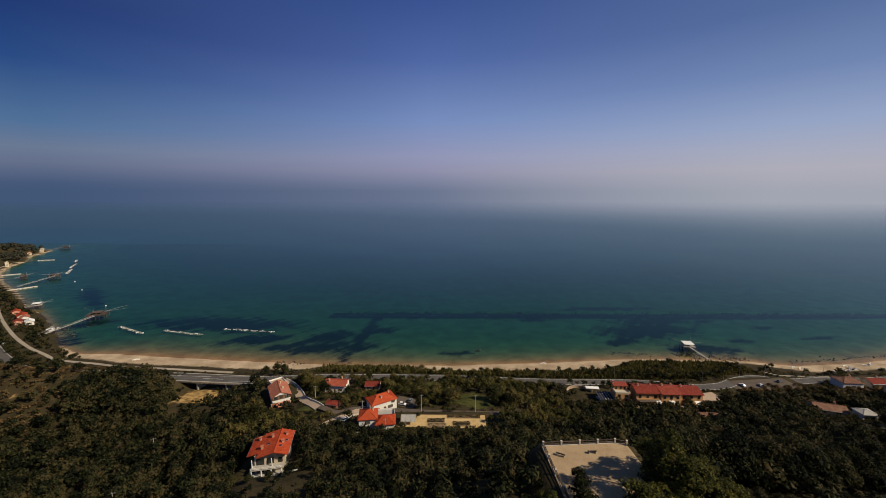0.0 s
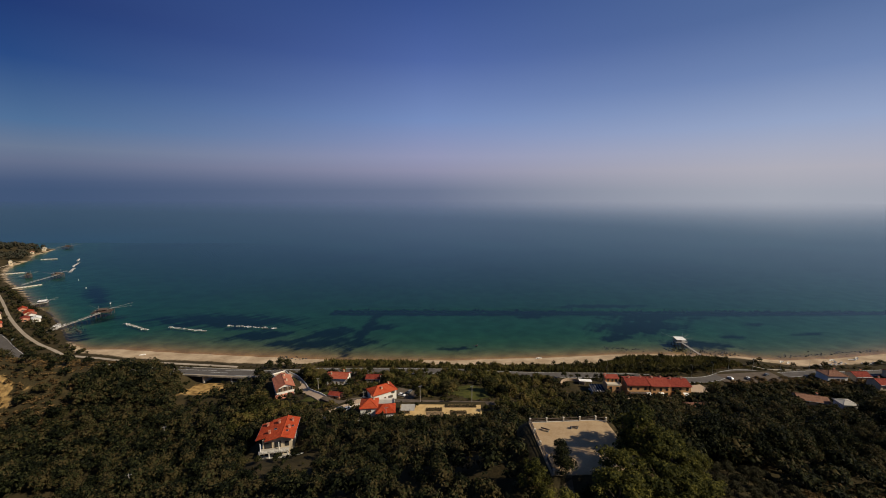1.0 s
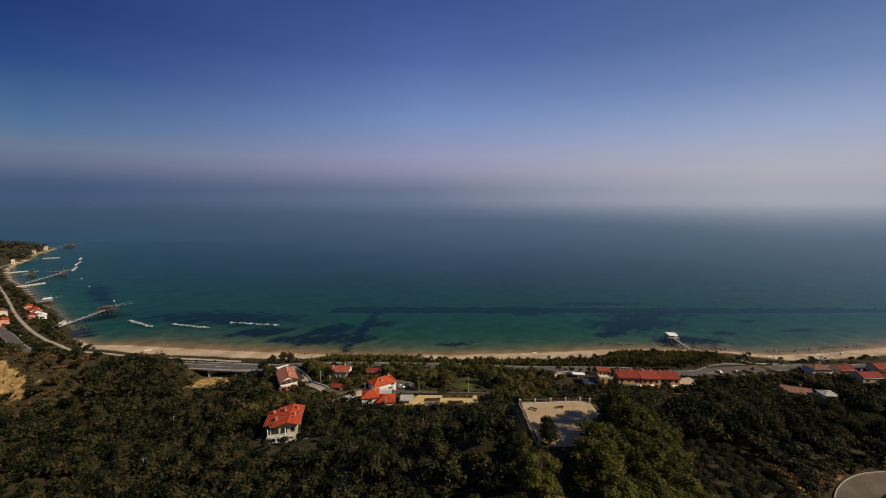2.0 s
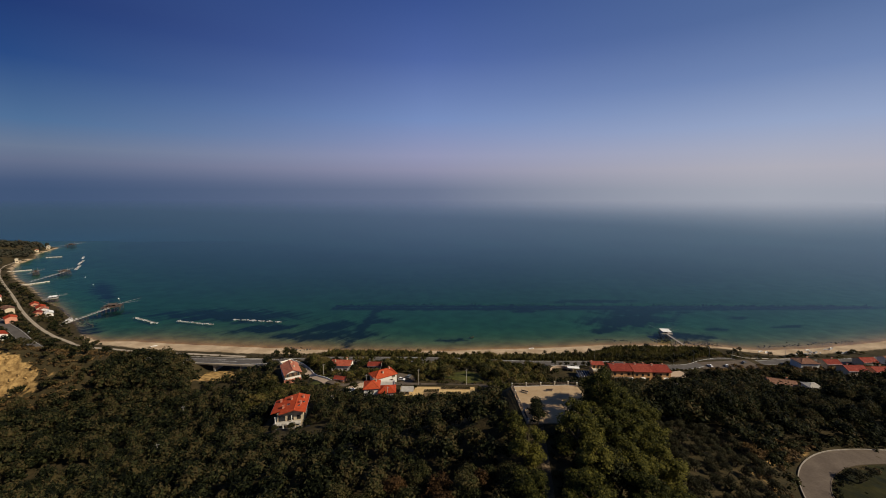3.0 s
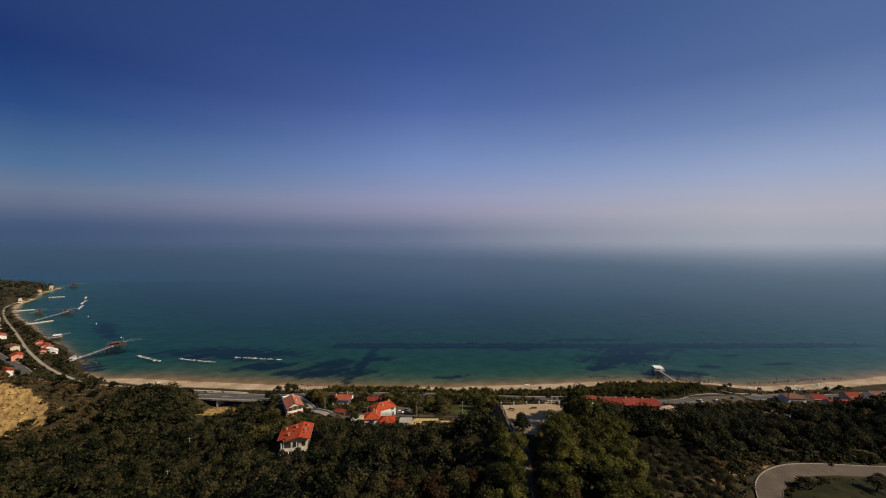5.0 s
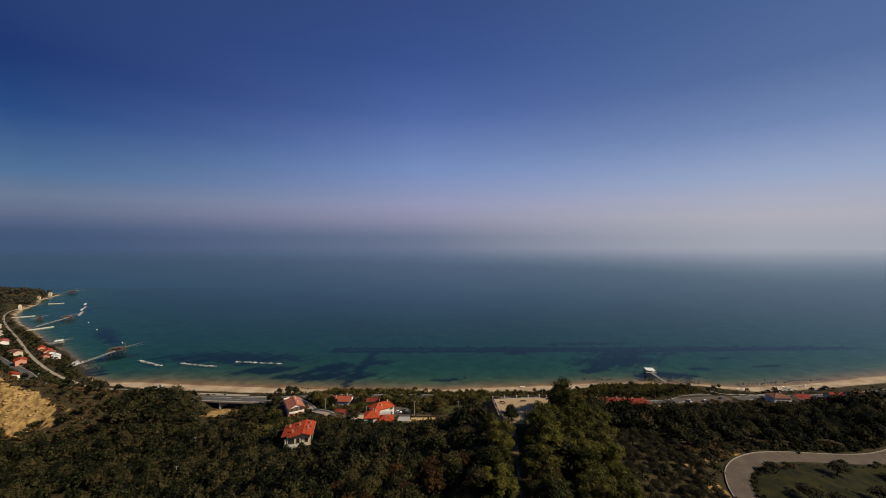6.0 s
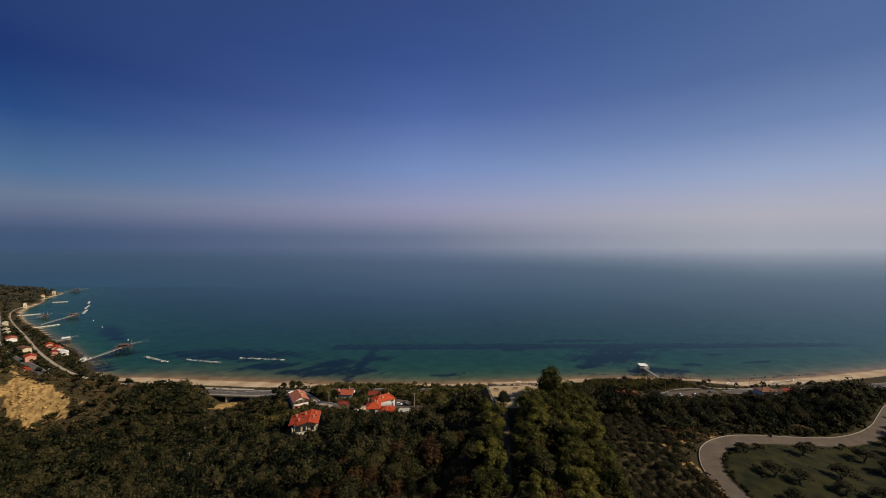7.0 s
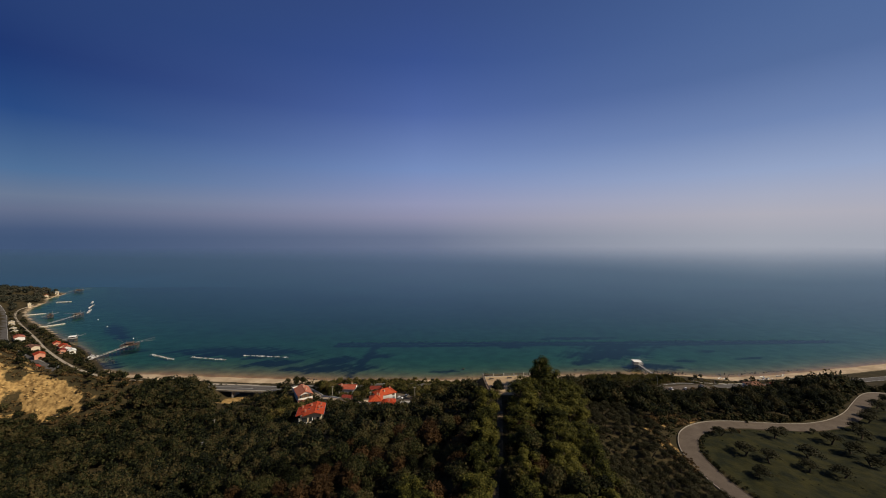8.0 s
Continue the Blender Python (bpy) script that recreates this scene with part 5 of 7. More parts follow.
def trabocco(x, y, turn, size, land_at, label, seed, pale=False):
    """A fishing platform on stilts with a hut, net spars and a footbridge to the land."""
    rng = np.random.default_rng(seed)
    ob = thing("fishing_platform", pose(x, y, 0, 0, 0, turn), label, "fishing hut", "fishing platforms")
    deck_mat = GREY_WOOD if pale else DARK_WOOD
    s, h = size, 4.6
    part("platform", box(-s, s, -s * 0.8, s * 0.8, h - 0.25, h, 0.03), deck_mat, ob)
    for u in np.linspace(-s * 0.95, s * 0.95, 5):
        for v in np.linspace(-s * 0.75, s * 0.75, 4):
            part("stilt", beam((u + rng.normal(0, 0.25), v + rng.normal(0, 0.25), -4), (u, v, h - 0.2), 0.16), DARK_WOOD, ob)
    for u in np.linspace(-s * 0.95, s * 0.95, 5)[:-1]:
        for v in (-s * 0.75, s * 0.75):
            part("brace", beam((u, v, 0.6), (u + s * 0.47, v, h - 0.4), 0.09), DARK_WOOD, ob)
    q = 0.85 if pale else 0.5
    hut = part("hut", box(-s * 0.4, s * 0.35, -s * 0.2, s * 0.4, h, h + 2.0, 0.03), GREY_WOOD if pale else DARK_WOOD, ob)
    part("hut_roof", slab([(-s * q, -s * (q - 0.15), h + 2.05), (s * q, -s * (q - 0.15), h + 2.05), (s * q, s * q, h + 2.5), (-s * q, s * q, h + 2.5)], 0.14), CANVAS if pale else DARK_WOOD, hut)
    part("hut_door", box(-0.5, 0.5, -s * 0.2 - 0.05, -s * 0.2 + 0.02, h, h + 1.9), SHUTTER, hut)
    for a, b in (((-s, -s * 0.8), (s, -s * 0.8)), ((-s, s * 0.8), (s, s * 0.8)), ((-s, -s * 0.8), (-s, s * 0.8)), ((s, -s * 0.8), (s, s * 0.8))):
        for z in (0.55, 1.0):
            part("rail", beam((*a, h + z), (*b, h + z), 0.05), deck_mat, ob)
    for u in np.linspace(-s, s, 7):
        for v in (-s * 0.8, s * 0.8):
            part("rail_post", beam((u, v, h), (u, v, h + 1.05), 0.05), deck_mat, ob)
    for mx, my, mz in ((s * 0.7, s * 0.6, 6.5), (-s * 0.6, s * 0.6, 5.0)):
        part("mast", beam((mx, my, h), (mx, my, h + mz), 0.12, 0.07), GREY_WOOD, ob)
    for k in range(9 if not pale else 3):
        u, v = rng.uniform(-s, s), rng.uniform(-s * 0.8, s * 0.8)
        part("pole", beam((u, v, h - 0.5), (u + rng.normal(0, 0.8), v + rng.normal(0, 0.8), h + rng.uniform(1.5, 4.5)), 0.09, 0.06), DARK_WOOD, ob)
    for k in range(6 if not pale else 2):
        u, v = rng.uniform(-s, s), rng.uniform(-s * 0.8, s * 0.8)
        part("strut", beam((u, v, h + 1.5), (u + rng.normal(0, s * 0.5), v + rng.normal(0, s * 0.4), h + rng.uniform(1.0, 3.2)), 0.07), GREY_WOOD, ob)
    for tx, ty, tz in ((s * 2.6, s * 2.2, h + 2.5), (s * 2.9, s * 0.7, h + 2.0), (-s * 2.2, s * 2.4, h + 3.0)):
        part("net_spar", beam((s * 0.5 * np.sign(tx), s * 0.6, h + 1.0), (tx, ty, tz), 0.12, 0.05), GREY_WOOD, ob)
    back = Matrix.Rotation(radians(-turn), 3, "Z") @ Vector((land_at[0] - x, land_at[1] - y, 0))
    a, b = Vector((0, -s * 0.8, h - 0.05)) if back.y < 0 else Vector((0, s * 0.8, h - 0.05)), Vector((back.x, back.y, land_at[2]))
    way = (b - a).normalized()
    side = Vector((-way.y, way.x, 0)).normalized() * 0.7
    bridge = part("footbridge", slab([tuple(a + side), tuple(a - side), tuple(b - side), tuple(b + side)], 0.18), GREY_WOOD, ob, "long grey timber footbridge")
    n = max(4, int((b - a).length / 4.5))
    for i in range(1, n):
        p = a + (b - a) * (i / n)
        for k in (-1, 1):
            q = p + side * k * 0.9
            part("bridge_pile", beam((q.x, q.y, -3.5), (q.x, q.y, p.z), 0.11), DARK_WOOD, bridge)
            part("bridge_post", beam((q.x, q.y, p.z), (q.x, q.y, p.z + 1.0), 0.05), GREY_WOOD, bridge)
    for k in (-1, 1):
        part("handrail", beam(a + side * k * 0.9 + Vector((0, 0, 1)), b + side * k * 0.9 + Vector((0, 0, 1)), 0.06), GREY_WOOD, bridge)
    return ob


trabocco(-347.5, 407.5, 20, 8.2, (-354, 349, 2.2), "large dark timber fishing platform on stilts with net spars", 1)
trabocco(217.5, 304.6, -8, 4.7, (219.8, 279, 2.0), "white-roofed timber fishing platform at the end of a footbridge", 2, True)
trabocco(-570, 601, 55, 6.5, (-563, 540, 2.2), "far timber fishing platform with a long footbridge", 3)
trabocco(-828, 908, 20, 8, (-846, 900, 2.5), "far dark fishing platform off the headland", 4)
trabocco(-443, 443, 30, 4.4, (-457, 436, 2.0), "small fishing platform close to the hamlet", 5, True)
trabocco(-612, 599, 30, 3.6, (-619, 592, 2.5), "small far fishing platform beside the groyne", 6)


def mooring(x, y, label):
    bm = bmesh.new()
    bmesh.ops.create_uvsphere(bm, u_segments=10, v_segments=6, radius=0.8, matrix=Matrix.Diagonal((1, 1, 0.8, 1)))
    ob = single("buoy", bm, CANVAS, pose(x, y, 0.2), label, "buoy", "buoys")
    part("staff", beam((0, 0, 0.4), (0, 0, 2.2), 0.08), METAL, ob)


for x, y in ((-519, 577), (-467, 528), (-376, 453)):
    mooring(x, y, "small pale buoy floating on the calm sea")


def rowing_boat(x, y, turn, mat, label):
    bm = bmesh.new()
    ring = []
    for i, (u, w) in enumerate(((-2.2, 0.55), (-1.2, 0.8), (0, 0.9), (1.2, 0.7), (2.4, 0.04))):
        ring.append([bm.verts.new(p) for p in ((u, -w, 0.7 + 0.05 * i), (u, -w * 0.6, 0.1), (u, w * 0.6, 0.1), (u, w, 0.7 + 0.05 * i), (u, w * 0.85, 0.62 + 0.05 * i), (u, w * 0.5, 0.22), (u, -w * 0.5, 0.22), (u, -w * 0.85, 0.62 + 0.05 * i))])
    for p, q in zip(ring, ring[1:]):
        for k in range(8):
            bm.faces.new((p[k], q[k], q[(k + 1) % 8], p[(k + 1) % 8]))
    bm.faces.new(ring[0])
    bm.faces.new(ring[-1][::-1])
    ob = single("boat", bm, mat, pose(x, y, max(0.0, ground_at(x, y)) + 0.05, 0, 0, turn), label, "boat", "boats on the beach")
    for u in (-1.0, 0.6):
        part("thwart", box(u - 0.15, u + 0.15, -0.75, 0.75, 0.5, 0.56), GREY_WOOD, ob)


for x, y, turn in ((276, 268.6, 20), (279.4, 266.6, 35), (318.2, 269.9, 10), (334.4, 269.7, -15), (341.3, 272.3, 40), (315.9, 265.5, 60), (88.4, 283, 10), (-230.3, 299.4, 30)):
    rowing_boat(x, y, turn, WHITE_PAINT, "small white boat drawn up on the sand")


# ---- bridge on the coast road ----
bridge = thing("road_bridge", pose(-141.7, 249.6, 0, 0, 0, -7), "low concrete road bridge with pale parapets over a dry gully", "bridge")
top = float(np.interp(-141.7, COAST_ROAD[:, 0], ROADS[1][2]))
part("deck", box(-34, 34, -5.2, 5.2, top - 0.9, top + 0.17, 0.05), ASPHALT, bridge)
for s in (-1, 1):
    part("parapet", box(-34, 34, s * 5.0 - 0.2, s * 5.0 + 0.2, top - 0.7, top + 0.75, 0.03), PALE_STONE, bridge)
    part("guard_rail", box(-34, 34, s * 4.4 - 0.06, s * 4.4 + 0.06, top + 0.5, top + 0.85), METAL, bridge)
part("centre_line", box(-33.8, 33.8, -0.08, 0.08, top + 0.1, top + 0.18), LINE_PAINT, bridge)
for u in (-30, -10, 10, 30):
    part("pier", box(u - 0.5, u + 0.5, -4.4, 4.4, top - 7, top - 0.9), CONCRETE, bridge)

# ---- lookout terrace ----
fence = thing("balustrade", pose(0, 0, 76.76), "timber rail between square pale pillars round the lookout", "fence")
posts = [(24.9, 63.5), (24.9, 67.8), (24.8, 72.3), (24.8, 76.7), (24.8, 80.9), (28.9, 81), (33.1, 81.1), (37.2, 81.2), (41.2, 81.3), (43.5, 80.6)]
for x, y in posts:
    pillar = part("pillar", box(x - 0.17, x + 0.17, y - 0.17, y + 0.17, -0.6, 1.1, 0.02), PALE_STONE, fence)
    part("cap", box(x - 0.23, x + 0.23, y - 0.23, y + 0.23, 1.1, 1.19, 0.03), PALE_STONE, pillar)
for (xa, ya), (xb, yb) in zip(posts, posts[1:]):
    for z in (0.45, 0.95):
        part("rail", beam((xa, ya, z), (xb, yb, z), 0.09), DARK_WOOD, fence)
    part("plinth", slab([tuple(q) for q in ((xa - 0.15, ya - 0.15, 0.14), (xb + 0.15, yb - 0.15, 0.14), (xb + 0.15, yb + 0.15, 0.14), (xa - 0.15, ya + 0.15, 0.14))], 0.6), PALE_STONE, fence)


def bench(x, y, turn, z):
    ob = thing("bench", pose(x, y, z, 0, 0, turn), "dark timber park bench on the gravel lookout", "bench", "benches")
    for v in (-0.18, 0.0, 0.18):
        part("seat_slat", box(-0.95, 0.95, v - 0.07, v + 0.07, 0.42, 0.47, 0.01), DARK_WOOD, ob)
    for z1 in (0.62, 0.78):
        part("back_slat", box(-0.95, 0.95, 0.26, 0.31, z1 - 0.06, z1 + 0.06, 0.01), DARK_WOOD, ob)
    for u in (-0.75, 0.75):
        part("leg", box(u - 0.05, u + 0.05, -0.22, 0.3, 0, 0.42, 0.01), CONCRETE, ob)
        part("back_post", box(u - 0.04, u + 0.04, 0.28, 0.35, 0.3, 0.86), CONCRETE, ob)


bench(34.7, 78.3, 180, 76.76)
bench(27.6, 77.7, 150, 76.76)


# ---- vehicles ----
def car(x, y, turn, colour, z=None):
    """A small hatchback, nose along local +x."""
    ob = thing("car", pose(x, y, (ground_at(x, y) if z is None else z) + 0.14, 0, 0, turn), f"parked {colour} hatchback car", "car", "parked cars")
    bm = bmesh.new()
    profile = [(-1.95, 0.35), (-2.0, 0.75), (-1.9, 0.95), (-0.75, 0.98), (1.0, 0.92), (1.85, 0.75), (2.0, 0.55), (1.95, 0.3)]
    rows = [[bm.verts.new((u, s * (0.85 if w < 0.9 else 0.8), w)) for u, w in profile] for s in (-1, 1)]
    for i in range(len(profile)):
        j = (i + 1) % len(profile)
        bm.faces.new((rows[0][i], rows[0][j], rows[1][j], rows[1][i]))
    bm.faces.new(rows[0])
    bm.faces.new(rows[1][::-1])
    body = part("body", bm, CARPAINT[colour], ob)
    bm = bmesh.new()
    low, high = [(-1.8, 0.96), (0.95, 0.94)], [(-1.35, 1.42), (0.2, 1.42)]
    v = [bm.verts.new(p) for p in ((low[0][0], -0.78, low[0][1]), (low[1][0], -0.78, low[1][1]), (low[1][0], 0.78, low[1][1]), (low[0][0], 0.78, low[0][1]), (high[0][0], -0.6, high[0][1]), (high[1][0], -0.6, high[1][1]), (high[1][0], 0.6, high[1][1]), (high[0][0], 0.6, high[0][1]))]
    for f in ((0, 1, 5, 4), (1, 2, 6, 5), (2, 3, 7, 6), (3, 0, 4, 7), (4, 5, 6, 7), (3, 2, 1, 0)):
        bm.faces.new([v[i] for i in f])
    part("cabin_glass", bm, DARK_GLASS, ob)
    part("roof_panel", box(-1.38, 0.22, -0.62, 0.62, 1.42, 1.47, 0.02), CARPAINT[colour], ob)
    for u in (-1.25, 1.25):
        for s in (-0.78, 0.78):
            w = part("wheel", beam((u, s - 0.1, 0.3), (u, s + 0.1, 0.3), 0.31, sides=12), TYRE, ob)
            part("rim", beam((u, s - 0.11, 0.3), (u, s + 0.11, 0.3), 0.18, sides=8), METAL, w)
    for s in (-0.6, 0.6):
        part("headlight", box(1.88, 1.98, s - 0.15, s + 0.15, 0.6, 0.72), DARK_GLASS, ob)


car(-39.4, 171.1, 55, "white")
car(-14.3, 191.6, -20, "white", 22.13)
car(-10.2, 194.8, 70, "grey", 22.13)
for x, y, turn, c in ((205.4, 233.1, 95, "white"), (217.5, 232.6, 60, "white"), (234.5, 237.2, 20, "grey")):
    car(x, y, turn, c, 6.48)
for x, y, turn, c in ((-336.4, 312.6, -35, "white"), (-343, 317, -35, "grey"), (-350.4, 320.3, -35, "white"), (-380.4, 341.5, -40, "white"), (-387.8, 345.8, -40, "dark")):
    car(x, y, turn, c)


# ---- poles and garden ----
def pole(x, y, h, label="grey utility pole with a crossarm"):
    ob = thing("utility_pole", pose(x, y, ground_at(x, y), 0, 0, 20), label, "pole", "utility poles")
    part("shaft", beam((0, 0, -0.5), (0, 0, h), 0.19, 0.11, 8), GREY_WOOD, ob)
    arm = part("crossarm", box(-0.9, 0.9, -0.06, 0.06, h - 0.6, h - 0.48), METAL, ob)
    for u in (-0.8, 0, 0.8):
        part("insulator", beam((u, 0, h - 0.48), (u, 0, h - 0.25), 0.06), CONCRETE, arm)


for x, y, h in ((-4.1, 177.6, 9), (22.2, 177.4, 9), (-125.5, 168.7, 10), (-109.4, 126.4, 10), (-32.2, 176.3, 8), (-62.8, 204, 8), (-18.7, 153.8, 8)):
    pole(x, y, h)


def lamp_post(x, y, turn):
    ob = thing("street_lamp", pose(x, y, ground_at(x, y), 0, 0, turn), "slim grey street lamp beside the coast road", "street lamp", "street lamps")
    part("post", beam((0, 0, -0.3), (0, 0, 7.5), 0.1, 0.06, 8), METAL, ob)
    part("arm", beam((0, 0, 7.4), (0, -1.4, 7.8), 0.05), METAL, ob)
    part("lamp_head", box(-0.15, 0.15, -1.9, -1.3, 7.72, 7.86, 0.03), METAL, ob)


for x in (95, 125, 180, 199, 217, 235, 254, 278):
    lamp_post(x, float(np.interp(x, COAST_ROAD[:, 0], COAST_ROAD[:, 1])) + 5.2, 180)

greenhouse = thing("pergola", pose(-9.9, 168.7, 26.76, 0, 0, -3), "grey netted garden frame beside the vegetable beds", "garden frame")
part("net_roof", slab([(-3.4, -2.6, 2.2), (3.4, -2.6, 2.2), (3.4, 2.6, 2.5), (-3.4, 2.6, 2.5)], 0.06), CONCRETE, greenhouse)
for u in (-3.2, -1.1, 1.1, 3.2):
    for v in (-2.5, 2.5):
        part("post", beam((u, v, -0.2), (u, v, 2.25), 0.06), GREY_WOOD, greenhouse)
    part("rafter", beam((u, -2.6, 2.26), (u, 2.6, 2.56), 0.06), GREY_WOOD, greenhouse)


# ---- plants ----
def ico(sub=1):
    bm = bmesh.new()
    bmesh.ops.create_icosphere(bm, subdivisions=sub, radius=1)
    v, f = np.array([w.co[:] for w in bm.verts]), np.array([[w.index for w in face.verts] for face in bm.faces])
    bm.free()
    return v, f


ICO = ico(1)
OCT = np.array([(1, 0, 0), (0, 1, 0), (-1, 0, 0), (0, -1, 0), (0, 0, 1), (0, 0, -1)], float), np.array([(0, 1, 4), (1, 2, 4), (2, 3, 4), (3, 0, 4), (1, 0, 5), (2, 1, 5), (3, 2, 5), (0, 3, 5)])


def leaf_tufts(rng, at, way, size, spread=0.7):
    """Small pointed leaf sprays at the points, facing roughly the given ways: one triangle each."""
    n = len(at)
    w = way + spread * rng.normal(0, 1, (n, 3))
    w /= np.linalg.norm(w, axis=1)[:, None] + 1e-9
    a = np.cross(w, rng.normal(0, 1, (n, 3)))
    a /= np.linalg.norm(a, axis=1)[:, None] + 1e-9
    b = np.cross(w, a)
    s = size * rng.uniform(0.55, 1.35, (n, 1))
    k = rng.uniform(0.5, 0.95, (n, 1))
    p = np.stack([at - a * s, at + b * s * k, at + a * s * rng.uniform(0.5, 1.0, (n, 1)) - b * s * k * 0.6 + w * s * 0.3], 1)
    return p.reshape(-1, 3), np.arange(3 * n).reshape(-1, 3)


def crown(rng, lobes, tufts, size, core=0.64, spread=0.6, up=0.3, inner=ICO):
    """A crown: lobes with a dark inside, covered unevenly with leaf sprays, more of them above than below."""
    pieces = []
    share = np.array([l[3] * l[4] for l in lobes])
    share = share / share.sum()
    for (cx, cy, cz, rx, ry, rz), part_of in zip(lobes, share):
        n = max(8, int(tufts * part_of))
        u = rng.normal(0, 1, (n * 2, 3))
        u /= np.linalg.norm(u, axis=1)[:, None]
        u = u[u[:, 2] > rng.uniform(-1.0, 0.3, len(u))][:n]
        out = rng.uniform(0.78, 1.12, (len(u), 1))
        at = np.array([cx, cy, cz]) + u * out * (rx, ry, rz)
        pieces.append(leaf_tufts(rng, at, u + (0, 0, up), size, spread))
        v, f = inner
        pieces.append((v * rng.uniform(0.85, 1.1, (len(v), 1)) * (rx * core, ry * core, rz * core) + (cx, cy, cz), f))
    verts, faces, k = [], [], 0
    for v, f in pieces:
        verts.append(v)
        faces.append(f + k)
        k += len(v)
    return np.concatenate(verts), np.concatenate(faces)


def round_lobes(rng, n, r, h, low=0.35):
    """Lobes of a broad uneven crown of radius r and top height h, the middle one highest."""
    out = [(rng.normal(0, 0.1) * r, rng.normal(0, 0.1) * r, h * 0.66, r * 0.62, r * 0.62, h * 0.3)]
    for i in range(n):
        a, q = 6.283 * (i * 0.618 + rng.uniform(-0.1, 0.1)), r * math.sqrt((i + 0.7) / n) * rng.uniform(0.62, 0.84)
        s = rng.uniform(0.24, 0.44) * r * (1.35 if n < 6 else 1.0)
        top = h * (0.9 - (0.9 - low) * (q / r) ** 1.6)
        out.append((q * math.cos(a), q * math.sin(a), top * rng.uniform(0.8, 1.04) - 0.3 * s, s, s * rng.uniform(0.8, 1.2), s * rng.uniform(0.7, 1.0)))
    return out


def pine_lobes(rng, h, r):
    """Lobes of a maritime pine: many rounded clumps in uneven whorls under a blunt top."""
    out = []
    for z in np.linspace(0.3, 0.95, 6):
        ring = r * math.sqrt(max(0.12, 1 - ((z - 0.5) / 0.52) ** 2))
        for i in range(7 if z < 0.7 else 5 if z < 0.85 else 3):
            a, q = rng.uniform(0, 6.283), ring * rng.uniform(0.35, 0.92)
            s = r * rng.uniform(0.2, 0.33)
            out.append((q * math.cos(a), q * math.sin(a), h * (z + rng.uniform(-0.05, 0.05)), s, s, s * rng.uniform(0.7, 1.0)))
    return out


def trunk_mesh(rng, h, r, limbs, reach):
    bm = bmesh.new()
    bend = Vector((rng.normal(0, 0.2), rng.normal(0, 0.2), h * 0.5))
    beam((0, 0, -0.6), bend, r, r * 0.75, 7, bm)
    beam(bend, (bend.x * 1.5, bend.y * 1.5, h * 0.85), r * 0.75, r * 0.3, 6, bm)
    for i in range(limbs):
        a = 6.283 * i / limbs + rng.uniform(-0.4, 0.4)
        z = h * rng.uniform(0.35, 0.6)
        beam((bend.x * z / h * 2, bend.y * z / h * 2, z), (reach * math.cos(a), reach * math.sin(a), z + h * 0.22), r * 0.42, r * 0.15, 5, bm)
    me = bpy.data.meshes.new("trunk")
    bm.to_mesh(me)
    bm.free()
    me.materials.append(BARK)
    return me


def crown_mesh(name, piece, mat):
    return joined(name, [piece], mat)


rng = np.random.default_rng(11)
OAKS, RUSSETS, PINES, OLIVES = [], [], [], []
for i in range(5):
    piece = crown(rng, round_lobes(rng, 15, 1.0, 2.1), 1500, 0.076, inner=OCT)
    OAKS.append((trunk_mesh(rng, 1.5, 0.07, 4, 0.5), crown_mesh("crown", piece, OAK_LEAF), piece))
for i in range(2):
    piece = crown(rng, round_lobes(rng, 13, 1.0, 2.1), 1150, 0.085, 0.62, 0.7, inner=OCT)
    RUSSETS.append((trunk_mesh(rng, 1.5, 0.06, 4, 0.5), crown_mesh("crown", piece, RUSSET_LEAF), piece))
for i in range(4):
    piece = crown(rng, pine_lobes(rng, 2.2, 1.0), 5200, 0.052, 0.7, 0.55, 0.5, inner=OCT)
    PINES.append((trunk_mesh(rng, 2.1, 0.06, 6, 0.55), crown_mesh("crown", piece, PINE_LEAF), piece))
for i in range(3):
    piece = crown(rng, round_lobes(rng, 10, 1.0, 1.75, 0.4), 950, 0.08, 0.62, 0.7, inner=OCT)
    OLIVES.append((trunk_mesh(rng, 1.1, 0.1, 3, 0.45), crown_mesh("crown", piece, OLIVE_LEAF), piece))
LIGHT = [crown(rng, round_lobes(rng, 9, 1.0, 2.1), 240, 0.138, 0.68, inner=OCT) for _ in range(6)]
FAR = [crown(rng, round_lobes(rng, 6, 1.0, 2.1), 110, 0.19, 0.7, inner=OCT) for _ in range(5)]
BUSH = [crown(rng, round_lobes(rng, 3, 1.0, 1.2, 0.2), 70, 0.2, 0.76, inner=OCT) for _ in range(4)]
CLUMP = [crown(rng, round_lobes(rng, 3, 1.0, 1.3, 0.2), 36, 0.26, 0.8, inner=OCT) for _ in range(4)]


def plant(kind, name, x, y, r, label, category, group, tall=1.0):
    trunk, leaves, _ = kind
    turn = rng.uniform(0, 360)
    ob = thing(name, pose(x, y, ground_at(x, y), rng.normal(0, 2), rng.normal(0, 2), turn), label, category, group)
    ob.scale = (r, r, r * tall)
    for part_name, me in (("trunk", trunk), ("crown", leaves)):
        child = new(part_name, me)
        child.parent = ob
    return ob


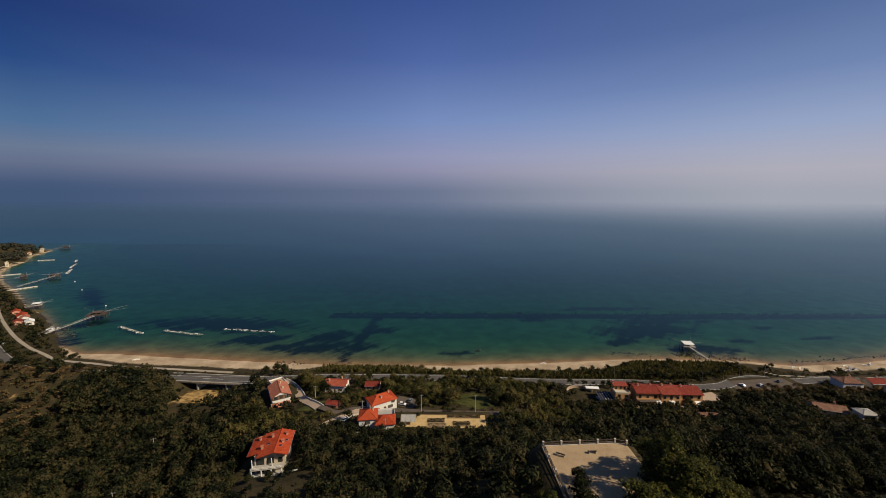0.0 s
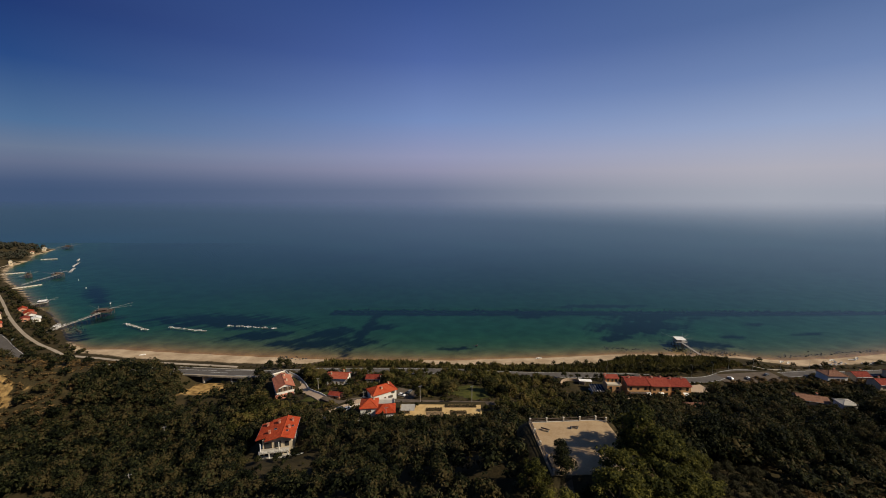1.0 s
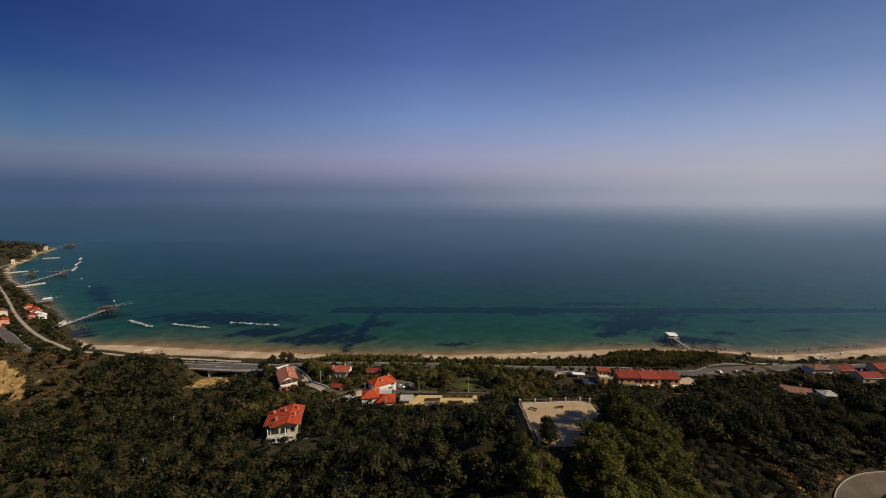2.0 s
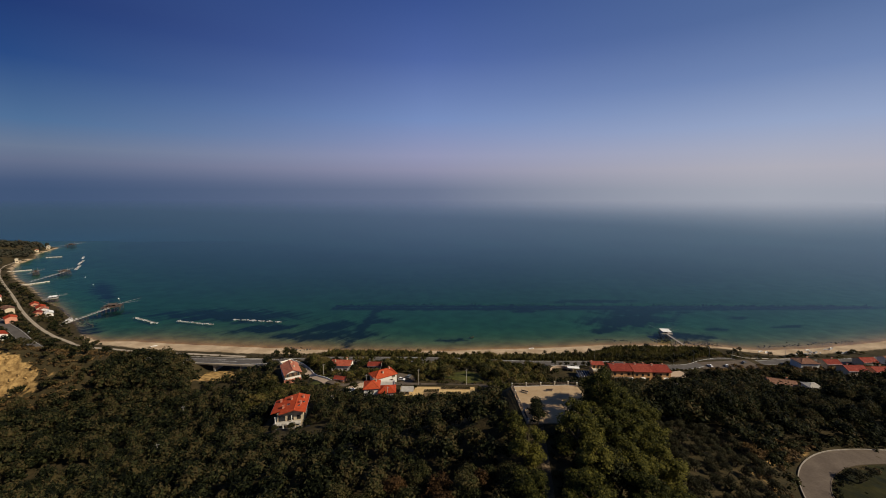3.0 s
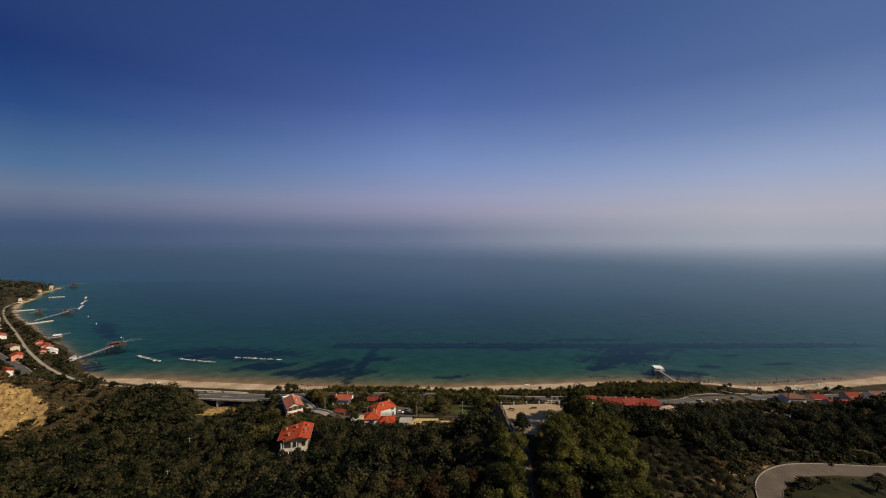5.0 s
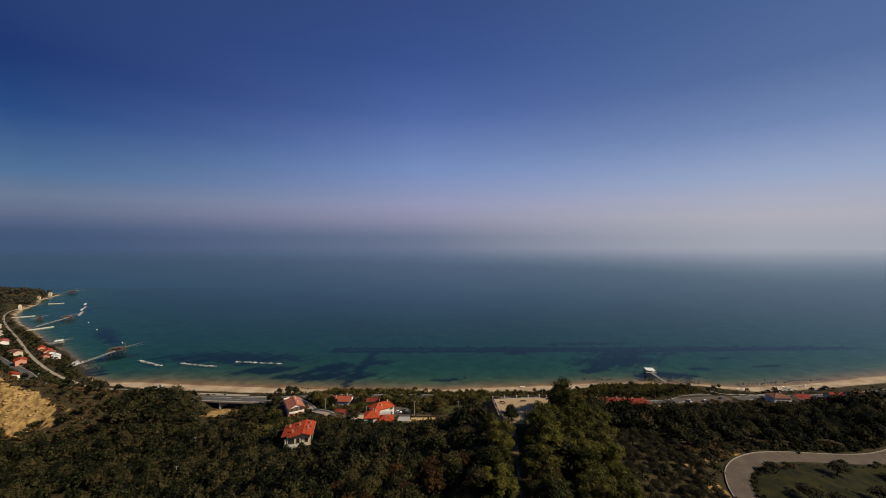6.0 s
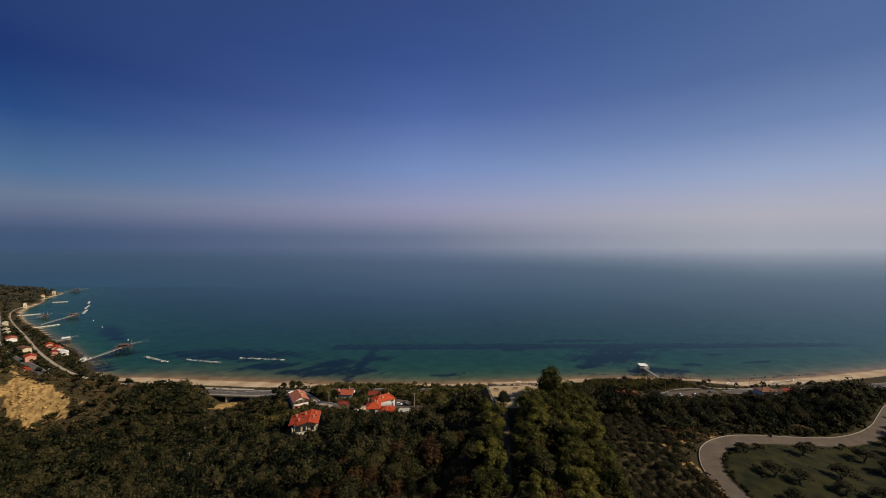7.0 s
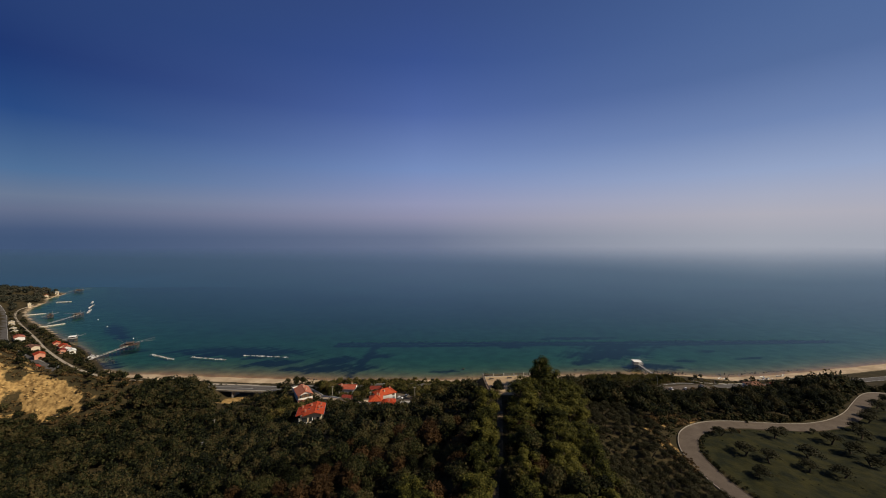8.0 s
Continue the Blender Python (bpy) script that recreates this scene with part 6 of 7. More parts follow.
# pines round the path and the lookout
for x, y, h in (
    (45.5, 70.5, 10), (49.5, 76, 8.6), (36.5, 60, 10), (44.5, 66, 12), (33, 53.5, 11), (42, 56, 11.5), (32.8, 43.5, 10), (40.5, 46.5, 10.5), (28.3, 36, 9.5), (39, 37, 9.5),
    (27, 26, 9), (36.5, 28, 9), (24.6, 17, 8.5), (34, 19, 8.5), (22.5, 7, 8), (31.5, 10, 8.5), (29, 0, 8),
    (53, 73, 10.5), (50.5, 66, 11), (55.5, 65, 10), (49.5, 57, 11), (48, 47.5, 10.5), (46.5, 38.5, 10), (44, 29, 9.5), (42, 20, 9), (39.5, 11, 8.5), (37, 2, 8), (52, 80, 9), (58, 76, 9),
    (19, 40, 9.5), (21.6, 51.5, 9), (16.6, 31, 9.5), (15.6, 21, 9.5), (12.4, 11, 9), (21, 61.5, 7), (-3, 14, 10), (1, 8, 9), (11, 4, 9), (21, 65, 5.5), (14, 16, 6), (5, 2, 8),
):
    r = h / 2.15
    plant(PINES[rng.integers(4)], "pine_tree", x, y, r, "bushy yellow-green maritime pine beside the ridge path", "tree", "pines on the ridge", rng.uniform(0.76, 0.95))

# olives in the meadow inside the bend
for x, y, r in (
    (104.8, 58.3, 2.0), (103.7, 46.5, 2.7), (126.7, 59.5, 2.5), (149.4, 67.2, 1.1), (127, 47.5, 2.9), (110, 43.6, 2.5), (99.3, 35.5, 2.2), (148.4, 60, 2.8), (148.6, 52.5, 2.9), (183.6, 76.8, 2.7), (119.5, 40.5, 2.3), (146.8, 45, 2.6), (127.3, 38, 2.4),
    (164, 63, 2.6), (170, 70, 2.2), (191, 82, 2.6), (205, 91, 2.9), (218, 97, 2.8), (232, 104, 2.8), (178, 62, 2.8), (196, 74, 2.8), (160, 50, 2.6), (136, 66, 1.4), (112, 61, 1.3), (168, 54, 2.4),
):
    plant(OLIVES[rng.integers(3)], "olive_tree", x, y, 1.28 * r, "round olive tree standing in the grassy meadow", "tree", "olives in the meadow", 0.72)


def keep_out(x, y, room):
    """True where a plant of that radius would stand on a road, by a wall or on open ground."""
    bad = np.zeros(x.shape, bool)
    for line, half, _ in ROADS:
        bad |= near_road(x, y, line)[0] < half + 0.75 * room + 0.5
    for pad in PADS:
        bad |= inside(x, y, pad) < 0.55 * room
    for bx, by, br in BUILT:
        bad |= np.hypot(x - bx, y - by) < br + 0.7 * room
    bad |= np.hypot(x + 93.9, y - 232.6) < 8 + 0.5 * room
    bad |= (grass_share(x, y, 0) > 0.45) | (bare_share(x, y, 0) > 0.6)
    return bad


gx, gy = np.meshgrid(np.arange(-345, 345, 4.9), np.arange(-8, 285, 4.9))
gx, gy = (gx + rng.uniform(-2, 2, gx.shape)).ravel(), (gy + rng.uniform(-2, 2, gy.shape)).ravel()
ox, oy = np.meshgrid(np.arange(43.5, 83, 3.5), np.arange(-4, 81, 3.6))
ox, oy = (ox + rng.uniform(-0.8, 0.8, ox.shape)).ravel(), (oy + rng.uniform(-0.8, 0.8, oy.shape)).ravel()
in_grove = ox > np.where(oy < 50, 42.5, 53)
apart = ~((gx > np.where(gy < 50, 44, 55)) & (gx < 83) & (gy < 81))
gx, gy = np.append(gx[apart], ox[in_grove]), np.append(gy[apart], oy[in_grove])
seen = np.abs(gx) < 1.22 * (gy + 75) + 14
gx, gy = gx[seen], gy[seen]
inland = shore(gx) - gy
height = land(gx, gy)
olive_grove = (gx > np.where(gy < 50, 44, 55)) & (gx < 84.5) & (gy < 82)
valley = (gx < -70) & (height < 30) & (gy < 250)
size = np.where(olive_grove, rng.uniform(1.35, 2.05, gx.shape), np.where(valley, rng.uniform(2.4, 4.3, gx.shape), rng.uniform(2.2, 3.9, gx.shape)))
size = np.where((inland < 50) & (gx < -75), rng.uniform(0.6, 1.3, gx.shape), size)
size = np.where((inland < 60) & ~valley & (gx > -75), rng.uniform(1.6, 3.0, gx.shape), size)
belt = (gx > 60) & (gy > 82) & (gy < 155)
size = np.where(belt, np.interp(gx, [60, 100, 115, 185, 205, 240, 345], [4.0, 4.0, 3.2, 3.3, 4.6, 4.8, 4.0]) * rng.uniform(0.72, 1.2, gx.shape), size)
screen = (gx > 52) & (gx < 104) & (gy > 82) & (gy < 101)
size = np.where(screen, np.interp(gx, [52, 60, 92, 104], [4.2, 5.0, 5.0, 4.0]) * rng.uniform(0.96, 1.12, gx.shape), size)
stand = (gx > -205) & (gx < -160) & (gy > 200) & (gy < 247)
size = np.where(stand, rng.uniform(3.8, 5.2, gx.shape), size)
# nothing so tall that it would close the views over gardens, houses and the road from the ridge above
VIEWS = [(*p[:5], p[5] + (2.2 if -60 < p[0] < 0 else 1.0), p[6]) for p in PADS[2:] if p[0] not in (-25, 133.5, 165.9, 138.7, 221.1, 228.3)] + [(221.1, 191.2, 9, 6, -15, 16.5, 0), (228.3, 181.7, 4, 4, 0, 19, 0)] + [(-25, 163.5, 8, 6, 0, 34.8, 0), (-57.4, 134, 10, 8, 0, 35.5, 0), (-141.7, 249.6, 22, 4, -7, 5.5, 0), (-143, 229, 12, 9, 0, 4.5, 0), (22, 197, 12, 10, 0, 20, 0), (-68, 205, 8, 8, 0, 17.5, 0), (139, 203, 27, 3, -4, 16.5, 0), (250, 240, 70, 4, 0, 4.2, 0)]
for vx, vy, hx, hy, _, vz, _ in VIEWS:
    front = vy - hy
    slope = (129 - vz) / (front + (-3 if vx in (5.9, -25) else 22))
    ahead = front - gy
    near = (ahead > 0) & (ahead < 62) & (np.abs(gx - vx * (gy + 30) / (vy + 30)) < hx + 2.5)
    room = (vz + 0.3 + ahead * slope - height) / np.where(belt, 2.9, 2.3)
    size = np.where(near, np.minimum(size, np.maximum(room, 0.0)), size)
sand_edge = np.interp(gx, [-405, -325, -288, -240, -100, -70, 10, 127, 160, 248, 282, 430], [8, 8, 12, 26, 20, 10, 15, 20, 10, 12, 18, 20])
good = (inland > sand_edge + 2) & (size > 0.6) & ~keep_out(gx, gy, size)
good &= ~((inland < 36) & (gx > -75) & (rng.uniform(0, 1, gx.shape) < 0.6))
good &= ~((inland < 75) & (gx > 175) & (rng.uniform(0, 1, gx.shape) < 0.45))
good &= ~((gx < -203) & (gy > 188) & (gy < 262) & (rng.uniform(0, 1, gx.shape) < 0.8))
good &= ~((gx > 196) & (gy < 150) & (near_road(gx, gy, HILL_ROAD)[0] < 9.5))
pine_ground = (gx > 29) & (gx < np.where(gy < 45, 44, 54)) & (gy < 76) & (gy > -5)
good &= ~(pine_ground & (rng.uniform(0, 1, gx.shape) < 0.6))
gx, gy, size, height, olive_grove, inland = (a[good] for a in (gx, gy, size, height, olive_grove, inland))

# the stretch of slope that is passed nearest: every tree a thing of its own
near_oak = ~olive_grove & (gy < 104) & (np.abs(gx) < 0.9 * (gy + 75))
order = np.argsort(gy + 0.25 * np.abs(gx))
oak_rows = [i for i in order if near_oak[i]][:260]
olive_rows = [i for i in order if olive_grove[i]][:280]
single_rows = set(oak_rows) | set(olive_rows)
for i in oak_rows:
    if rng.uniform() < (0.4 if -30 < gx[i] < 16 else 0.14):
        plant(RUSSETS[rng.integers(2)], "oak_tree", gx[i], gy[i], size[i] * 0.95, "russet brown autumn oak on the wooded slope", "tree", "russet oaks", rng.uniform(0.85, 1.1))
    else:
        plant(OAKS[rng.integers(5)], "oak_tree", gx[i], gy[i], size[i], "dense dark green oak on the wooded slope", "tree", "oaks on the slope", rng.uniform(0.85, 1.15) * (1.1 if gx[i] > 60 and gy[i] > 84 else 1.0))
for i in olive_rows:
    plant(OLIVES[rng.integers(3)], "olive_tree", gx[i], gy[i], size[i], "grey-green olive tree in the terraced grove", "tree", "olives in the grove", rng.uniform(0.85, 1.1))


def planted(templates, rows, xs, ys, zs, rs, tall=1.0):
    """Turned and scaled copies of the templates as pieces of one mesh."""
    out = []
    for i in rows:
        v, f = templates[rng.integers(len(templates))]
        a, r = rng.uniform(0, 6.283), rs[i]
        c, s = math.cos(a) * r, math.sin(a) * r
        w = v @ np.array([[c, s, 0], [-s, c, 0], [0, 0, r * tall * rng.uniform(0.85, 1.15)]]) + (xs[i], ys[i], zs[i])
        out.append((w, f))
    return out


rest = [i for i in range(len(gx)) if i not in single_rows]
high = [i for i in rest if gx[i] > 60 and 84 < gy[i] < 155]
mid = [i for i in rest if gy[i] < 150 and i not in set(high)]
garden = [i for i in rest if gy[i] >= 162 and -95 < gx[i] < 75]
far = [i for i in rest if (gy[i] >= 155 or (gy[i] >= 150 and gx[i] <= 60)) and i not in set(garden)]
me = joined("woods", planted(LIGHT, [i for i in mid if gx[i] > -70], gx, gy, height, size) + planted(LIGHT, [i for i in mid if gx[i] <= -70], gx, gy, height, size, 1.2) + planted([p for _, _, p in OAKS], [i for i in high if gy[i] < 106], gx, gy, height, size, 1.15) + planted(LIGHT, [i for i in high if gy[i] >= 106], gx, gy, height, size, 1.15) + planted(FAR, far, gx, gy, height, size), WOOD_LEAF)
tagged(new("woods", me), "dense mixed oak woods in early autumn green and brown", "woods", kind="stuff")


def scatter(count, test, x0, x1, y0, y1, r0, r1, room=0.4):
    x, y, r = rng.uniform(x0, x1, count), rng.uniform(y0, y1, count), rng.uniform(r0, r1, count)
    ok = test(x, y) & ~keep_out(x, y, r * room)
    x, y, r = x[ok], y[ok], r[ok]
    return x, y, land(x, y), r


# low scrub in the gaps, on the cliff and along the verges
pieces = []
x, y, z, r = scatter(2500, lambda x, y: (np.abs(x) < 1.2 * (y + 75) + 10) & (shore(x) - y > 34) & (y > 0), -300, 300, 0, 262, 0.8, 1.5)
pieces += planted(CLUMP, range(len(x)), x, y, z, r)
x, y, z, r = scatter(2100, lambda x, y: (np.abs(x) < 1.2 * (y + 75) + 10) & (shore(x) - y > 45) & ((x > -215) | (y < 190)), -300, -60, 20, 250, 1.0, 2.2)
pieces += planted(CLUMP, range(len(x)), x, y, z, r, 1.2)
# low growth under the pines and along the edge of the grove
x, y, z, r = scatter(420, lambda x, y: y < 62 + 0 * x, 27, 56, -4, 62, 0.6, 1.5, 0.3)
pieces += planted(CLUMP, range(len(x)), x, y, z - 0.1, r)
# bushes that crowd the ridge path
at = RIDGE_PATH[(RIDGE_PATH[:, 1] > 6) & (RIDGE_PATH[:, 1] < 60)]
x, y = at[:, 0] + rng.choice((-2.6, -2.0, 2.0, 2.8), len(at)), at[:, 1] + rng.uniform(-1, 1, len(at))
pieces += planted(BUSH, range(len(x)), x, y, land(x, y) - 0.1, rng.uniform(0.5, 1.3, len(x)))
tagged(new("undergrowth", joined("undergrowth", pieces, WOOD_LEAF)), "low dark green undergrowth between the trees", "bushes", kind="stuff")
pieces = []
x, y, z, r = scatter(1800, lambda x, y: (shore(x) - y > 34), -345, -196, 180, 285, 0.7, 1.8)
pieces += planted(CLUMP, range(len(x)), x, y, z, r)
x, y, z, r = scatter(160, lambda x, y: (shore(x) - y > 20), -90, -30, 160, 255, 0.6, 1.2)
pieces += planted(BUSH, range(len(x)), x, y, z, r)
x, y, z, r = scatter(500, lambda x, y: (shore(x) - y > 20), 170, 330, 170, 265, 0.6, 1.3)
pieces += planted(BUSH, range(len(x)), x, y, z, r)
x, y = rng.uniform(196, 262, 110), rng.normal(226.5, 1.8, 110)
pieces += planted(BUSH, range(110), x, y, land(x, y), rng.uniform(0.7, 1.9, 110))
x, y = rng.uniform(260, 345, 90), rng.normal(226.5, 2.2, 90)
pieces += planted(BUSH, range(90), x, y, land(x, y), rng.uniform(1.0, 2.5, 90), 1.2)
x, y = rng.uniform(222, 262, 30), rng.normal(233, 1.5, 30)
pieces += planted(BUSH, range(30), x, y, land(x, y), rng.uniform(0.6, 1.4, 30))
x, y = rng.normal(97, 7, 260), rng.normal(69, 3.2, 260)
outer = (near_road(x, y, HILL_ROAD)[0] > 4) & (y > 60)
x, y = np.append(x[outer], rng.normal(80.5, 1.2, 70)), np.append(y[outer], rng.uniform(34, 60, 70))
pieces += planted(CLUMP, range(len(x)), x, y, land(x, y) - 0.1, rng.uniform(0.4, 1.1, len(x)))
tagged(new("scrub", joined("scrub", pieces, SCRUB_LEAF)), "dry brownish scrub on the hillside and verges", "bushes", kind="stuff")

pieces = []
x, y, z, r = scatter(1500, lambda x, y: (shore(x) - y > 20), -100, 50, 150, 258, 0.5, 1.3, 0.9)
pieces += planted(BUSH, range(len(x)), x, y, z, r)
x, y, z, r = scatter(1500, lambda x, y: (shore(x) - y > 20), 80, 330, 185, 262, 0.6, 1.5, 0.7)
pieces += planted(BUSH, range(len(x)), x, y, z, r)
x, y = rng.uniform(-30, 98, 64), rng.uniform(226, 237, 64)
apart = [i for i in range(64) if abs(x[i] - 3) > 7 and abs(x[i] + 34) > 6 and (x[i] < 80 or y[i] > 233)]
along = COAST_ROAD[(COAST_ROAD[:, 0] > -48) & (COAST_ROAD[:, 0] < 150)]
for off, r0, r1 in ((-6.2, 1.0, 1.9), (-8.4, 1.2, 2.4), (6.6, 0.9, 1.6)):
    hedge = along + np.array([0, off]) + rng.normal(0, 0.8, along.shape)
    hedge = hedge[(rolling(hedge[:, 0], hedge[:, 1], 6, 4) > -0.55) & ((hedge[:, 0] < 82) | (off > 0))]
    pieces += planted(BUSH, range(len(hedge)), hedge[:, 0], hedge[:, 1], land(hedge[:, 0], hedge[:, 1]) - 0.1, rng.uniform(r0, r1, len(hedge)), 1.1)
pieces += planted(LIGHT, garden, gx, gy, height, size)
pieces += planted(LIGHT, apart, x, y, land(x, y), rng.uniform(1.8, 2.9, 64))
tagged(new("shrubbery", joined("shrubbery", pieces, GARDEN_LEAF)), "green garden shrubs and hedges round the houses", "bushes", kind="stuff")

# reed belt behind the beach
x, y = rng.uniform(-80, 235, 24000), rng.uniform(235, 284, 24000)
d = shore(x) - y
edge = np.interp(x, [-405, -325, -288, -240, -100, -75, -15, 5, 127, 160, 248, 282, 430], [5, 5, 8, 19, 12, 2, 3, 17, 23, 6, 7, 13, 15])
ok = (d > edge + 0.5) & (d < np.interp(x, [-80, 20, 130, 180, 235], [26, 32, 44, 44, 26])) & (near_road(x, y, COAST_ROAD)[0] > 5) & ~((x < 40) & (rolling(x, y, 7, 2) < -0.5))
x, y = x[ok], y[ok]
z = land(x, y)
tall = rng.uniform(2.2, 3.8, len(x)) * (0.85 + 0.3 * rolling(x, y, 5, 3))
a = rng.uniform(0, 6.283, len(x))
side = np.stack([np.cos(a), np.sin(a), 0 * a], 1) * rng.uniform(0.35, 0.7, (len(x), 1))
foot = np.stack([x, y, z - 0.1], 1)
tip = foot + np.stack([rng.normal(0, 0.5, len(x)), rng.normal(0, 0.5, len(x)), tall], 1)
v = np.stack([foot - side, foot + side, tip, foot * 0.45 + tip * 0.55 + side * 1.4], 1).reshape(-1, 3)
i = np.arange(len(x))[:, None] * 4
tagged(new("reeds", joined("reeds", [(v, np.concatenate([i + [0, 1, 2], i + [1, 3, 2]]))], REED_LEAF)), "tall green-brown reeds in a belt behind the beach", "reeds", kind="stuff")

# woods and gardens round the bay and on the headland
for x0, x1, y0, y1, n, r0, r1, low, mat, label in (
    (-480, -278, 240, 440, 2000, 1.3, 2.8, 5, WOOD_LEAF, "dark green trees and gardens round the hamlet"),
    (-700, -430, 300, 640, 1700, 2.0, 4.2, 6, WOOD_LEAF, "dark green trees and gardens along the bay"),
    # haze over the headland is imitated by the greyed leaf colour
    (-1150, -640, 480, 920, 2300, 3.8, 7.0, 9, HAZED_MAQUIS_LEAF, "maquis on the headland, leaf colour greyed to imitate haze"),
):
    x, y, z, r = scatter(n, lambda x, y: (shore(x) - y > low) & (shore(x) - y < 420), x0, x1, y0, y1, r0, r1, 0.7)
    if x0 == -480:
        along = COAST_ROAD[(COAST_ROAD[:, 0] > -450) & (COAST_ROAD[:, 0] < -255)]
        for off in (-6.5, 6.5, -9):
            p = along + np.array([0.58, 0.81]) * off + rng.normal(0, 0.9, along.shape)
            x, y, z, r = np.append(x, p[:, 0]), np.append(y, p[:, 1]), np.append(z, land(p[:, 0], p[:, 1])), np.append(r, rng.uniform(1.3, 2.9, len(p)))
    tagged(new("woods", joined("woods", planted(CLUMP, range(len(x)), x, y, z, r, 1.15), mat)), label, "woods", kind="stuff")

# vegetable beds
for cx, cy, rows, length, label in ((2.8, 169.6, 3, 7.5, "dense green vegetable rows in dry soil"), (3.2, 166.0, 3, 8.0, "sparse dry vegetable rows in bare soil"), (14.5, 166.6, 3, 7.5, "dense green vegetable rows in dry soil"), (16, 172.2, 2, 15.0, "long low hedge row by the garden lane"), (-9.8, 163.9, 2, 8.0, "clipped dark hedge below the garden frame")):
    bed = thing("vegetable_bed", pose(cx, cy, 26.84, 0, 0, -3), label, "garden bed", "vegetable beds")
    part("soil", box(-length / 2 - 0.3, length / 2 + 0.3, -rows * 0.6, rows * 0.6, -0.2, 0.12, 0.04), SOIL, bed)
    for k in range(rows):
        v = (k - (rows - 1) / 2) * 1.1
        n = int(length / 0.5)
        bits = []
        for u in np.linspace(-length / 2, length / 2, n):
            p, f = BUSH[rng.integers(3)]
            s = rng.uniform(0.3, 0.55) if "sparse" not in label else rng.uniform(0.12, 0.3)
            bits.append((p * s + (u, v + rng.normal(0, 0.06), 0.1), f))
        ob = new("hedge", joined("hedge", bits, OLIVE_LEAF if "sparse" in label else WOOD_LEAF))
        ob.parent = bed

# single garden trees by the houses
for x, y, r in ((-12.5, 163.5, 1.9), (-6, 172.2, 1.5), (9, 178.8, 1.2), (11.5, 178.9, 1.3), (148, 203.5, 2.4), (10, 190, 4.5), (14, 197, 4.2), (34, 196, 4.6), (40, 190, 4.2), (-5, 188, 2.6), (-60, 214, 3.6), (-64, 222, 4.0), (-62, 232, 3.5), (-45, 200, 2.6), (-40, 196, 2.4), (-46, 210, 3.0), (28.5, 70, 1.9), (27.5, 66.5, 2.2), (27, 63, 2.4)):
    plant(OAKS[rng.integers(5)], "garden_tree", x, y, r, "round leafy garden tree beside the houses", "tree", "garden trees", rng.uniform(0.8, 1.0))

# clipped hedge along the inside of the bend, and rough grass in the meadow
pieces = []
way = np.gradient(HILL_ROAD, axis=0)
way /= np.linalg.norm(way, axis=1)[:, None]
for (hx, hy), (wx, wy), hz in zip(HILL_ROAD, way, ROADS[0][2]):
    if 20 < hy < 112:
        for off in (3.7, 4.3) if hy < 62 and hx < 104 else (4.4,):
            v, f = BUSH[rng.integers(4)]
            r = rng.uniform(0.6, 0.9) if hx < 104 else rng.uniform(0.15, 0.45)
            pieces.append((v * r + (hx + wy * off + rng.normal(0, 0.2), hy - wx * off + rng.normal(0, 0.4), hz - 0.1), f))
        for off in (-5.2, -6.6, -8.2):
            v, f = BUSH[rng.integers(4)]
            r = rng.uniform(0.9, 2.1)
            bx, by = hx + wy * off + rng.normal(0, 0.5), hy - wx * off + rng.normal(0, 0.8)
            if bx > 90:
                pieces.append((v * r + (bx, by, ground_at(bx, by) - 0.2), f))
x, y = rng.uniform(92, 240, 500), rng.uniform(10, 95, 500)
ok = (grass_share(x, y, 0) > 0.5) & (near_road(x, y, HILL_ROAD)[0] > 5)
x, y = x[ok], y[ok]
pieces += planted(CLUMP, range(len(x)), x, y, land(x, y) - 0.1, rng.uniform(0.2, 0.5, len(x)), 0.45)
tagged(new("hedge", joined("hedge", pieces, WOOD_LEAF)), "low dark hedge and tussocks along the bend in the lane", "hedge", kind="stuff")
for x, y, r in ((-36, 154, 2.2), (-32, 152.5, 2.4), (-28, 153, 2.2), (-24, 151, 2.3), (-20, 150.5, 2.2), (-16, 152.5, 2.1), (-13, 156, 1.8), (-63, 116, 2.0), (-57, 114.5, 1.6), (-51, 115, 1.7), (-46, 117.5, 2.0), (-43.5, 122, 2.2)):
    plant(OAKS[rng.integers(5)], "garden_tree", x, y, r, "round leafy garden tree before the house", "tree", "garden trees", rng.uniform(0.8, 1.0))
# dry yellow shrubs on the bank beside the white house
x, y, z, r = scatter(170, lambda x, y: shore(x) - y > 30, -92, -62, 224, 244, 0.7, 1.5, 0.3)
tagged(new("dry_shrubs", joined("dry_shrubs", planted(BUSH, range(len(x)), x, y, z, r), REED_LEAF)), "dry yellow-green shrubs on the bank by the white house", "bushes", kind="stuff")

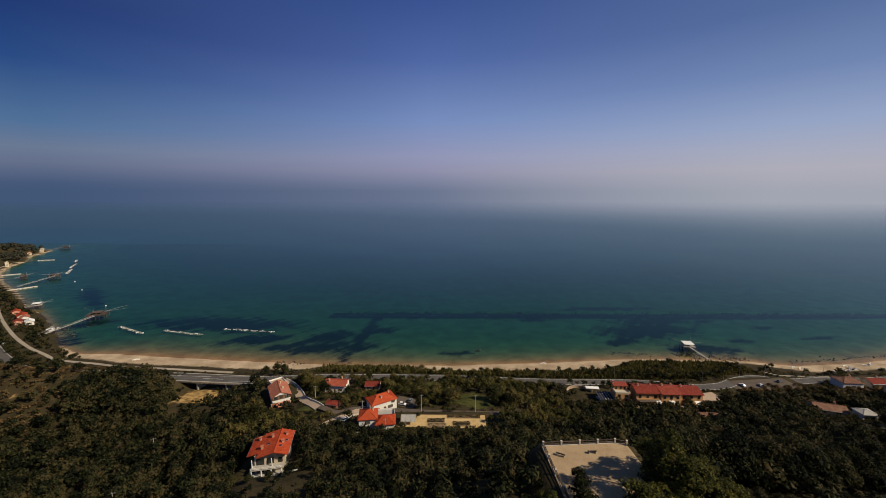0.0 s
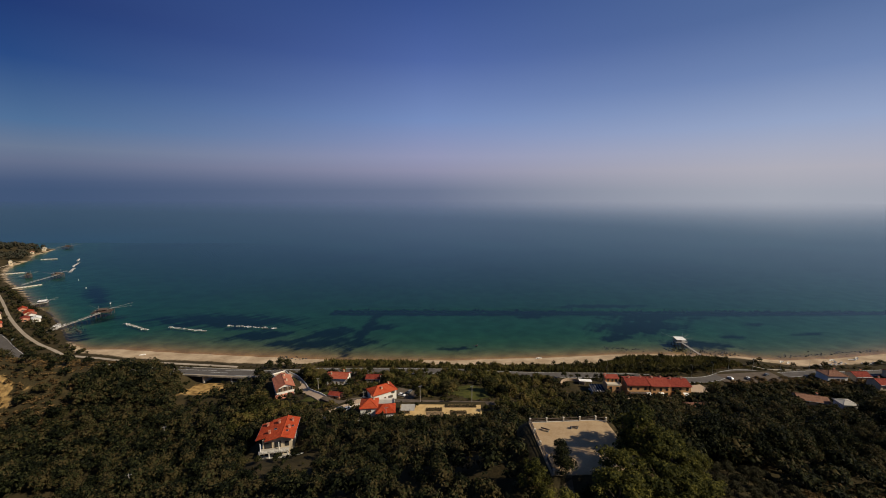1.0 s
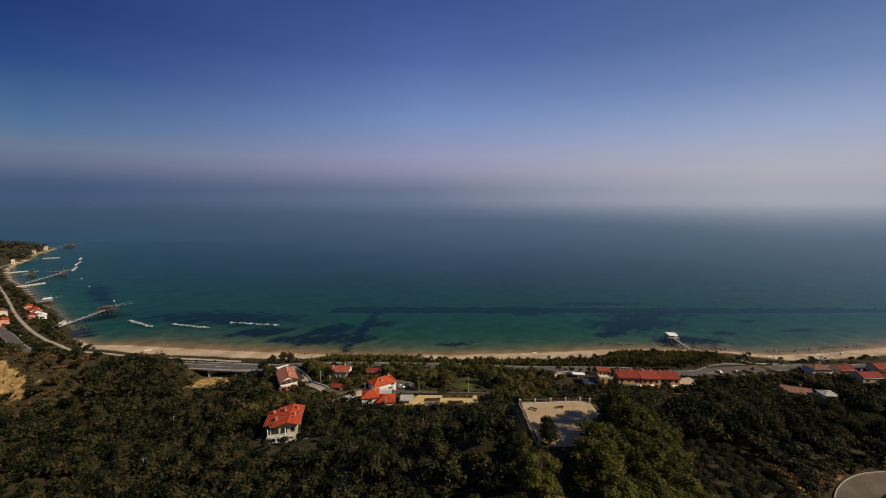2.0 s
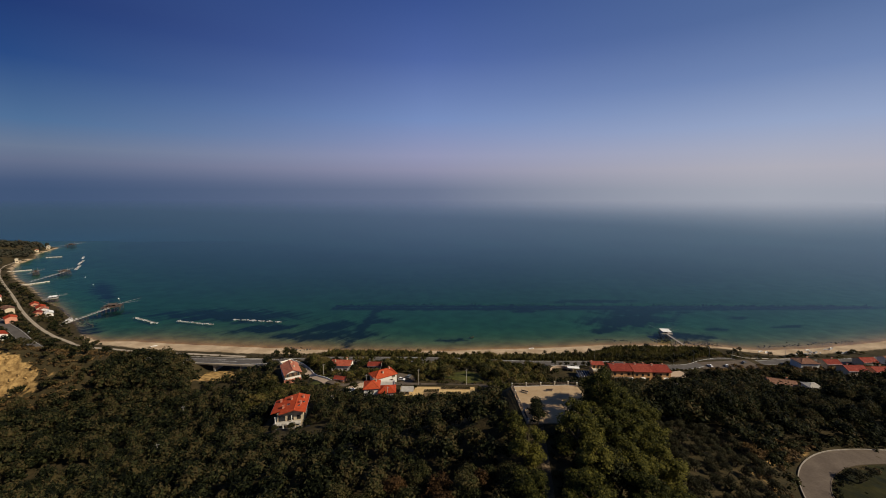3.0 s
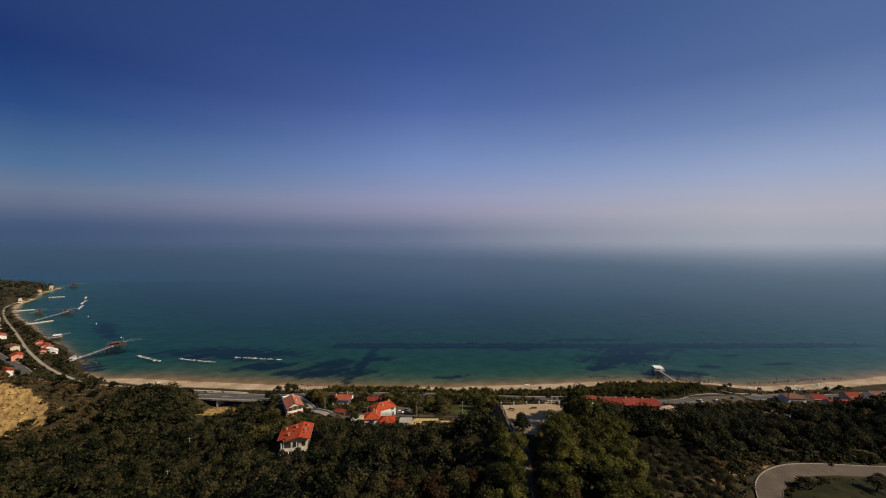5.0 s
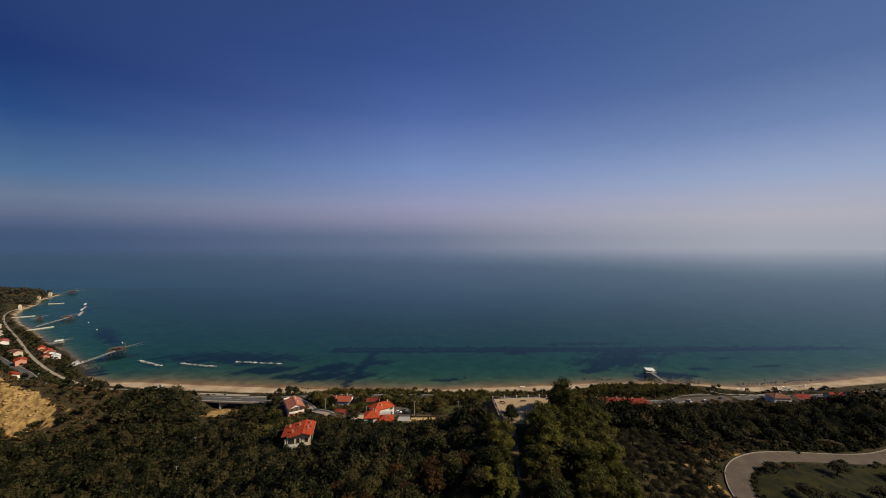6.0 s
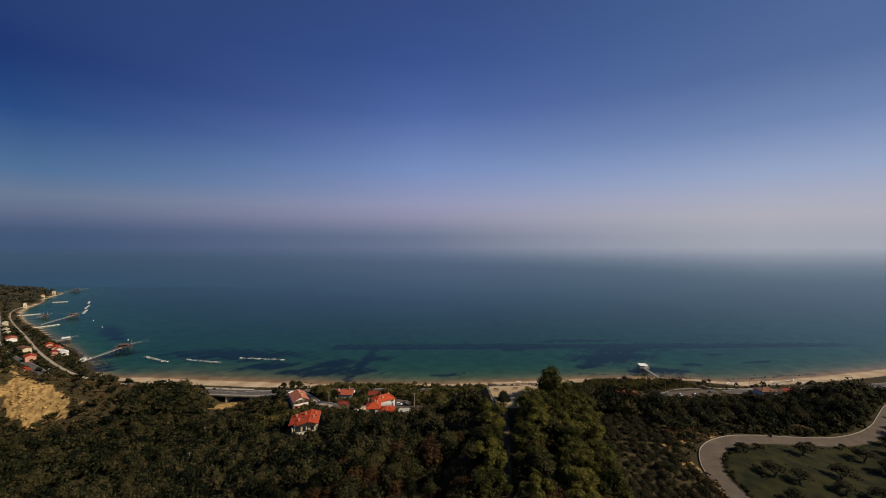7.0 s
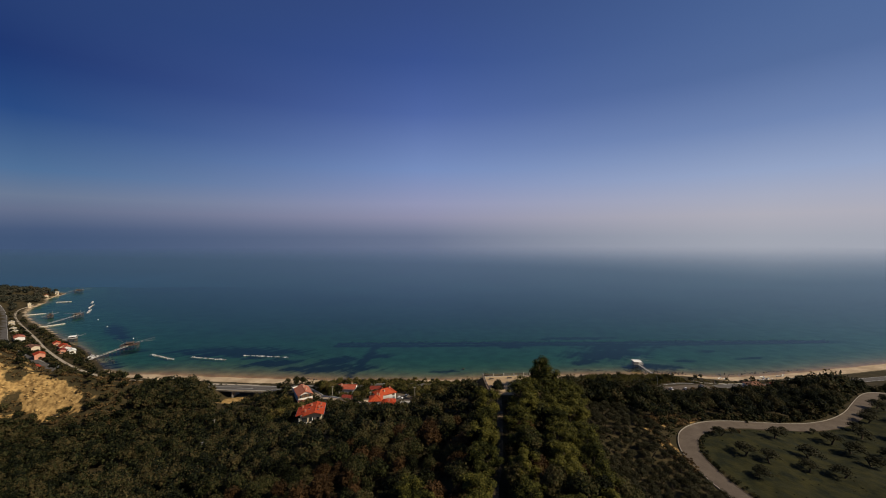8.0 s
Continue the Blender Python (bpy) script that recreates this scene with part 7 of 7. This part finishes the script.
dry_crown = crown_mesh("crown", crown(rng, round_lobes(rng, 15, 1.0, 1.9, 0.25), 2600, 0.06, inner=OCT), WILLOW_LEAF)
for x, y, r in ((-76, 233, 5.6), (-69.5, 229.5, 4.6), (-81.5, 238, 4.2)):
    plant((OAKS[0][0], dry_crown, None), "willow_tree", x, y, r, "broad yellow-brown autumn willow on the bank by the white house", "tree", "willows by the white house", 0.85)
for x, y, r in ((-112, 258, 2.9), (-106, 262, 3.4), (-100, 259, 3.0), (-97, 254, 2.6), (-103, 252, 2.4)):
    plant(OAKS[rng.integers(5)], "garden_tree", x, y, r, "dark leafy tree above the beach", "tree", "garden trees", 1.0)
for a, b, n, seed in (((333, 260), (352, 263), 60, 61), ((296, 259), (322, 264), 26, 62)):
    rock_bank("boulders", a, b, 5, 0.9, n, ROCK, "pale boulders heaped on the sand", "rocks", seed, 2.2)
for x, y, r in ((341, 258, 2.3), (345.5, 259.5, 2.8), (350, 257, 2.2), (284, 253, 2.2), (289, 255, 2.6), (294.5, 253.5, 2.4), (300, 255, 2.0), (276, 250.5, 1.7), (306, 252, 2.1), (262, 254, 1.6), (267, 252.5, 1.5)):
    plant(OAKS[rng.integers(5)], "tamarisk_shrub", x, y, r, "low dark tamarisk shrub behind the beach", "shrub", "tamarisks behind the beach", 0.6)
SEA_WALL = smooth_line([(241, 256.5), (247, 250.5), (258, 249.5), (270, 249.6), (283, 249.8)])
strip("sea_wall", SEA_WALL, -0.3, 0.3, levelled(SEA_WALL, 3), PALE_STONE, 0.9, label="low pale sea wall beside the coast road", category="wall")
# lumps of clay and fallen stones on the face of the cliff
x, y = rng.uniform(-315, -222, 1300), rng.uniform(184, 232, 1300)
ok = bare_share(x, y, 0) > 0.5
x, y = x[ok], y[ok]
z, r = land(x, y), rng.uniform(0.25, 1.0, len(x)) ** 1.5
lumps = []
for i in range(len(x)):
    v, f = OCT
    lumps.append((v * rng.uniform(0.6, 1.5, (len(v), 3)) * (1.8 * r[i], r[i], 0.5 * r[i]) + (x[i], y[i], z[i] - 0.2 * r[i]), f))
tagged(new("rubble", joined("rubble", lumps, CLAY)), "rough yellow clay lumps and stones on the cliff face", "rubble", kind="stuff")
